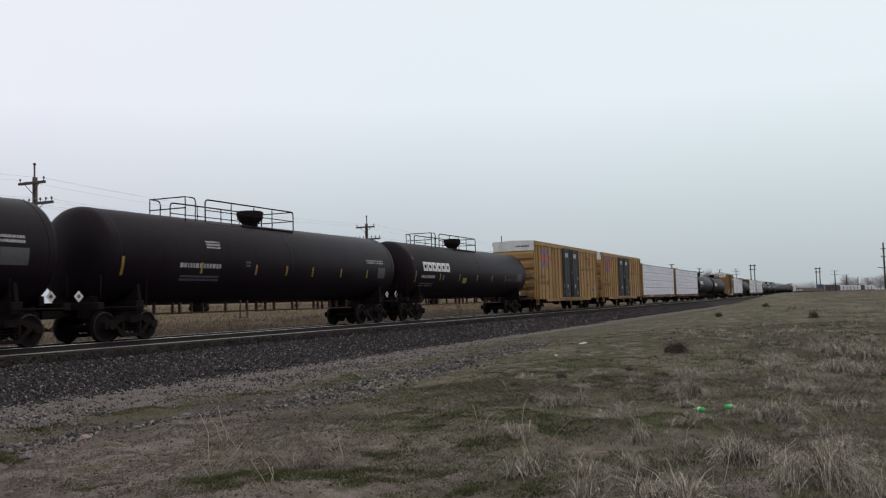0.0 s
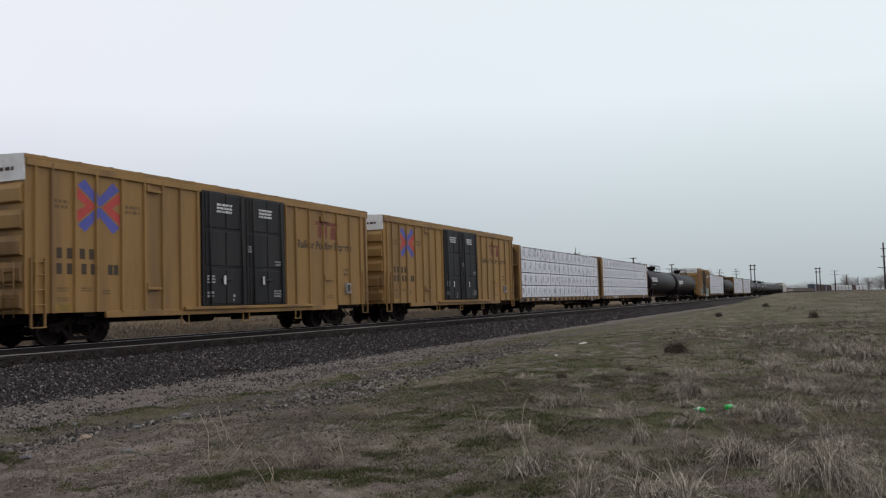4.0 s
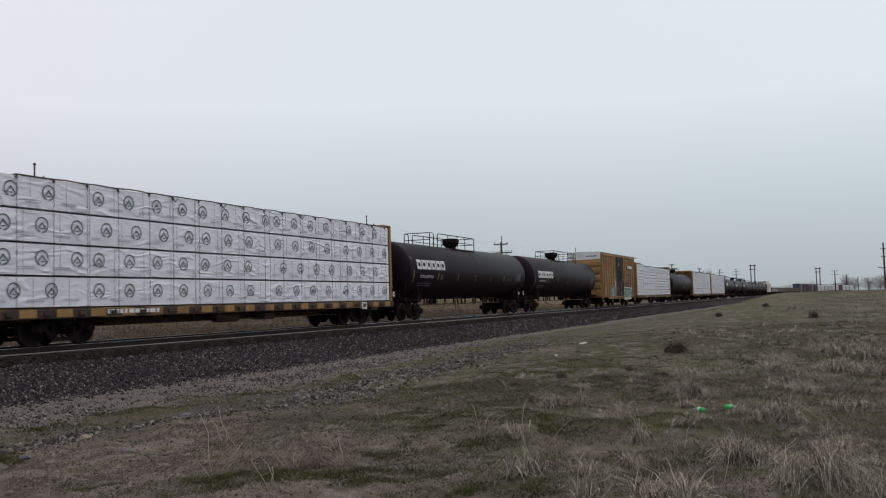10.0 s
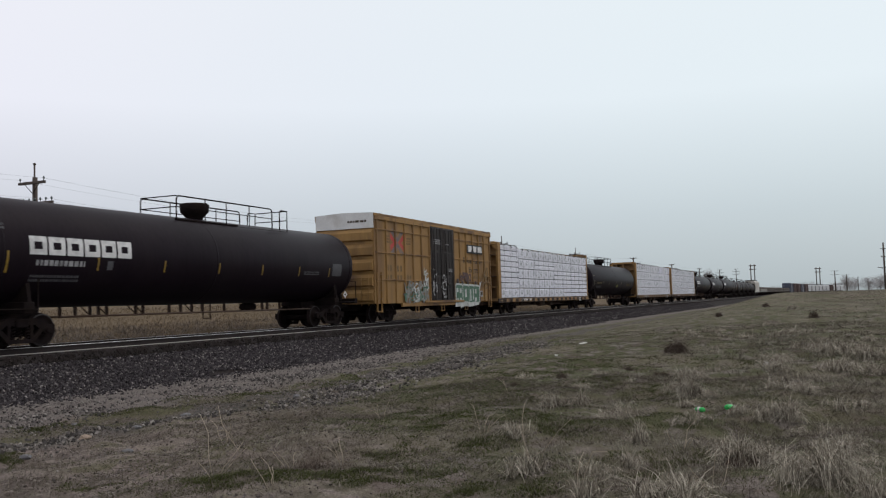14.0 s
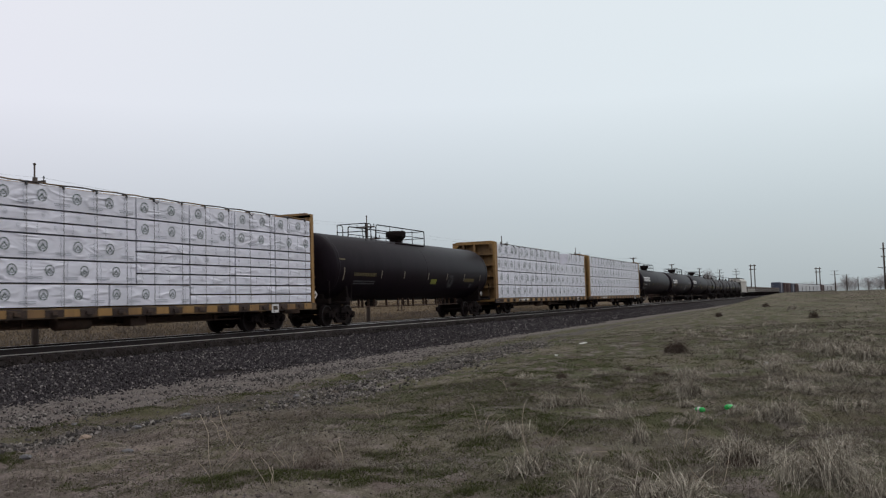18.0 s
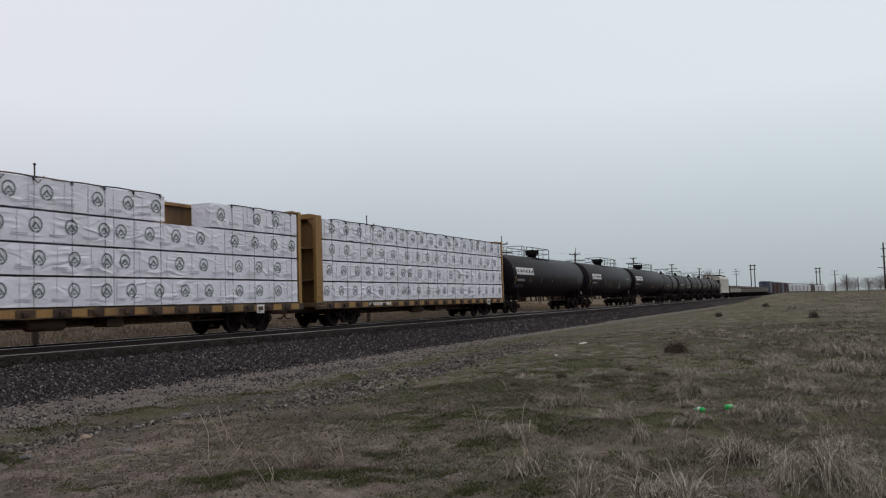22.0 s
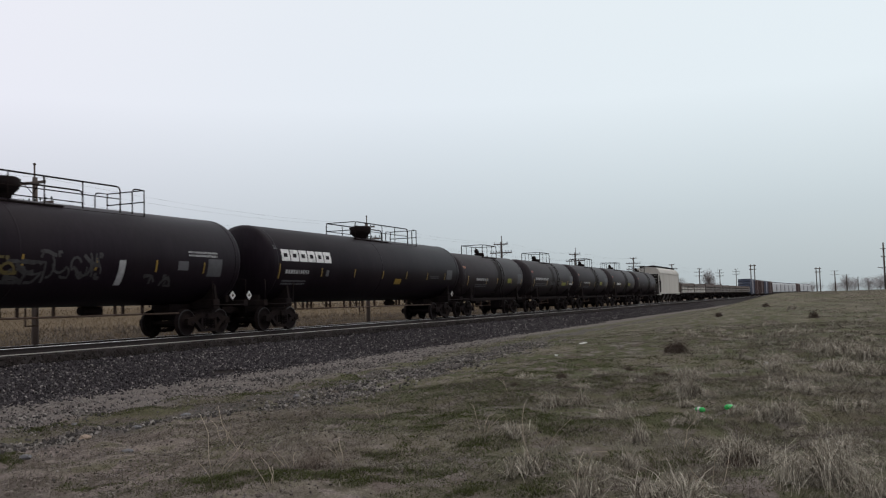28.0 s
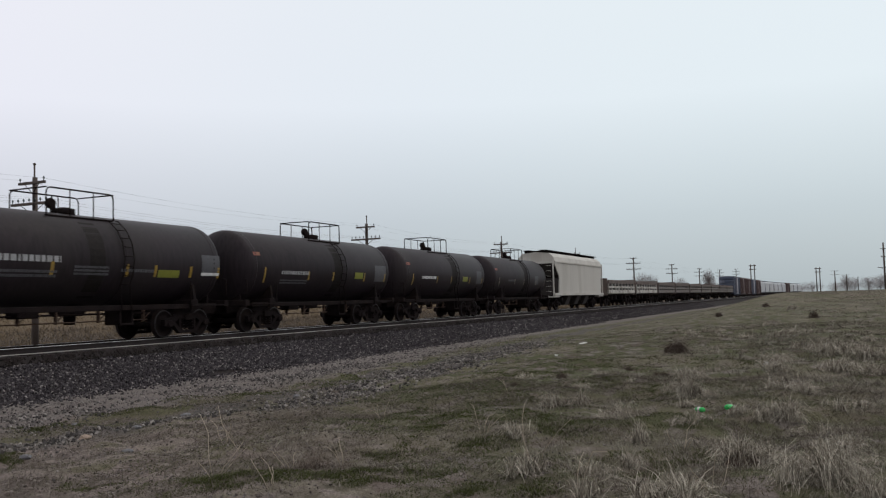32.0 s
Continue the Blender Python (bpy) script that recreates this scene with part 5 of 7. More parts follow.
def dump_car(paint, label, heap):
    car = thing("dump_car", label, "side-dump car", "cars of the freight train")
    fr = Shape().box(-6.5, 6.5, -0.45, 0.45, 0.62, 1.05, 0.03)
    for x in (-4.9, 4.9):
        fr.box(x - 0.3, x + 0.3, -1.3, 1.3, 0.80, 1.05, 0.02)
    for x in (-3.2, -1.4, 1.4, 3.2):
        fr.lathe([(-1.25, 0.24), (-0.6, 0.24)], "y", (x, 0, 0.9), 14).lathe([(0.6, 0.24), (1.25, 0.24)], "y", (x, 0, 0.9), 14)
    part("underframe", fr, IRON, car, "dark underframe with dump cylinders")
    part("floor", Shape().box(-6.2, 6.2, -1.46, 1.46, 1.25, 1.42, 0.02), paint, car)
    for y in (-1, 1):
        g = Shape().box(-6.2, 6.2, min(y * 1.44, y * 1.52), max(y * 1.44, y * 1.52), 1.32, 2.28)
        gate = part("side_gate", g, DUMP_DARK, car, "hinged side gate with stiffener ribs")
        for za, zb, m in ((1.28, 1.62, paint), (1.80, 1.99, paint), (2.24, 2.60, DUMP)):
            part("gate_rail", Shape().box(-6.2, 6.2, min(y * 1.52, y * 1.62), max(y * 1.52, y * 1.62), za, zb, 0.012), m, gate)
        for k in range(9):
            x = -6.1 + k * 1.52
            part("gate_rib", Shape().prism([(min(y * 1.52, y * 1.66), 1.28), (max(y * 1.52, y * 1.66), 1.28), (max(y * 1.52, y * 1.60), 2.24), (min(y * 1.52, y * 1.60), 2.24)], x - 0.07, x + 0.07), paint, gate)
    for s in (-1, 1):
        part("end_wall", Shape().box(min(s * 6.15, s * 6.35), max(s * 6.15, s * 6.35), -1.5, 1.5, 1.1, 2.75, 0.03).box(min(s * 6.35, s * 6.5), max(s * 6.35, s * 6.5), -0.7, -0.55, 0.9, 2.6, 0.01).box(min(s * 6.35, s * 6.5), max(s * 6.35, s * 6.5), 0.55, 0.7, 0.9, 2.6, 0.01), DUMP, car, "tall brown end wall")
    if heap:
        rnd = random.Random(int(heap * 100))
        v, f = [], []
        for i in range(25):
            for j in range(9):
                u, q = i / 24, j / 8
                v.append((-6.1 + 12.2 * u, -1.4 + 2.8 * q, 1.5 + heap * math.sin(math.pi * q) ** 0.7 * (math.sin(math.pi * u) ** 0.4) + rnd.uniform(-0.06, 0.06)))
        for i in range(24):
            for j in range(8):
                f.append((i * 9 + j, (i + 1) * 9 + j, (i + 1) * 9 + j + 1, i * 9 + j + 1))
        part("stone_load", Shape().add(v, f), DUMP_STONE, car, "load of crushed stone")
    add_truck(car, -4.9), add_truck(car, 4.9)
    add_ends(car, 6.85)
    return car


DUMP_STONE = mat("load_stone", (0.16, 0.14, 0.13), 0.95, vary=0.45, scale=3, fine=14, bump=0.8)

# ---- the train: each car at its place along the track at the clip's start ----
TRAIN = []


def put(car, s, turned=False):
    TRAIN.append((car, s, turned))
    return car


BLACK_LABEL = "long black pressure tank car with railed top walkway"
long_base = tank_car(LONG, BLACK_LABEL, TANK)
short_base = tank_car(SHORT, "short dusty black tank car with top platform", TANK_GREY)
LONG_POOL = [long_base] + [copy_thing(long_base, pose(0, 0, 0)) for _ in range(8)]
SHORT_POOL = [short_base] + [copy_thing(short_base, pose(0, 0, 0)) for _ in range(4)]
LONG_STRIPS = (-8.8, -5.7, -2.9, -0.15, 2.4, 4.9, 7.2)


def long_tank(s, label, turned=False, **kw):
    car = LONG_POOL.pop()
    tagged(car, label)
    dress_tank(car, LONG, -1 if turned else 1, kw.pop("strips", LONG_STRIPS), **kw)
    return put(car, s, turned)


def short_tank(s, label, **kw):
    dome_x = kw.pop("dome_x", 0.75)
    car = SHORT_POOL.pop()
    tagged(car, label)
    dress_tank(car, SHORT, 1, kw.pop("strips", (-4.7, -1.62, 0.33, 3.1, 5.1)), **kw)
    part("rust_streak", shell_patch(Shape(), dome_x - 0.35, dome_x + 0.25, 1.15, 3.55, SHORT["r"], SHORT["zc"], 12, 0.004), STAIN, car, "brown streak below the valves")
    part("label_panel", shell_patch(Shape(), -5.38, -4.95, 2.86, 3.0, SHORT["r"], SHORT["zc"], 4), RED_FADED, car, "small faded red panel")
    return put(car, s)


def lettered(x=-8.1, dim=DECAL_DIM):
    """The stencils that all lettered cars carry."""
    return [(x, 2.36, 1.7, 0.24, 1, DECAL_MID), (x - 0.1, 1.96, 1.7, 0.22, 2, dim), (5.25, 2.32, 1.15, 0.17, 2, DECAL_DIM), (-9.1, 3.3, 0.25, 0.2, 2, DECAL_DIM)]


BLOCKS = (-7.9, -4.35, 2.58, 3.06, DECAL)
PANELS = [(7.45, 2.68, 0.75, 0.52, GREYLAB), (-5.35, 2.40, 0.22, 0.26, DECAL_DIM)]
long_tank(8.65, "long black pressure tank car with yellow reflector strips", marks=[(6.35, 2.99, 1.8, 0.25, 2, DECAL_MID)], panels=[(7.35, 2.66, 0.9, 0.46, GREYLAB)])
long_tank(29.15, "long black tank car with yellow reflectors and white stencils", marks=[(-6.3, 2.45, 2.1, 0.24, 1, DECAL_MID), (-6.2, 2.05, 2.0, 0.22, 2, DECAL_DIM), (6.4, 2.95, 1.6, 0.2, 2, DECAL_MID), (-4.9, 3.25, 0.75, 0.3, 3, DECAL_MID), (-2.75, 2.6, 0.3, 0.24, 2, DECAL_DIM)], strips=(-8.85, -5.2, -2.1, -0.1, 1.8, 4.1, 6.45), panels=[(7.5, 2.62, 0.7, 0.5, GREYLAB)], wide_strip=0.10)
long_tank(49.65, "long black tank car with block lettering in white", logo=BLOCKS, marks=lettered(), panels=PANELS + [(-2.42, 2.28, 0.62, 0.30, LIME)], wide_strip=0.09)

POSTS60 = (-9.1, -8.55, -7.75, -6.95, -5.95, -5.0, -4.2, -3.35, -2.5, 2.75, 3.45, 4.45, 5.55, 6.65, 7.75, 8.7, 9.15)
POSTS50 = (-7.5, -6.55, -5.55, -4.55, -3.55, -2.55, -1.55, 1.75, 2.65, 3.6, 4.6, 5.55, 6.5, 7.5)


def cross_mark(car, x, z, w, h, posts, faded=False):
    """A four-armed cross: blue bands above and below, red ones to the sides."""
    for sx in (-1, 1):
        for sz in (-1, 1):
            blue = [(x, z + sz * 0.17 * h), (x + sx * 0.32 * w, z + sz * 0.50 * h), (x + sx * 0.48 * w, z + sz * 0.37 * h), (x + sx * 0.06 * w, z + sz * 0.03 * h), (x, z)]
            red = [(x + sx * 0.07 * w, z), (x + sx * 0.49 * w, z + sz * 0.33 * h), (x + sx * 0.50 * w, z + sz * 0.12 * h), (x + sx * 0.30 * w, z)]
            wall_paint("painted_cross_arm", [blue], BLUE_FADED if faded else BLUE, car, posts)
            wall_paint("painted_cross_arm", [red], RED, car, posts)


def letter_box60(car):
    y = -1.642
    cross_mark(car, -6.83, 3.96, 1.66, 1.52, POSTS60)
    cells = [rect(x + 0.02, x + 0.21, z + 0.02, z + 0.32) for x, z in ((-8.40, 2.40), (-8.04, 2.40), (-7.58, 2.40), (-7.24, 2.40), (-8.40, 1.97), (-8.04, 1.97), (-7.52, 1.97), (-7.18, 1.97), (-6.52, 1.97), (-6.30, 1.97))]
    wall_paint("stencil", cells, DARK_INK, car, POSTS60)
    for k, (x, z, w, h, m) in enumerate(((-8.45, 4.05, 0.5, 0.3, INK_PALE), (-5.80, 4.10, 0.62, 0.3, INK_PALE), (-8.35, 1.62, 0.4, 0.14, INK_PALE), (-7.5, 1.62, 0.4, 0.14, INK_PALE), (-8.35, 1.34, 0.4, 0.12, INK_PALE), (-6.7, 1.55, 0.3, 0.16, INK_PALE), (5.75, 1.35, 0.5, 0.16, INK_PALE), (7.2, 2.5, 0.4, 0.4, INK_PALE))):
        wall_paint("stencil", bar_rows(x, z, w, h, 2, 60 + k), m, car, POSTS60)
    wall_paint("label_panel", [rect(-8.40, -7.85, 0.97, 1.15)], STRIP, car, POSTS60, "yellow reflector panel", 0.002)
    wall_paint("label_panel", [rect(8.0, 8.45, 1.0, 1.14)], STRIP, car, POSTS60, "yellow reflector panel", 0.002)
    for k, x in enumerate((-1.6, 0.85)):
        part("stencil", bars(Shape(), x, -1.686, 4.55, 0.85, 0.36, 3, 9 + k), DECAL, car)
    for k, (x, z, w, h, rows) in enumerate(((-2.15, 2.05, 0.42, 0.3, 3), (-2.15, 1.5, 0.34, 0.24, 2), (0.15, 3.15, 0.22, 0.26, 3), (1.85, 2.65, 0.45, 0.22, 2), (1.75, 1.55, 0.5, 0.3, 3), (-0.75, 1.4, 0.12, 0.3, 2), (2.2, 1.4, 0.12, 0.2, 2))):
        part("stencil", bars(Shape(), x, -1.686, z, w, h, rows, 70 + k), DECAL_MID, car)
    part("label_panel", Shape().box(-1.32, -1.2, -1.745, -1.735, 1.75, 2.05), DECAL, car)
    part("label_panel", Shape().box(0.98, 1.1, -1.745, -1.735, 1.75, 2.05), DECAL, car)
    wall_paint("lettering", word_polys("Railcar Pooling Experts", 0.44, 3.60, 3.27, 4.25), DARK_INK, car, POSTS60, "dark stencilled words")
    for poly in (rect(4.95, 6.75, 4.27, 4.42), rect(5.15, 5.42, 3.74, 4.24), rect(5.62, 5.88, 3.72, 4.24), [(6.12, 3.70), (6.62, 3.70), (6.52, 4.24), (6.22, 4.24)]):
        wall_paint("letter_block", [poly], RED_FADED, car, POSTS60)
    for x, z in ((5.3, 4.42), (5.5, 1.95), (-4.95, 4.6), (-4.95, 1.55)):
        part("tack_board", Shape().box(x, x + 0.62, y - 0.03, -1.55, z, z + 0.08, 0.01).box(x, x + 0.10, y - 0.03, -1.55, z + 0.08, z + 0.22, 0.01), YELLOW_OLD, car)
    board = part("tack_board", Shape().box(7.30, 7.66, y - 0.02, -1.55, 1.42, 1.86), DECAL_MID, car, "white-framed notice board")
    part("print", Shape().box(7.36, 7.60, y - 0.026, y - 0.02, 1.50, 1.80), DARK_INK, board)


INK_PALE = mat("faded_dark_stencil", (0.13, 0.082, 0.035), 0.8, vary=0.3, scale=5, fine=30, bump=0.0)
BLUE_FADED = mat("faded_blue_paint", (0.14, 0.115, 0.12), 0.7, vary=0.3, scale=4, fine=20, bump=0.0, stain=(0.2, 0.13, 0.06), stain_amt=0.6)
RED_FADED = mat("faded_red_paint", (0.16, 0.035, 0.025), 0.7, vary=0.3, scale=4, fine=20, bump=0.0, stain=(0.2, 0.12, 0.05), stain_amt=0.5)
def spray(car, boxes, seed, place, flip=1):
    """Loose sprayed strokes inside boxes (x0, x1, z0, z1, material, strokes); place gives y at a height."""
    rnd = random.Random(seed)
    for x0, x1, z0, z1, m, n in boxes:
        for k in range(n):
            ax, az = rnd.uniform(x0, x1), rnd.uniform(z0, z1)
            a = rnd.uniform(0, 6.28)
            pts, wd = [], rnd.uniform(0.03, 0.06)
            bend = rnd.uniform(-1.2, 1.2)
            for q in range(7):
                pts.append((min(max(ax, x0), x1), min(max(az, z0), z1)))
                ax, az = ax + 0.11 * math.cos(a), az + 0.13 * math.sin(a)
                a += bend * 0.6
            v, f = [], []
            lift = 0.001 * (k % 6)
            for i, (px_, pz_) in enumerate(pts):
                qx, qz = pts[min(i + 1, 6)][0] - pts[max(i - 1, 0)][0], pts[min(i + 1, 6)][1] - pts[max(i - 1, 0)][1]
                ln = math.hypot(qx, qz) or 1.0
                for sd in (-1, 1):
                    xx, zz = px_ - sd * qz / ln * wd, pz_ + sd * qx / ln * wd
                    v.append((xx, place(zz) - lift, zz))
            for i in range(6):
                f.append((2 * i, 2 * i + 1, 2 * i + 3, 2 * i + 2))
            part("spray_stroke", mirrored(Shape().add(v, f), flip), m, car)


box60 = boxcar(9.4, YELLOW, POSTS60, (-2.35, 2.6), DOOR_BLACK, "yellow ribbed boxcar with black double plug doors")
letter_box60(box60)
put(box60, 70.15)
put(tagged(copy_thing(box60, pose(0, 0, 0)), "yellow boxcar with red and blue cross and black doors"), 90.6)

PAPER = "yellow flatcar loaded with white-wrapped bundles of lumber"
for s, seed, style in ((113.4, 1, False), (137.65, 2, True)):
    c = flatcar(PAPER, style)
    even_load(c, seed)
    put(c, s)
long_tank(160.05, "long black tank car with white block lettering", logo=(-8.4, -4.75, 2.66, 3.16, DECAL), marks=lettered(-8.0), panels=PANELS)
long_tank(180.55, "long black tank car, white block lettering, turned valve housing", turned=True, logo=(-8.13, -4.34, 2.50, 3.0, DECAL), marks=lettered(-7.9), panels=PANELS)

box50 = boxcar(7.72, YELLOW_OLD, POSTS50, (-1.5, 1.65), DOOR_BROWN, "weathered yellow boxcar with dark door and spray paint", plug=True, rails=(2.05, 3.35, 4.45), tc=5.7, pull=8.6, eave=5.19)


def letter_box50(car):
    y, P = -1.645, POSTS50
    cross_mark(car, -5.3, 3.9, 1.5, 1.35, P, True)
    cells = [rect(x + 0.02, x + 0.21, z + 0.02, z + 0.32) for x, z in ((-6.5, 2.45), (-6.15, 2.45), (-5.4, 2.45), (-5.05, 2.45), (-6.5, 1.98), (-6.15, 1.98), (-5.4, 1.98), (-5.05, 1.98), (-4.3, 1.98), (-4.0, 1.98))]
    wall_paint("stencil", cells, INK_PALE, car, P)
    wall_paint("stencil", bar_rows(-6.6, 4.2, 0.5, 0.4, 3, 22), INK_PALE, car, P)
    wall_paint("stencil", bar_rows(-4.25, 4.2, 0.5, 0.4, 3, 23), INK_PALE, car, P)
    for k, (x, z, w, h, rows) in enumerate(((-1.2, 4.3, 1.0, 0.3, 3), (0.35, 4.1, 0.5, 0.08, 1), (0.75, 2.75, 0.6, 0.2, 3), (-1.35, 2.7, 0.2, 0.1, 1))):
        part("stencil", bars(Shape(), x, -1.686, z, w, h, rows, 24 + k), DECAL_MID, car)
    board = part("name_board", Shape().box(3.61, 6.08, y - 0.012, -1.58, 3.74, 4.24), DOOR_BLACK, car, "black board with white block letters")
    for x0, x1, tip in ((3.76, 4.38, 0.10), (4.58, 5.18, 0.10), (5.36, 5.96, -0.06)):
        part("letter_block", Shape().slab([(x0 + tip, 3.82), (x1 - tip, 3.82), (x1, 4.17), (x0, 4.17)], y - 0.016, y - 0.012), DECAL, board)
    wall_paint("lettering", word_polys("Railcar Pooling", 0.46, 3.20, 3.16, 3.1), DARK_INK, car, P, "dark stencilled words")
    wall_paint("lettering", word_polys("Experts", 0.44, 4.06, 2.62, 1.56), DARK_INK, car, P, "dark stencilled word")
    wall_paint("stencil", bar_rows(4.55, 2.40, 1.1, 0.26, 1, 26), INK_PALE, car, P)
    wall_paint("label_panel", [rect(6.15, 6.75, 1.12, 1.26)], STRIP, car, P, "yellow reflector panel")
    # sprayed block shapes near the sill
    band_ = [(1.68, 0.62), (2.4, 0.64), (2.5, 0.56), (3.1, 0.66), (3.9, 0.60), (4.6, 0.66), (5.30, 0.70), (5.34, 0.86), (1.72, 0.84)]
    part("spray_outline", Shape().slab(band_, y - 0.012, y - 0.004), GRAF_W, car, "white sprayed band with drips")
    shapes = ((1.85, 2.74, ((0.05, 0.30, 0.60, 0.86), (0.50, 0.82, 0.55, 0.84), (0.05, 0.34, 0.06, 0.28), (0.52, 0.84, 0.04, 0.30))),
              (2.86, 3.70, ((0.26, 0.62, 0.32, 0.80), (0.10, 0.84, 0.03, 0.09))),
              (3.78, 4.52, ((0.16, 0.42, 0.10, 0.84), (0.74, 0.94, 0.16, 0.86))),
              (4.56, 5.36, ((0.10, 0.44, 0.55, 0.86), (0.10, 0.46, 0.06, 0.32))))
    for k, (x0, x1, holes) in enumerate(shapes):
        z0, z1 = 0.84, 1.84 - 0.02 * k
        hull = [(x0 - 0.10, z0), (x1 + 0.07, z0), (x1 + 0.09, z1 - 0.06), (x1 - 0.02, z1 + 0.10), (x0 + 0.02, z1 + 0.12), (x0 - 0.12, z1 - 0.02)]
        part("spray_outline", Shape().slab(hull, y - 0.014 - 0.001 * k, y - 0.004), GRAF_W, car, "white outline of a sprayed block shape")
        part("spray_fill", Shape().slab([(x0, z0 + 0.03), (x1, z0 + 0.03), (x1 + 0.01, z1 - 0.08), (x1 - 0.10, z1), (x0 + 0.04, z1 + 0.02), (x0 - 0.02, z1 - 0.05)], y - 0.021, y - 0.018), GRAF_G, car, "dark green sprayed block shape")
        for a, b, c, d in holes:
            w, h = x1 - x0, z1 - z0
            part("spray_fill", Shape().slab([(x0 + a * w, z0 + c * h), (x0 + b * w, z0 + c * h + 0.02), (x0 + b * w - 0.02, z0 + d * h), (x0 + a * w + 0.01, z0 + d * h - 0.02)], y - 0.025, y - 0.022), GRAF_W, car)
    part("spray_outline", Shape().slab([(5.38, 1.60), (5.52, 1.62), (5.80, 2.10), (5.62, 1.98), (5.55, 2.08), (5.44, 1.84)], y - 0.016, y - 0.004), GRAF_W, car, "white sprayed arrow")
    for k, (x, z) in enumerate(((2.12, 2.02), (3.62, 1.96), (4.86, 1.98), (5.42, 0.98), (2.80, 1.95))):
        part("spray_blot", Shape().lathe([(y - 0.013, 0.01), (y - 0.013, 0.20 - 0.03 * (k % 3)), (y - 0.004, 0.21 - 0.03 * (k % 3))], "y", (x, 0, z), 14), GRAF_K, car)
    part("tack_board", Shape().box(5.53, 5.93, y - 0.03, -1.55, 1.18, 1.54), DECAL_MID, car, "white-framed placard board")
    part("print", Shape().box(5.60, 5.86, y - 0.036, y - 0.03, 1.25, 1.47), DARK_INK, car)
    flat = lambda z: y - 0.002
    spray(car, ((2.5, 4.1, 2.12, 2.55, GRAF_P, 26), (-4.9, -1.9, 0.95, 2.0, GRAF_GREY, 46), (-4.7, -2.0, 1.0, 1.7, GRAF_G, 18), (-4.6, -2.0, 1.0, 1.9, GRAF_W, 12), (-2.4, -1.9, 1.6, 2.7, GRAF_W, 7), (6.0, 7.4, 1.7, 2.9, INK_PALE, 12)), 8, flat)
    spray(car, ((-1.35, -0.9, 1.3, 2.4, DECAL_MID, 7), (-0.3, 0.5, 1.2, 2.6, DECAL_MID, 8)), 9, lambda z: -1.692)


GRAF_DIM = mat("dim_spray", (0.034, 0.032, 0.033), 0.8, vary=0.5, scale=3, fine=12, bump=0.0, stain=(0.016, 0.014, 0.014), stain_amt=0.7)
GRAF_P = mat("spray_purple", (0.085, 0.050, 0.045), 0.8, vary=0.3, scale=5, fine=20, bump=0.0)
letter_box50(box50)
put(box50, 199.45)
c = flatcar("yellow flatcar with white-wrapped lumber in uneven tiers", True)
mixed_load(c, 3)
put(c, 220.66)
long_tank(242.75, "long black tank car with faded yellow stencils and spray marks", strip_mat=STRIP_PALE, strips=(-8.5, -4.95, -2.5, 0.4, 2.9, 5.4, 7.9), marks=[(-7.6, 2.35, 2.1, 0.24, 1, STRIP_DIM), (-7.5, 2.0, 2.0, 0.2, 2, DECAL_DIM)], panels=[(0.8, 2.15, 0.75, 0.26, LIME), (5.5, 2.25, 1.5, 0.20, STRIP_DIM), (6.5, 1.95, 0.25, 0.22, DECAL_DIM), (-8.9, 2.95, 0.5, 0.06, STRIP_DIM)])
spray(TRAIN[-1][0], ((3.15, 3.75, 1.75, 2.35, GRAF_DIM, 14),), 6, lambda z: on_shell(1.53, 2.62, z, 0.008))
for s, seed, style in ((265.3, 4, True), (289.4, 5, False)):
    c = flatcar("yellow flatcar stacked with white-wrapped lumber bundles", style)
    even_load(c, seed)
    put(c, s)
long_tank(311.8, "long black tank car with white block lettering", logo=(-8.58, -4.78, 2.66, 3.16, DECAL), marks=lettered(-8.5), panels=PANELS)
graf = [(-8.0, 2.36, 1.6, 0.24, 1, DECAL_MID), (6.4, 2.85, 1.5, 0.22, 2, DECAL_MID)]
tagged_tank = long_tank(332.3, "long black tank car with white block letters and pale sprayed marks", turned=True, logo=(-8.0, -4.6, 2.60, 3.08, DECAL), marks=graf, panels=[(7.4, 2.62, 0.75, 0.6, GREYLAB), (5.9, 2.5, 0.5, 0.3, DECAL_DIM), (3.3, 2.45, 0.26, 0.75, DECAL_MID)])
long_tank(352.8, "long black tank car with white block lettering, turned", turned=True, logo=(-8.66, -4.90, 2.70, 3.16, DECAL), marks=lettered(-8.4), panels=PANELS + [(1.2, 2.12, 0.7, 0.26, STRIP)])

on_long = lambda z: on_shell(1.53, 2.62, z, 0.008)
spray(tagged_tank, ((-2.3, 0.6, 1.75, 2.3, GRAF_DIM, 26), (-1.2, 0.0, 2.0, 2.4, STRIP_DIM, 6), (0.4, 2.6, 1.9, 2.6, GRAF_DIM, 16), (-8.0, -5.6, 1.6, 2.1, GRAF_DIM, 14), (4.4, 5.8, 1.7, 2.0, GRAF_DIM, 6)), 3, on_long, -1)

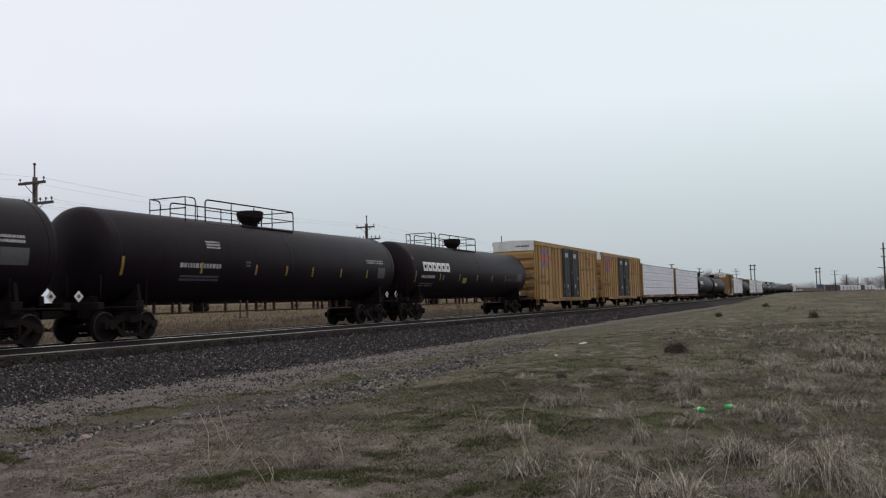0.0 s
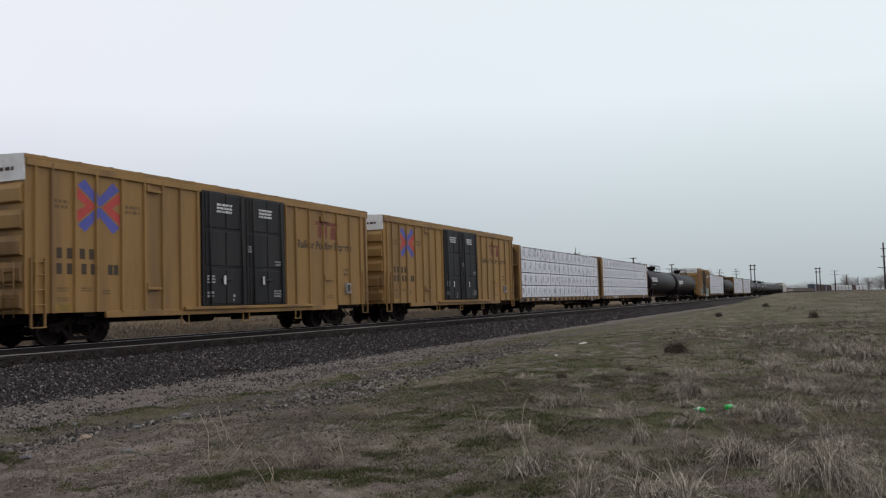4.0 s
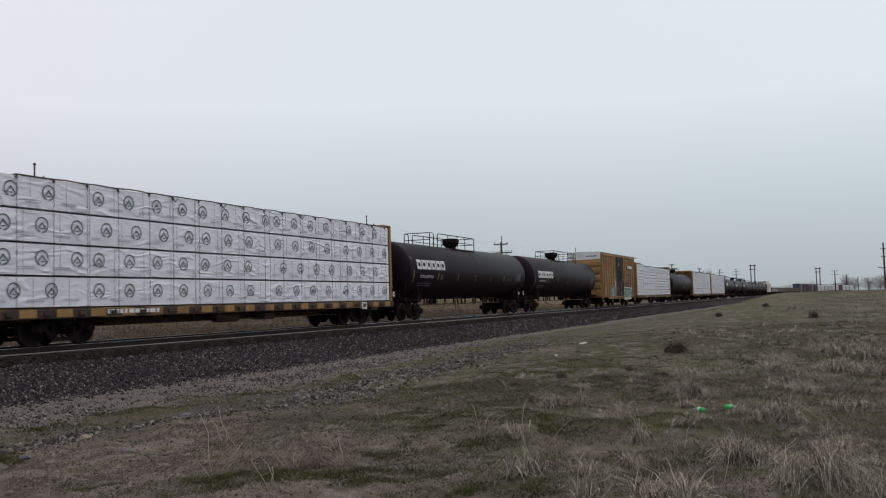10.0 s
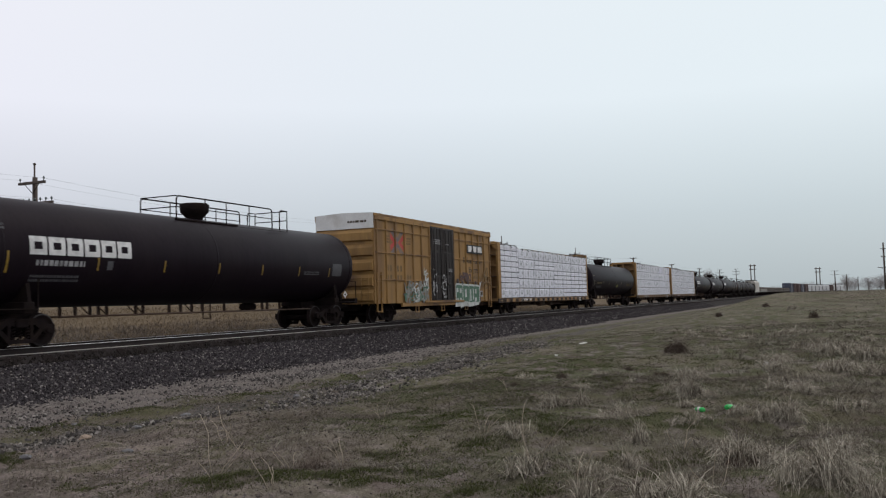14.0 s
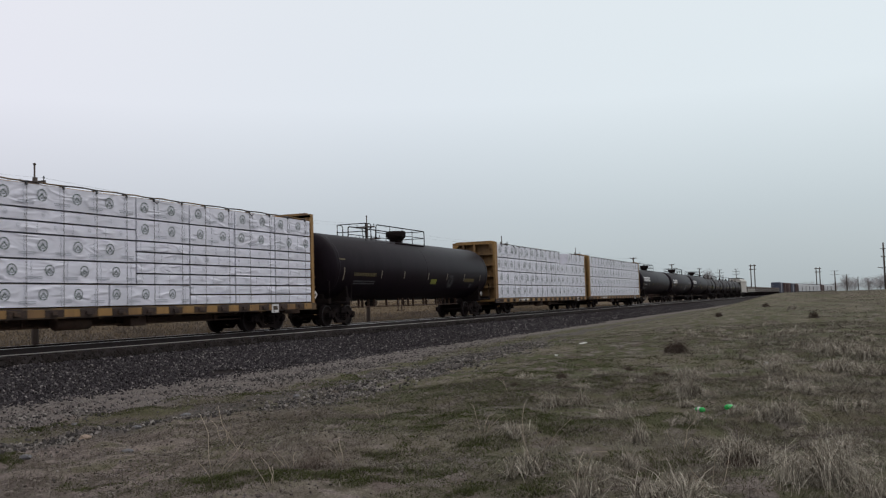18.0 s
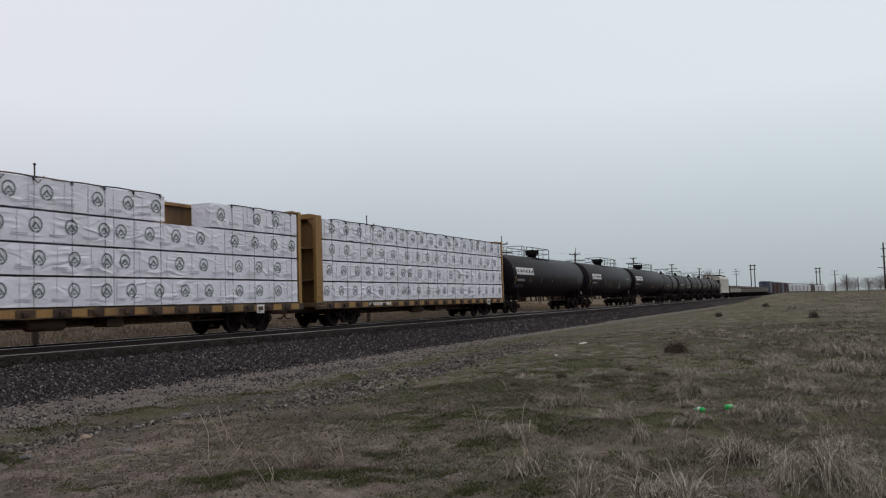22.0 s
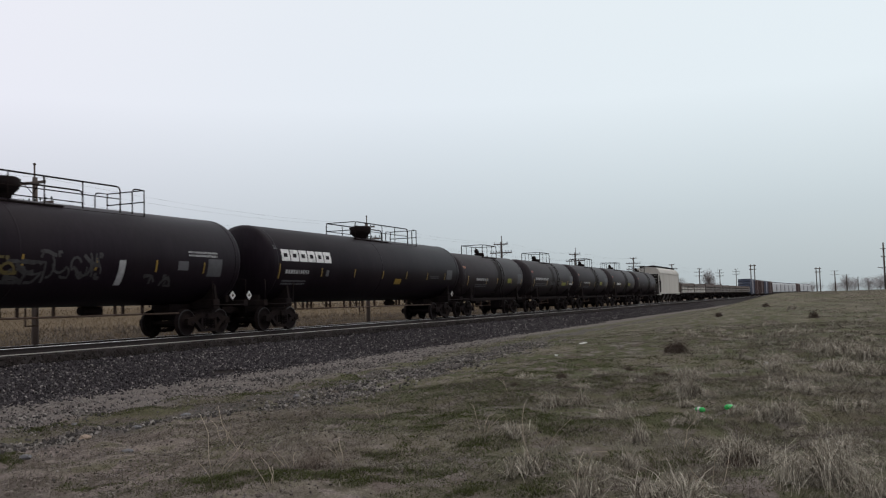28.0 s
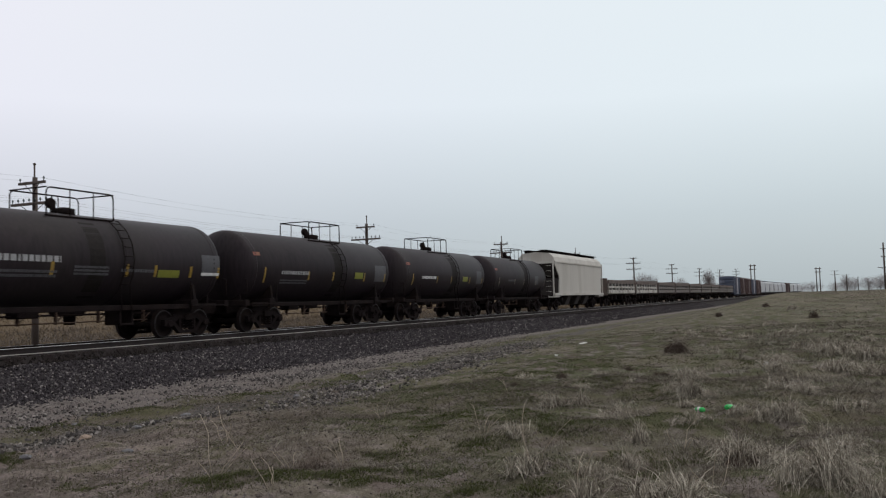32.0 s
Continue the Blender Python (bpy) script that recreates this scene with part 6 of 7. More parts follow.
DUSTY = "short dusty black tank car with yellow reflectors"
short_tank(368.5, DUSTY, marks=[(-3.4, 2.3, 2.0, 0.22, 1, DECAL_MID), (-3.4, 1.95, 1.9, 0.2, 2, DECAL_DIM)], panels=[(2.3, 2.35, 0.7, 0.3, LIME), (4.3, 2.7, 1.0, 0.7, GREYLAB)], wide_strip=0.1)
short_tank(381.5, dome_x=0.0, label="short black tank car with white stencilled letters", strips=(-4.9, -1.68, 1.15, 2.38, 4.06, 5.5), marks=[(-4.6, 2.5, 3.2, 0.28, 1, DECAL_MID), (-4.5, 2.1, 3.0, 0.24, 2, DECAL_DIM), (0.9, 2.2, 1.4, 0.15, 1, DECAL_DIM), (-0.9, 2.25, 1.3, 0.3, 3, DECAL_DIM)], panels=[(2.5, 2.2, 1.0, 0.24, LIME), (4.6, 2.75, 0.95, 0.6, GREYLAB), (4.6, 2.15, 0.95, 0.1, DECAL)], wide_strip=0.12)
car18 = TRAIN[-1][0]
short_tank_tops = ('platform', 'handrail', 'valve_housing')
for ob in car18.children:
    if ob.name.split(".")[0] in short_tank_tops:
        ob.matrix_basis = pose(-0.75, 0, 0)
short_tank(394.5, DUSTY, marks=[(-3.6, 2.32, 2.0, 0.22, 1, DECAL_MID), (-3.6, 1.98, 1.9, 0.2, 2, DECAL_DIM)], panels=[(2.2, 2.36, 0.75, 0.28, LIME), (4.1, 2.72, 1.1, 0.75, GREYLAB)], wide_strip=0.1)
short_tank(407.5, DUSTY, marks=[(-3.6, 2.32, 1.8, 0.24, 1, DECAL)], panels=[(2.0, 2.36, 0.75, 0.28, LIME), (4.2, 2.72, 0.8, 0.75, GREYLAB)], wide_strip=0.1)
for ob in TRAIN[-1][0].children:
    if ob.name.split(".")[0] in short_tank_tops:
        ob.matrix_basis = pose(-0.8, 0, 0)
short_tank(420.5, "short dull black tank car with few marks", marks=[(-3.0, 2.3, 1.4, 0.2, 1, DECAL_DIM)], panels=[(2.8, 2.6, 0.8, 0.6, GREYLAB)], strip_mat=STRIP_PALE)
hop = hopper_car(HOPPER, 8.05, "pale grey covered hopper with dark roof walkway")
put(hop, 435.75)
d_lt = dump_car(DUMP_LT, "side-dump car with pale grey ribbed gates", 0.0)
d_br = dump_car(DUMP_MID, "rust-brown side-dump car with ribbed gates", 0.6)
put(d_lt, 452.0)
put(copy_thing(d_lt, pose(0, 0, 0)), 465.7)
put(d_br, 479.4)
for k in range(6):
    put(copy_thing(d_br, pose(0, 0, 0)), 493.1 + 13.7 * k)
plain = dict(plug=False, tc=5.7, pull=8.5, eave=4.85, white_end=False)
bb = boxcar(7.6, BOX_BLUE, POSTS50, (-1.5, 1.65), BOX_GREY, "blue boxcar with greyish door", **plain)
br = boxcar(7.6, BOX_RED, POSTS50, (-1.5, 1.65), BOX_RED, "oxide-red boxcar with a sliding door", **plain)
put(bb, 577.9)
put(br, 595.0)
put(copy_thing(br, pose(0, 0, 0)), 612.1)
put(tagged(copy_thing(bb, pose(0, 0, 0)), "blue and grey boxcar, weathered"), 629.2)
put(copy_thing(br, pose(0, 0, 0)), 646.3)
hp = hopper_car(HOPPER_LT, 8.0, "off-white covered hopper car", 3.95, 4.7)
put(hp, 663.6)
for k in range(5):
    put(copy_thing(hp, pose(0, 0, 0)), 681.0 + 17.4 * k)
put(copy_thing(br, pose(0, 0, 0)), 768.0)
for k in range(3):
    put(copy_thing(hp, pose(0, 0, 0)), 785.4 + 17.4 * k)

# ---- telegraph and power poles ----


def pole(x, y, top, arms, label, r=0.16, mast=0.0, group="poles along the railway", turn=0.0):
    """arms: (height below the top, length, pins)."""
    base = float(ground_z(x, y)) - 0.3
    t = thing("utility_pole", label, "utility pole", group, at=pose(x, y, 0, 0, 0, turn))
    part("shaft", Shape().tube([(0, 0, base), (0, 0, (base + top) / 2), (0, 0, top)], [r * 1.15, r, r * 0.8], 10), POLE, t, "dark weathered wooden shaft")
    if mast:
        part("mast", Shape().tube([(-0.12, -0.1, top - 1.6), (-0.12, -0.1, top + mast)], 0.05, 6).lathe([(top + mast, 0.05), (top + mast + 0.05, 0.09), (top + mast + 0.12, 0.05)], "z", (-0.12, -0.1, 0), 8), POLE, t)
    for d, ln, pins in arms:
        z = top - d
        arm = part("crossarm", Shape().box(-r - 0.10, -r + 0.02, -ln / 2, ln / 2, z - 0.07, z + 0.07, 0.012), POLE, t, "wooden crossarm")
        for s in (-1, 1):
            part("brace", Shape().tube([(-r - 0.04, s * ln * 0.28, z - 0.05), (-r, 0, z - 0.55)], 0.018, 5), IRON, arm)
        for k in range(pins):
            yy = -ln / 2 + 0.1 + (ln - 0.2) * k / (pins - 1)
            part("insulator", shared("insulator", lambda: Shape().lathe([(0.0, 0.02), (0.10, 0.02), (0.11, 0.05), (0.16, 0.055), (0.22, 0.035), (0.24, 0.01)], "z", seg=8), GLASS_INS), GLASS_INS, arm, at=pose(-r - 0.04, yy, z + 0.06))
    return t


OLD = "dark wooden telegraph pole with two crossarms"
LINE = [(33.6, 38, 8.1), (70.0, 38, 8.2), (106.0, 38, 8.4), (142.0, 38, 8.5)]
for x, y, top in LINE:
    pole(x, y, top, ((0.32, 1.9, 2), (1.42, 3.0, 8)), OLD, mast=0.62)
LINE2 = [(190.0, 38, 9.3), (241.0, 38, 9.3), (296.5, 38, 9.5), (356.0, 38, 10.4), (424.0, 38, 12.3)]
for x, y, top in LINE2:
    pole(x, y, top, ((0.15, 1.5, 2), (1.25, 3.1, 6), (2.5, 3.1, 6)), "dark wooden telegraph pole with three crossarms", r=0.17)
FAR_POLES = [(613.2, -4.9, 13.8), (759.4, -14.4, 13.4), (940.0, -27.7, 13.8), (1055.0, -40.9, 12.6), (1180.0, -56.0, 13.0)]
for x, y, top in FAR_POLES:
    pole(x, y, top, ((0.3, 4.2, 3), (2.6, 5.4, 3)), "distant wooden power pole with two crossarms", r=0.35, group="far power poles")
pole(251.1, -13.7, 12.9, ((6.4, 3.6, 3), (1.6, 1.8, 2), (3.6, 1.8, 2)), "tall wooden power pole with crossarms", r=0.24, group="far power poles", turn=20)


def h_frame(x, y, top, gap):
    t = thing("transmission_tower", "wooden two-pole transmission structure with two crossarms", "transmission tower", "far power poles", at=pose(x, y, 0))
    for s in (-1, 1):
        part("shaft", Shape().tube([(0, s * gap / 2, -1.0), (0, s * gap / 2, top)], [0.5, 0.38], 8), POLE, t)
    part("crossarm", Shape().box(-0.25, 0.25, -gap * 0.95, gap * 0.95, top - 1.6, top - 0.9, 0.05), POLE, t)
    part("crossarm", Shape().box(-0.25, 0.25, -gap * 0.95, gap * 0.95, top - 4.6, top - 4.0, 0.05), POLE, t)


h_frame(782.0, 56.8, 25.2, 3.0)
h_frame(848.0, 6.8, 22.3, 2.9)


def wire(a, b, sag, name_parent):
    pts = []
    for k in range(13):
        u = k / 12
        p = Vector(a).lerp(Vector(b), u)
        pts.append((p.x, p.y, p.z - 4 * sag * u * (1 - u)))
    part("wire_span", Shape().tube(pts, 0.0045, 4), WIRE, name_parent)


lines = thing("overhead_wires", "thin sagging wires strung between the poles", "overhead wires", kind="structure")
spans = [(-4.0, 38, 8.0)] + LINE + LINE2[:3]
for (xa, ya, ta), (xb, yb, tb) in zip(spans, spans[1:]):
    for dz, yy in ((0.02, -0.85), (0.02, 0.85), (1.15, -1.35), (1.15, -0.6), (1.15, 0.6), (1.15, 1.35)):
        wire((xa - 0.2, ya + yy, ta - dz - 0.1), (xb - 0.2, yb + yy, tb - dz - 0.1), 0.45, lines)

# ---- bare trees and bushes far off ----


def bare_tree(x, y, h, w, seed, label, twigs=1400, low=0.12, bark=BARK):
    rnd = random.Random(seed)
    nr = np.random.RandomState(seed)
    z0 = float(ground_z(x, y)) - 0.2
    t = thing("tree", label, "bare tree", "bare trees", at=pose(x, y, z0))
    tops = []
    trunk = Shape().tube([(0, 0, 0), (0.05 * h * rnd.uniform(-1, 1), 0, h * 0.25), (0.04 * h * rnd.uniform(-1, 1), 0.02 * h, h * 0.55)], [h * 0.030, h * 0.022, h * 0.012], 7)
    part("trunk", trunk, bark, t, "grey bare trunk")
    for k in range(11):
        a, zb = rnd.uniform(0, 6.28), h * rnd.uniform(low, 0.5)
        e = rnd.uniform(0.35, 1.0)
        tip = (w / 2 * e * math.cos(a), w / 2 * e * math.sin(a), zb + (h - zb) * rnd.uniform(0.45, 1.0) * math.sqrt(1 - 0.6 * e * e))
        mid = (tip[0] * 0.45, tip[1] * 0.45, zb + (tip[2] - zb) * 0.6)
        part("limb", Shape().tube([(0, 0, zb), mid, tip], [h * 0.013, h * 0.008, h * 0.003], 5), bark, t)
        tops += [Vector(mid), Vector(tip)]
    # twigs: slender slips round the limbs, thinning outwards
    n = twigs
    u = nr.normal(size=(n, 3))
    u /= np.linalg.norm(u, axis=1)[:, None]
    rr = nr.rand(n) ** 0.45
    lump = 1 + 0.22 * np.sin(u[:, 0] * 5 + seed) * np.cos(u[:, 1] * 4 + u[:, 2] * 5)
    c = u * rr[:, None] * lump[:, None] * np.array([w / 2, w / 2, h * (1 - low) / 2]) + np.array([0, 0, h * (1 + low) / 2])
    d = u * 0.7 + nr.normal(size=(n, 3)) * 0.6 + np.array([0, 0, 0.5])
    d /= np.linalg.norm(d, axis=1)[:, None]
    sd = np.cross(d, nr.normal(size=(n, 3)))
    sd /= np.linalg.norm(sd, axis=1)[:, None]
    ln, wd = h * (0.05 + 0.06 * nr.rand(n))[:, None], h * 0.0042
    v = np.stack([c - d * ln - sd * wd, c - d * ln + sd * wd, c + d * ln], 1).reshape(-1, 3)
    v[:, 2] = np.maximum(v[:, 2], 0.0)
    ob = part("crown", big_mesh("crown", v, np.arange(3 * n).reshape(-1, 3), bark), bark, t, "airy crown of bare grey twigs")
    return ob


bare_tree(318, 60, 9.6, 10.5, 1, "domed bare brown tree beyond the railway", 3000, 0.05)
bare_tree(300, 66, 6.4, 7.0, 2, "low bare tree beyond the railway", 1200)
bare_tree(417, 62, 9.4, 7.0, 3, "bare grey tree beyond the railway", 1200)
bare_tree(430, 66, 8.0, 9.0, 4, "bare grey tree beyond the railway", 1500)
bare_tree(548, 62, 9.0, 13.0, 5, "wide bare grey tree beyond the railway", 2000)
bare_tree(575, 70, 7.5, 10.0, 15, "low bare grey tree beyond the railway", 1400)
bare_tree(690, 82, 19.0, 11.0, 6, "tall thin bare tree", 1300)
for k, (px_x, yy, hh, ww) in enumerate(((980, -18, 17, 13), (1000, -26, 15, 16), (1010, -40, 16, 18), (1040, -52, 18, 20), (1060, -63, 21, 20), (1080, -72, 20, 18), (1100, -86, 16, 20), (960, -8, 11, 18), (1000, 14, 13, 24), (1020, 26, 12, 22), (1050, 40, 11, 24), (1000, 52, 9, 20))):
    bare_tree(px_x, yy, hh, ww, 20 + k, "distant bare grey tree", 1900, 0.05, FAR_BARK)

# ---- ties under the rails ----
tie_mesh = Shape().box(-0.115, 0.115, -1.30, 1.30, -0.40, -0.184, 0.012).mesh("tie", TIE)
rnd = random.Random(9)
for k in range(290):
    s = 2.0 + k * 0.51
    part("tie", tie_mesh, TIE, track, at=pose(s + rnd.uniform(-0.02, 0.02), TRACK_Y + rnd.uniform(-0.04, 0.04), rnd.uniform(-0.008, 0.004), 0, 0, rnd.uniform(-0.8, 0.8)))
rest = Shape()
for k in range(220):
    s = 149.9 + k * 0.51
    x, y, _ = on_track(s)
    rest.box(x - 0.115, x + 0.115, y - 1.3, y + 1.3, -0.36, -0.182)
tagged(part("ties", rest, TIE, track, "weathered wooden ties"), kind="stuff")


# ---- scattered stones and grass ----


CUBE = np.array([(x, y, z) for x in (-1, 1) for y in (-1, 1) for z in (-1, 1)], dtype=float)
CUBE_F = np.array([(0, 1, 3, 2), (4, 6, 7, 5), (0, 4, 5, 1), (2, 3, 7, 6), (0, 2, 6, 4), (1, 5, 7, 3)])


def stones(name, x, y, z, size, material, seed, label, category):
    """Broken stones as uneven blocks, one mesh."""
    r = np.random.RandomState(seed)
    n = len(x)
    q = r.normal(size=(n, 4))
    q /= np.linalg.norm(q, axis=1)[:, None]
    w, a, b, c = q.T
    rot = np.stack([np.stack([1 - 2 * (b * b + c * c), 2 * (a * b - c * w), 2 * (a * c + b * w)], 1),
                    np.stack([2 * (a * b + c * w), 1 - 2 * (a * a + c * c), 2 * (b * c - a * w)], 1),
                    np.stack([2 * (a * c - b * w), 2 * (b * c + a * w), 1 - 2 * (a * a + b * b)], 1)], 1)
    v = CUBE[None] * (0.45 + 0.35 * r.rand(n, 1, 3)) + r.uniform(-0.28, 0.28, (n, 8, 3))
    v = np.einsum("nij,nkj->nki", rot, v * size[:, None, None] * 0.5)
    v += np.stack([x, y, z], 1)[:, None, :]
    f = (CUBE_F[None] + (np.arange(n) * 8)[:, None, None]).reshape(-1, 4)
    ob = new(name, big_mesh(name, v.reshape(-1, 3), f, material))
    return tagged(ob, label, category, kind="stuff")


R = np.random.RandomState(4)


def fan(n, r0, r1, a0=34, a1=98):
    """Points of the plan between two distances, south of the track."""
    r = np.sqrt(R.uniform(r0 * r0, r1 * r1, n))
    a = np.radians(R.uniform(a0, a1, n))
    return r * np.sin(a), r * np.cos(a)


def bed_z(off):
    """Height of the ballast slope at a distance from the track's middle."""
    return np.interp(off, [0, 1.34, 1.42, 1.62, 2.0, 3.2, 4.1], [-0.20, -0.215, -0.40, -0.43, -0.50, -0.84, -1.10])


def ballast_pts(x0, x1, dens, o0=1.35, o1=4.25):
    n = int((x1 - x0) * (o1 - o0) * dens)
    return R.uniform(x0, x1, n), R.uniform(o0, o1, n)


bx, bo = [], []
for x0, x1, dens in ((6, 30, 400), (30, 60, 210), (60, 150, 70)):
    a, o = ballast_pts(x0, x1, dens)
    bx.append(a), bo.append(o)
bx, bo = np.concatenate(bx), np.concatenate(bo)
ragged = 3.95 + 0.7 * (value_noise(bx, bo * 0, 1.7, 3) - 0.4)
keep = bo < ragged
bx, bo = bx[keep], bo[keep]
dark = bo + 0.25 * (value_noise(bx, bo, 0.5, 15) - 0.5) < 1.62
for sel, m, nm, lb, sd in ((~dark, BALLAST, "ballast_stone", "dark grey crushed ballast stones on the shoulder", 5), (dark, BALLAST_DARK, "oily_ballast_stone", "oil-darkened ballast stones beside the ties", 25)):
    stones(nm, bx[sel], TRACK_Y - bo[sel], bed_z(bo[sel]) + 0.01, R.uniform(0.035, 0.085, sel.sum()) * (1 + 0.4 * (bx[sel] > 45)), m, sd, lb, "ballast stones")
n = 5200
x = R.uniform(6, 70, n)
y = TRACK_Y - 3.9 - np.abs(R.normal(size=n)) * (0.55 - 0.25 * smooth01((x - 22) / 20))
stones("stray_stone", x, y, ground_z(x, y) + 0.01, R.uniform(0.03, 0.085, n), BALLAST, 26, "stray ballast stones along the foot of the shoulder", "ballast stones")
a, o = ballast_pts(4, 90, 90, 0.0, 1.31)
stones("crib_stone", a, TRACK_Y - o, np.full(len(a), -0.205), R.uniform(0.02, 0.045, len(a)), BALLAST_DARK, 6, "dark ballast stones between the ties", "ballast stones")
a, o = ballast_pts(2, 90, 40, -4.2, -1.4)
stones("far_ballast_stone", a, TRACK_Y - o, bed_z(-o) + 0.01, R.uniform(0.05, 0.09, len(a)), BALLAST, 7, "dark ballast stones on the far shoulder", "ballast stones")

def gravel_line(x):
    """The loose row of gravel across the yard: its y at x."""
    return np.interp(x, [8, 9, 10.5, 11.7, 12.3, 14.3, 17.2, 20.7, 25.5, 40, 75], [11.6, 11.0, 11.3, 10.7, 9.8, 9.9, 9.6, 10.3, 10.6, 11.8, 13.6])


n = 260000
x, y = R.uniform(5, 75, n), R.uniform(8.6, 16.4, n)
line = gravel_line(x)
wob = 0.9 * (value_noise(x, y, 1.2, 12) - 0.5)
spots = smooth01((value_noise(x, y, 0.8, 13) - 0.22) / 0.4)
row = np.exp(-((y + wob - line) / (0.40 + 0.012 * x)) ** 2) * (0.40 + 0.9 * spots) * smooth01((42 - x) / 16)
row += 0.42 * np.exp(-((y + wob - 13.9) / 0.75) ** 2) * (0.2 + spots) * smooth01((34 - x) / 10)
row += (0.03 * (y > line + 0.6) + 0.03 * (y > 14.4)) * smooth01((52 - x) / 20)
keep = R.rand(n) < row
x, y, line = x[keep], y[keep], line[keep]
big = np.abs(y - line) < 0.7
stones("gravel_stone", x, y, ground_z(x, y) + 0.006, np.where(big, 0.02 + 0.075 * R.rand(len(x)) ** 2.4, 0.02 + 0.055 * R.rand(len(x)) ** 1.8), GRAVEL, 8, "grey and pale loose gravel on the ground", "gravel")
n = 42000
x, y = fan(n, 6, 24, 20, 90)
keep = R.rand(n) < (0.15 + 0.85 * smooth01((value_noise(x, y, 0.7, 17) - 0.35) / 0.3)) * smooth01((y - 1.0) / 5.0) * (y < 16.2)
x, y = x[keep], y[keep]
stones("clod", x, y, ground_z(x, y) + 0.002, 0.010 + 0.032 * R.rand(len(x)) ** 2, CLOD, 18, "small crumbs of brown and pinkish dirt", "dirt")
n = 5000
x, y = R.uniform(4, 30, n), R.uniform(2, 12, n)
keep = R.rand(n) < 0.5 * (value_noise(x, y, 1.6, 14) > 0.6)
x, y = x[keep], y[keep]
stones("pebble", x, y, ground_z(x, y) + 0.004, R.uniform(0.012, 0.035, len(x)), GRAVEL, 9, "small pale pebbles in the dirt", "gravel")


def blades(x, y, z, height, width, seed, spread=0.55, droop=0.5):
    """Bent grass blades: corners and faces."""
    r = np.random.RandomState(seed)
    n = len(x)
    a = r.uniform(0, 2 * np.pi, n)
    lean = spread * np.abs(r.normal(size=n)) * height
    d = np.stack([np.cos(a), np.sin(a), np.zeros(n)], 1)
    f = r.uniform(0, 2 * np.pi, n)
    s = np.stack([np.cos(f), np.sin(f), np.zeros(n)], 1) * (width * 0.5)[:, None]
    base = np.stack([x, y, z - 0.01], 1)
    mid = base + d * (lean * 0.35)[:, None] + np.stack([0 * x, 0 * x, height * 0.62], 1)
    tip = base + d * (lean * (1 + droop))[:, None] + np.stack([0 * x, 0 * x, height * (1 - 0.35 * droop * r.rand(n))], 1)
    v = np.stack([base - s, base + s, mid - s * 0.8, mid + s * 0.8, tip - s * 0.15, tip + s * 0.15], 1)
    k = (np.arange(n) * 6)[:, None]
    faces = np.concatenate([k + np.array([0, 1, 3, 2]), k + np.array([2, 3, 5, 4])], 0)
    return v.reshape(-1, 3), faces


def slips(x, y, z, height, width, seed, spread=1.0):
    """Short straight grass slips: corners and faces."""
    r = np.random.RandomState(seed)
    n = len(x)
    a, f = r.uniform(0, 2 * np.pi, n), r.uniform(0, 2 * np.pi, n)
    lean = spread * np.abs(r.normal(size=n)) * height
    s = np.stack([np.cos(f), np.sin(f), 0.3 * r.normal(size=n)], 1) * (width * 0.5)[:, None]
    base = np.stack([x, y, z - 0.008], 1)
    tip = base + np.stack([np.cos(a) * lean, np.sin(a) * lean, height * r.uniform(0.6, 1.1, n)], 1)
    v = np.stack([base - s, base + s, tip + s * 0.3, tip - s * 0.3], 1)
    return v.reshape(-1, 3), np.arange(4 * n).reshape(-1, 4)


def grass(name, x, y, height, width, material, seed, label, bent=False, **kw):
    v, f = (blades if bent else slips)(x, y, ground_z(x, y), height, width, seed, **kw)
    return tagged(new(name, big_mesh(name, v, f, material)), label, "grass", kind="stuff")


def edge(x):
    """How far the turf creeps towards the ballast further east."""
    return 2.3 * smooth01((x - 22) / 24)


def meadow(x, y):
    """How grassy the ground is, 0 to 1."""
    return smooth01((x + (12.0 - y) * 0.9 - 6.5) / 12.0) * smooth01((13.3 + edge(x) - y) / 2.0)


def soft_patches(x, y, seed, k=1.0):
    """Blotches at three sizes, 0 to 1."""
    return 0.42 * value_noise(x, y, 1.7 * k, seed) + 0.34 * value_noise(x, y, 0.62 * k, seed + 1) + 0.24 * value_noise(x, y, 0.25 * k, seed + 2)


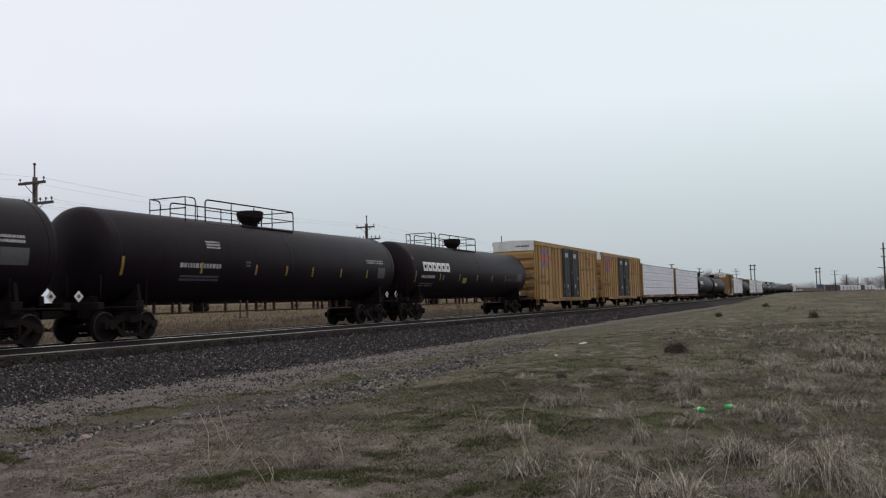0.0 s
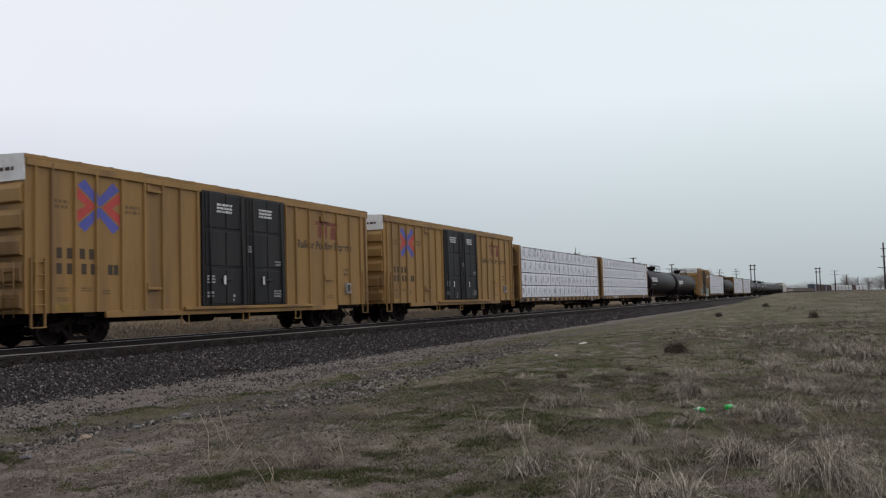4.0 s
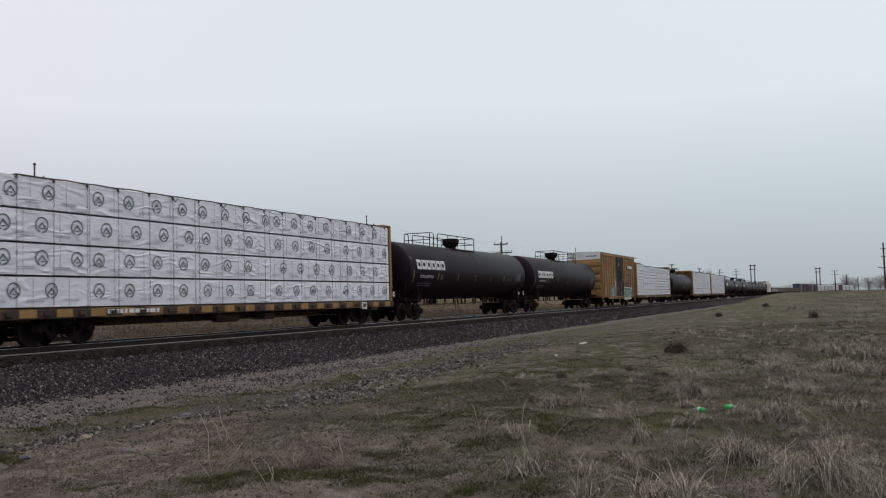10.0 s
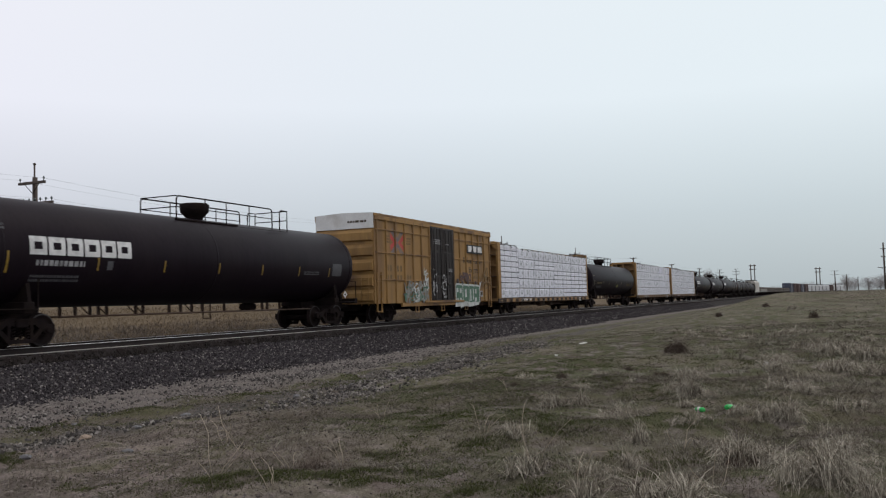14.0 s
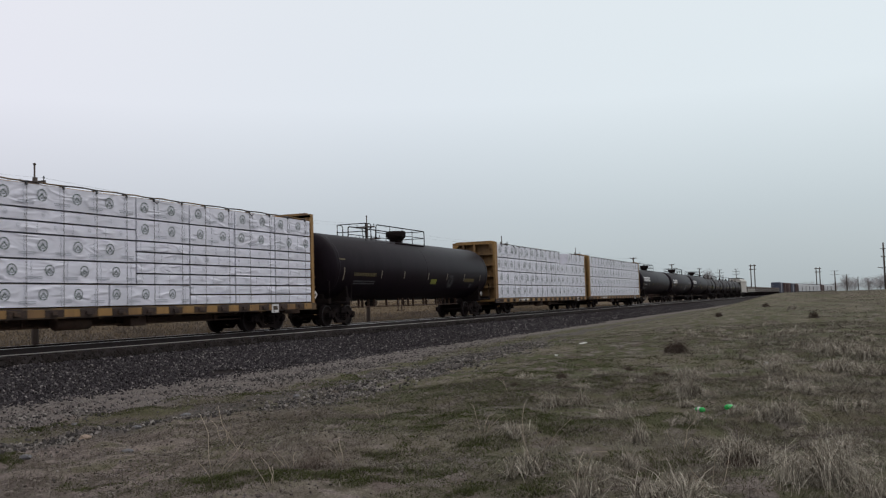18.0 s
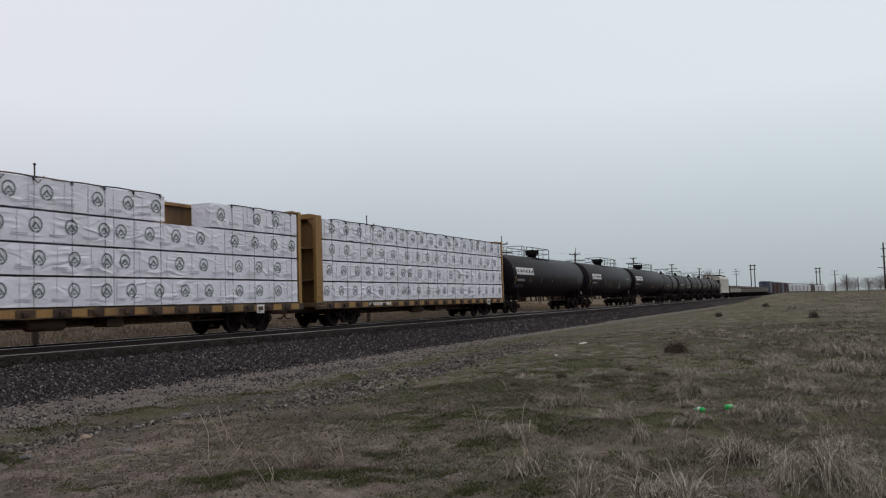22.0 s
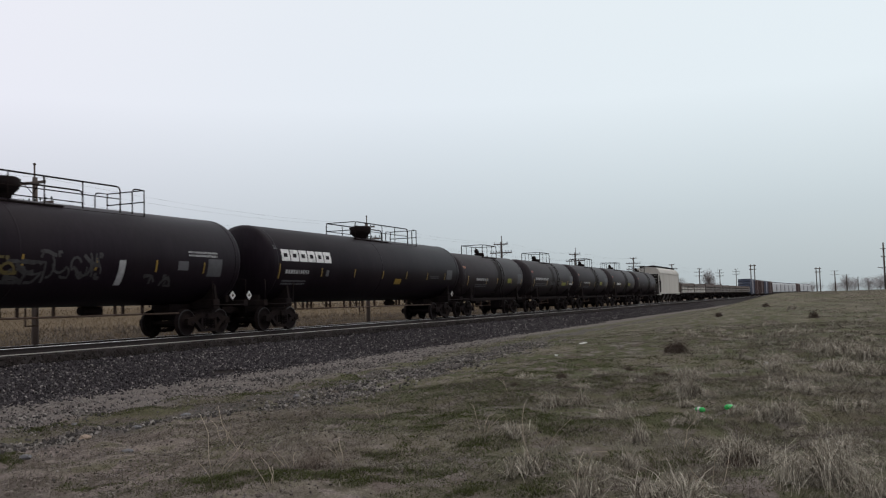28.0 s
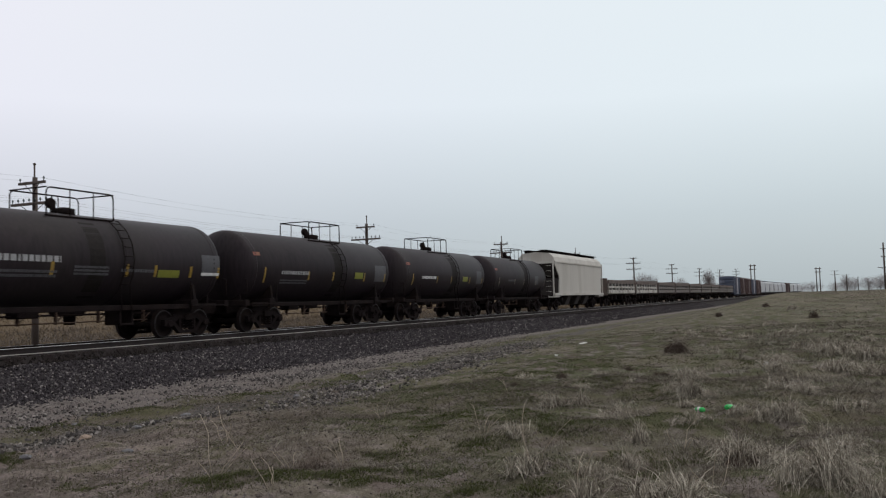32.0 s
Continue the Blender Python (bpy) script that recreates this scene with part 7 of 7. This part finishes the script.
# low turf: green in the damp hollows, brown and straw-coloured elsewhere
for k, (n, r0, r1, hh, ww) in enumerate(((380000, 5.5, 20, 0.040, 0.0068), (170000, 18, 46, 0.050, 0.013), (50000, 42, 120, 0.035, 0.035))):
    x, y = fan(n, r0, r1)
    m = meadow(x, y)
    patch = soft_patches(x, y, 31, 1 + k)
    stony = np.abs(y - gravel_line(x)) < 0.75 + 0.03 * x
    keep = (R.rand(n) < (0.24 + 0.76 * m) * np.where(stony, 0.3, 1.0)) & (R.rand(n) < smooth01((patch - 0.24) / 0.22)) & (y + 0.8 * (patch - 0.5) < 13.2 + edge(x))
    x, y, patch, m = x[keep], y[keep], patch[keep], m[keep]
    pick = soft_patches(x, y, 51, 1 + 0.7 * k) + 0.05 * R.normal(size=len(x)) + 0.115 * m * smooth01((y - 0.3) / 2.5) - 0.05 * (1 - m)
    h = hh * R.uniform(0.3, 1.6, len(x)) * (0.5 + 1.0 * patch)
    for sel, material, nm, lb, tall in ((pick > 0.545, GREEN, "moss_grass", "short dull green grass and moss", 0.75), ((pick <= 0.545) & (pick > 0.455), BROWN, "brown_grass", "short matted dead brown grass", 1.0), (pick <= 0.455, DRY, "dry_grass", "short dry straw-coloured grass", 1.1)):
        grass(nm, x[sel], y[sel], h[sel] * tall, np.full(sel.sum(), ww), material, 40 + k, lb, spread=2.3)

# cushions of moss in the hollows: place, half width across and half depth
MOSS = ((11.5, 12.9, 0.55, 0.5), (8.57, 10.18, 0.14, 0.5), (7.52, 5.73, 0.5, 0.5), (7.16, 7.45, 0.22, 0.25), (19.46, 11.46, 0.6, 1.5), (13.74, 6.43, 0.2, 0.6), (11.62, 5.36, 0.2, 0.4), (10.21, 4.83, 0.26, 0.4), (9.45, 4.89, 0.28, 0.25), (8.24, 4.53, 0.28, 0.2),
        (20.75, 7.07, 0.85, 1.2), (14.83, 5.49, 0.6, 0.8), (12.47, 4.45, 0.6, 0.7), (11.36, 3.27, 0.45, 0.7), (8.09, 2.63, 0.22, 0.3), (7.93, 3.49, 0.34, 0.25), (12.12, 2.3, 0.4, 0.7), (9.39, 1.92, 0.36, 0.45), (12.41, 1.59, 0.4, 0.55), (18.07, 4.2, 0.5, 1.0))
MOSS += ((7.9, 4.6, 0.5, 0.35), (8.3, 4.1, 0.35, 0.3), (7.6, 5.2, 0.4, 0.3), (7.4, 6.0, 0.45, 0.35), (10.39, 4.09, 0.42, 0.4), (12.47, 5.74, 0.7, 0.9), (10.01, 1.6, 0.38, 0.4), (16.29, 2.96, 0.4, 0.8), (16.3, 12.1, 1.0, 0.45), (13.3, 12.6, 0.7, 0.3), (23.4, 5.4, 1.2, 2.2), (23.5, 2.4, 1.0, 1.5))
mx_, my_, mw_ = [], [], []
for x0, y0, ra, rb in MOSS:
    q = int(min(7000, (6800 if x0 < 9 else 3800) * (ra * rb * 4) ** 0.6))
    rr, aa = np.sqrt(R.rand(q)), R.uniform(0, 2 * np.pi, q)
    rr = rr * (0.55 + 1.3 * value_noise(x0 + 2 * np.cos(aa), y0 + 2 * np.sin(aa), 0.9, 91))
    d = math.hypot(x0, y0)
    ux, uy = x0 / d, y0 / d
    a, b = rb * rr * np.cos(aa), ra * 1.1 * rr * np.sin(aa)
    mx_.append(x0 + a * ux - b * uy), my_.append(y0 + a * uy + b * ux), mw_.append(np.full(q, 0.004 + 0.0005 * d))
x, y, w_ = np.concatenate(mx_), np.concatenate(my_), np.concatenate(mw_)
lump = 0.6 * value_noise(x, y, 0.22, 92) + 0.4 * value_noise(x, y, 0.5, 94)
keep = lump + 0.2 * R.normal(size=len(x)) > 0.46
grass("moss", x[keep], y[keep], (0.012 + 0.035 * lump[keep]) * R.uniform(0.5, 1.3, keep.sum()), w_[keep], MOSS_MAT, 93, "cushions of dull green moss and low grass", spread=1.0)


def wisps(n, r0, r1, per, rad, hh, ww, split=0.56, a0=34, a1=98):
    """Small bunches of limp dead grass, each combed to one side."""
    x0, y0 = fan(n, r0, r1, a0, a1)
    m = meadow(x0, y0)
    drift = soft_patches(x0, y0, 61, 1.5)
    lush = smooth01((6.5 - y0) / 6.0)
    keep = (R.rand(n) < (0.10 + 0.9 * m) * smooth01((drift + 0.13 * lush - 0.36) / 0.24)) & (y0 < 12.6 + edge(x0))
    x0, y0, lush = x0[keep], y0[keep], lush[keep]
    c = len(x0)
    comb = 2 * np.pi * value_noise(x0, y0, 2.2, 65) + 0.9 * R.normal(size=c)
    tall = R.uniform(0.45, 1.25, c) * (0.65 + 0.55 * lush)
    wide = rad * R.uniform(0.5, 1.6, c)
    i = np.repeat(np.arange(c), per)
    n = len(i)
    x, y = x0[i] + wide[i] * R.normal(size=n), y0[i] + wide[i] * R.normal(size=n)
    h = hh * tall[i] * R.uniform(0.35, 1.3, n)
    a = comb[i] + 0.75 * R.normal(size=n)
    out = h * R.uniform(0.6, 2.6, n)
    f = R.uniform(0, 2 * np.pi, n)
    d = np.stack([np.cos(a), np.sin(a), 0 * a], 1)
    s = np.stack([np.cos(f), np.sin(f), 0 * f], 1) * ww * 0.5
    up = np.array([0, 0, 1.0])
    base = np.stack([x, y, ground_z(x, y) - 0.01], 1)
    mid = base + d * (out * 0.38)[:, None] + up * (h * 0.75)[:, None]
    tip = base + d * out[:, None] + up * (h * R.uniform(0.35, 1.05, n))[:, None]
    v = np.stack([base - s, base + s, mid + s * 0.8, mid - s * 0.8, tip + s * 0.2, tip - s * 0.2], 1)
    kf = (np.arange(n) * 6)[:, None]
    shade = soft_patches(x0, y0, 71, 1.2)[i] + 0.10 * R.normal(size=n)
    for sel, material, nm in ((shade > split, WISP_PALE, "pale_wisp"), (shade <= split, WISP, "wisp")):
        q = np.flatnonzero(sel)
        fc = np.concatenate([np.arange(len(q))[:, None] * 6 + np.array([0, 1, 2, 3]), np.arange(len(q))[:, None] * 6 + np.array([3, 2, 4, 5])], 0)
        tagged(new(nm, big_mesh(nm, v[q].reshape(-1, 3), fc, material)), "limp matted wisps of dead grey-tan grass", "grass", kind="stuff")


wisps(4600, 5.5, 20, 26, 0.060, 0.075, 0.0052)
wisps(5200, 18, 46, 18, 0.13, 0.115, 0.011, 0.50)
wisps(2600, 40, 125, 24, 0.40, 0.10, 0.020, 0.30, 76, 97)

# straw and chaff lying on the bare dirt
for k, (n, r0, r1, ln_, ww) in enumerate(((80000, 5.5, 17, 0.06, 0.0048), (50000, 15, 34, 0.10, 0.010))):
    x, y = fan(n, r0, r1)
    keep = (y < 12.9) & (R.rand(n) < 0.10 + 0.9 * smooth01((soft_patches(x, y, 81) - 0.36) / 0.3))
    x, y = x[keep], y[keep]
    n = len(x)
    a, up = 2 * np.pi * value_noise(x, y, 1.5, 84) + R.normal(size=n), R.uniform(-0.05, 0.35, n)
    l = ln_ * R.uniform(0.3, 1.6, n)
    d = np.stack([np.cos(a) * l, np.sin(a) * l, up * l], 1)
    s_ = np.stack([-np.sin(a), np.cos(a), 0 * a], 1) * ww * 0.5
    b0 = np.stack([x, y, ground_z(x, y) + 0.006], 1)
    v = np.stack([b0 - s_, b0 + s_, b0 + d + s_ * 0.5, b0 + d - s_ * 0.5], 1).reshape(-1, 3)
    tagged(new("chaff", big_mesh("chaff", v, np.arange(4 * n).reshape(-1, 4), CHAFF)), "dry straw bits lying on the dirt", "straw", kind="stuff")

# the dry field and weeds north of the track
n = 70000
x, y = R.uniform(20, 210, n), 41.0 + 50 * R.rand(n) ** 1.3
pick = soft_patches(x, y, 76, 5.0)
for sel, material, nm in ((pick > 0.47, TAN, "field_grass"), (pick <= 0.47, TAN_PALE, "pale_field_grass")):
    grass(nm, x[sel], y[sel], R.uniform(0.08, 0.40, sel.sum()), np.full(sel.sum(), 0.040), material, 70, "tan dry grass field beyond the railway", spread=1.1)
n = 34000
x, y = R.uniform(18, 150, n), R.uniform(40.0, 60.0, n)
thick = value_noise(x, y, 2.2, 71)
keep = R.rand(n) < 0.25 + thick
x, y, thick = x[keep], y[keep], thick[keep]
grass("weeds", x, y, R.uniform(0.15, 0.6, len(x)) * (0.2 + 1.2 * thick), np.full(len(x), 0.036), BROWN, 72, "grey-brown dry weeds beside the railway")


def tuft(x, y, r, h, n, seed, w=0.005, label="dry bunch of arching straw-coloured grass", material=None, limp_part=0.62):
    """A mop of grass: blades rise from several crowns, some stiff and broken, most arched over to the crown's own side."""
    rr = np.random.RandomState(seed)
    crowns = 9
    kc = rr.randint(0, crowns, n)
    cx, cy, ch = rr.normal(size=crowns) * r * 0.34, rr.normal(size=crowns) * r * 0.34, rr.uniform(0.6, 1.05, crowns)
    ca = rr.uniform(0, 2 * np.pi, crowns)
    a, q = rr.uniform(0, 2 * np.pi, n), r * 0.20 * np.sqrt(rr.rand(n))
    base = np.stack([q * np.cos(a) + cx[kc], q * np.sin(a) + cy[kc], np.full(n, -0.03)], 1)
    limp = rr.rand(n) < limp_part
    b = ca[kc] + rr.normal(size=n) * 1.1
    out = r * np.where(limp, rr.uniform(0.25, 1.35, n), rr.uniform(0.05, 0.7, n)) * rr.uniform(0.6, 1.25, crowns)[kc]
    end = np.where(limp, rr.uniform(-0.5, 0.6, n), rr.uniform(0.6, 1.2, n))
    hh = h * ch[kc] * np.where(limp, rr.uniform(0.3, 1.3, n), rr.uniform(0.2, 1.0, n))
    d = np.stack([np.cos(b), np.sin(b), np.zeros(n)], 1)
    side = np.stack([-np.sin(b), np.cos(b), np.zeros(n)], 1)
    curl = rr.normal(size=n) * 0.30 * r
    f = rr.uniform(0, 2 * np.pi, n)
    s = np.stack([np.cos(f), np.sin(f), np.zeros(n)], 1) * (w * 0.5 * rr.uniform(0.6, 1.4, n))[:, None]
    rows = []
    for u, thin in ((0.0, 1.0), (0.30, 1.0), (0.62, 0.8), (1.0, 0.2)):
        z = np.maximum(hh * (2.0 * u - (2.0 - end) * u * u), 0.0) if u else 0 * hh
        p = base + d * (out * u ** 1.3)[:, None] + side * (curl * u * u)[:, None] + np.stack([0 * z, 0 * z, z], 1)
        rows += [p - s * thin, p + s * thin]
    v = np.stack(rows, 1).reshape(-1, 3)
    k = (np.arange(n) * 8)[:, None]
    fc = np.concatenate([k + 2 * i + np.array([0, 1, 3, 2]) for i in range(3)], 0)
    ob = new("grass_tuft", big_mesh("grass_tuft", v, fc, material or TUFT))
    ob.location = (x, y, float(ground_z(x, y)))
    return tagged(ob, label, "grass tuft", "tufts of dry grass") if label else ob


STRAW_TUFT, OLD_TUFT, THIN_TUFT = "dry bunch of arching straw-coloured grass", "dark brown dry tuft of old grass", "thin bunch of pale broken grass stalks"
TUFTS = [(8.64, 2.92, 0.26, 0.34, 150, 2), (7.55, 1.99, 0.15, 0.26, 90, 2), (7.46, 1.26, 0.42, 0.32, 300, 2), (9.71, 0.81, 0.38, 0.42, 900, 0), (9.6, 0.9, 0.22, 0.30, 260, 1), (8.75, 0.12, 0.44, 0.50, 1000, 0), (8.38, -0.27, 0.25, 0.36, 320, 0), (15.69, 2.23, 0.28, 0.46, 480, 0), (15.8, 2.2, 0.20, 0.26, 200, 1), (12.76, 2.86, 0.30, 0.34, 360, 0), (10.9, 2.21, 0.18, 0.34, 200, 0),
         (13.3, 0.63, 0.28, 0.38, 420, 0), (13.19, 0.92, 0.18, 0.26, 160, 0), (14.67, -0.42, 0.18, 0.18, 140, 2), (14.24, 4.27, 0.26, 0.34, 280, 0), (14.41, 3.84, 0.20, 0.34, 200, 0), (8.44, 5.28, 0.46, 0.26, 260, 1), (21.04, 1.12, 0.38, 0.34, 340, 0), (27.5, 0.0, 0.58, 0.62, 420, 0), (25.3, -0.86, 0.46, 0.56, 360, 0), (19.59, 2.7, 0.38, 0.36, 300, 0), (26.78, 4.23, 0.40, 0.50, 460, 1),
         (49.54, 0.72, 0.32, 0.55, 260, 1), (55.76, 6.13, 0.34, 0.45, 200, 1), (21.55, -0.09, 0.52, 0.40, 420, 0), (16.15, 0.47, 0.22, 0.28, 220, 0), (10.77, -0.12, 0.26, 0.28, 260, 0), (10.37, 1.22, 0.20, 0.26, 200, 0), (67.0, 4.1, 0.5, 0.6, 200, 1), (63.0, 2.3, 0.5, 0.5, 200, 0), (35.0, 1.5, 0.5, 0.4, 300, 0), (44.0, 2.5, 0.6, 0.45, 300, 0), (24.0, 1.2, 0.5, 0.3, 320, 0), (18.2, 1.0, 0.3, 0.24, 240, 0)]
for k in range(64):
    near = k < 40
    d, a = (R.uniform(8.5, 21), R.uniform(70, 93.5)) if near else (R.uniform(20, 40), R.uniform(76, 94))
    TUFTS.append((d * math.sin(math.radians(a)), d * math.cos(math.radians(a)), R.uniform(0.12, 0.30) * (1 if near else 1.5), R.uniform(0.12, 0.28) * (1 if near else 1.3), int(R.uniform(60, 190)), 0 if R.rand() < 0.94 else 1))
for k, (x, y, r, h, n, kind) in enumerate(TUFTS):
    far_off = x > 40
    w = 0.0044 + 0.0003 * max(x - 8, 0)
    label, material = ((STRAW_TUFT, TUFT), (OLD_TUFT, TUFT_DARK), (THIN_TUFT, TUFT))[kind]
    ob = tuft(x, y, r * (0.6 if far_off else 1.0), h * (0.8 if far_off else 1.1), int(n * 1.7), 100 + k, w * (1.6 if kind == 2 else 1.0), label, material, 0.45 if kind == 2 else 0.85)
    # Darker inner blades put the shade at the tuft's heart into colour.
    if kind == 0 and h > 0.24:
        heart = tuft(x, y, r * 0.7, h * 0.7, int(n * 0.6), 300 + k, w, "", TUFT_DARK, 0.6)
        heart.name, heart.parent, heart.location = "dead_core", ob, (0, 0, 0)


def stalk_plant(x, y, h, n, seed):
    """A dead weed: a few thin bent stalks."""
    rnd = random.Random(seed)
    t = thing("dry_weed", "dead weed with thin pale bent stalks", "weed", "dry weeds", at=pose(x, y, float(ground_z(x, y)) - 0.02))
    for k in range(n):
        a, l = rnd.uniform(0, 6.28), h * rnd.uniform(0.45, 1.25)
        p, lean = Vector((0.04 * math.cos(a), 0.04 * math.sin(a), 0)), rnd.uniform(0.15, 0.8)
        pts = [tuple(p)]
        for q in range(3):
            p = p + Vector((math.cos(a) * lean, math.sin(a) * lean, 1.0)).normalized() * l * rnd.uniform(0.25, 0.42)
            pts.append(tuple(p))
            a, lean = a + rnd.uniform(-0.9, 0.9), lean * rnd.uniform(0.9, 2.2)
        if rnd.random() < 0.55:
            d = Vector((math.cos(a), math.sin(a), rnd.uniform(-0.5, 0.35))).normalized()
            pts.append(tuple(p + d * l * rnd.uniform(0.15, 0.40)))
        part("stalk", Shape().tube(pts, [0.0034] * (len(pts) - 1) + [0.0018], 4), STALK, t)


STALK = mat("dry_stalk", (0.30, 0.25, 0.19), 0.9, vary=0.25, scale=8, fine=40, bump=0.0)
for k, (x, y, h, n) in enumerate(((9.2, 7.1, 0.40, 3), (8.7, 5.1, 0.35, 4), (7.6, 6.0, 0.55, 4), (7.2, 5.0, 0.35, 3), (8.0, 2.2, 0.40, 3), (8.9, 2.9, 0.55, 4), (8.4, 5.6, 0.35, 3), (12.5, 6.6, 0.35, 4), (10.8, 4.2, 0.32, 4), (15.5, 5.5, 0.4, 4), (8.9, 6.6, 0.70, 2), (7.9, 1.0, 0.4, 5), (10.2, 1.6, 0.4, 4))):
    stalk_plant(x, y, h, n, 200 + k)


# ---- litter and a few larger stones ----


def bottle(x, y, turn):
    z = float(ground_z(x, y))
    t = thing("plastic_bottle", "empty green plastic bottle lying in the grass", "bottle", "green bottles", at=pose(x, y, z + 0.045, 0, 4, turn))
    part("body", Shape().lathe([(-0.125, 0.015), (-0.12, 0.034), (-0.06, 0.038), (-0.02, 0.034), (0.03, 0.038), (0.07, 0.034), (0.105, 0.014), (0.125, 0.013)], "x", seg=16), BOTTLE, t, "bright green translucent plastic")
    part("cap", Shape().lathe([(0.125, 0.016), (0.145, 0.016)], "x", seg=12), LITTER, t, "white screw cap")
    part("label", Shape().lathe([(-0.055, 0.0395), (0.02, 0.0395)], "x", seg=16, caps=False), LITTER if turn > 0 else BOTTLE, t)


bottle(13.96, 1.88, 35)
bottle(13.66, 1.40, -20)


def litter(x, y, w, d, h, turn, label):
    sh = Shape().box(-w / 2, w / 2, -d / 2, d / 2, 0, h, h * 0.3)
    r = random.Random(int(x * 10))
    sh.v = [(a + r.uniform(-0.1, 0.1) * w, b + r.uniform(-0.1, 0.1) * d, c + r.uniform(-0.2, 0.2) * h) for a, b, c in sh.v]
    ob = new("litter", sh.mesh("litter", LITTER))
    ob.matrix_basis = pose(x, y, float(ground_z(x, y)) + 0.02, 8, -6, turn)
    tagged(ob, label, "litter", "scraps of litter")


litter(22.2, 1.4, 0.17, 0.12, 0.10, 20, "crumpled white paper cup in dry grass")
litter(33.2, 8.7, 0.34, 0.10, 0.03, -30, "flat pale scrap lying in the grass")
litter(26.8, 7.9, 0.13, 0.08, 0.03, 10, "small white scrap in the grass")


def rock(x, y, s, seed, label, material):
    r = random.Random(seed)
    bm = bmesh.new()
    bmesh.ops.create_icosphere(bm, subdivisions=2, radius=s)
    for v in bm.verts:
        k = 1 + r.uniform(-0.16, 0.16)
        v.co = Vector((v.co.x * k * 1.3, v.co.y * k, v.co.z * k * 0.6))
    me = bpy.data.meshes.new("rock")
    bm.to_mesh(me)
    bm.free()
    me.materials.append(material)
    ob = new("rock", me)
    ob.matrix_basis = pose(x, y, float(ground_z(x, y)) + s * 0.2, 0, 0, seed * 40)
    tagged(ob, label, "rock", "loose rocks")


ROCK = mat("brown_rock", (0.22, 0.165, 0.125), 0.95, vary=0.3, scale=8, fine=40, bump=0.5)
rock(10.4, 10.7, 0.11, 1, "rounded brownish rock on the gravel", ROCK)
for k, (x, y, s) in enumerate(((11.3, 10.5, 0.07), (9.4, 8.9, 0.06), (13.0, 10.9, 0.08), (16.2, 10.6, 0.08), (12.0, 12.6, 0.06), (8.6, 9.9, 0.07), (19.0, 10.8, 0.09), (10.0, 12.2, 0.05))):
    rock(x, y, s, 2 + k, "small grey stone lying on the gravel", STONE)


def gone(t):
    """Metres that the train has gone at t seconds."""
    return 10.9622 * t + 0.009918 * t * t + 0.0000328 * t ** 3


def motions():
    for car, s0, turned in TRAIN:
        rows = []
        for k in range(17):
            t = 2.0 * k
            x, y, a = on_track(s0 - gone(t))
            rows.append((t, pose(x, y, 0, 0, 0, a + (180 if turned else 0))))
        walk(car, rows)


motions()
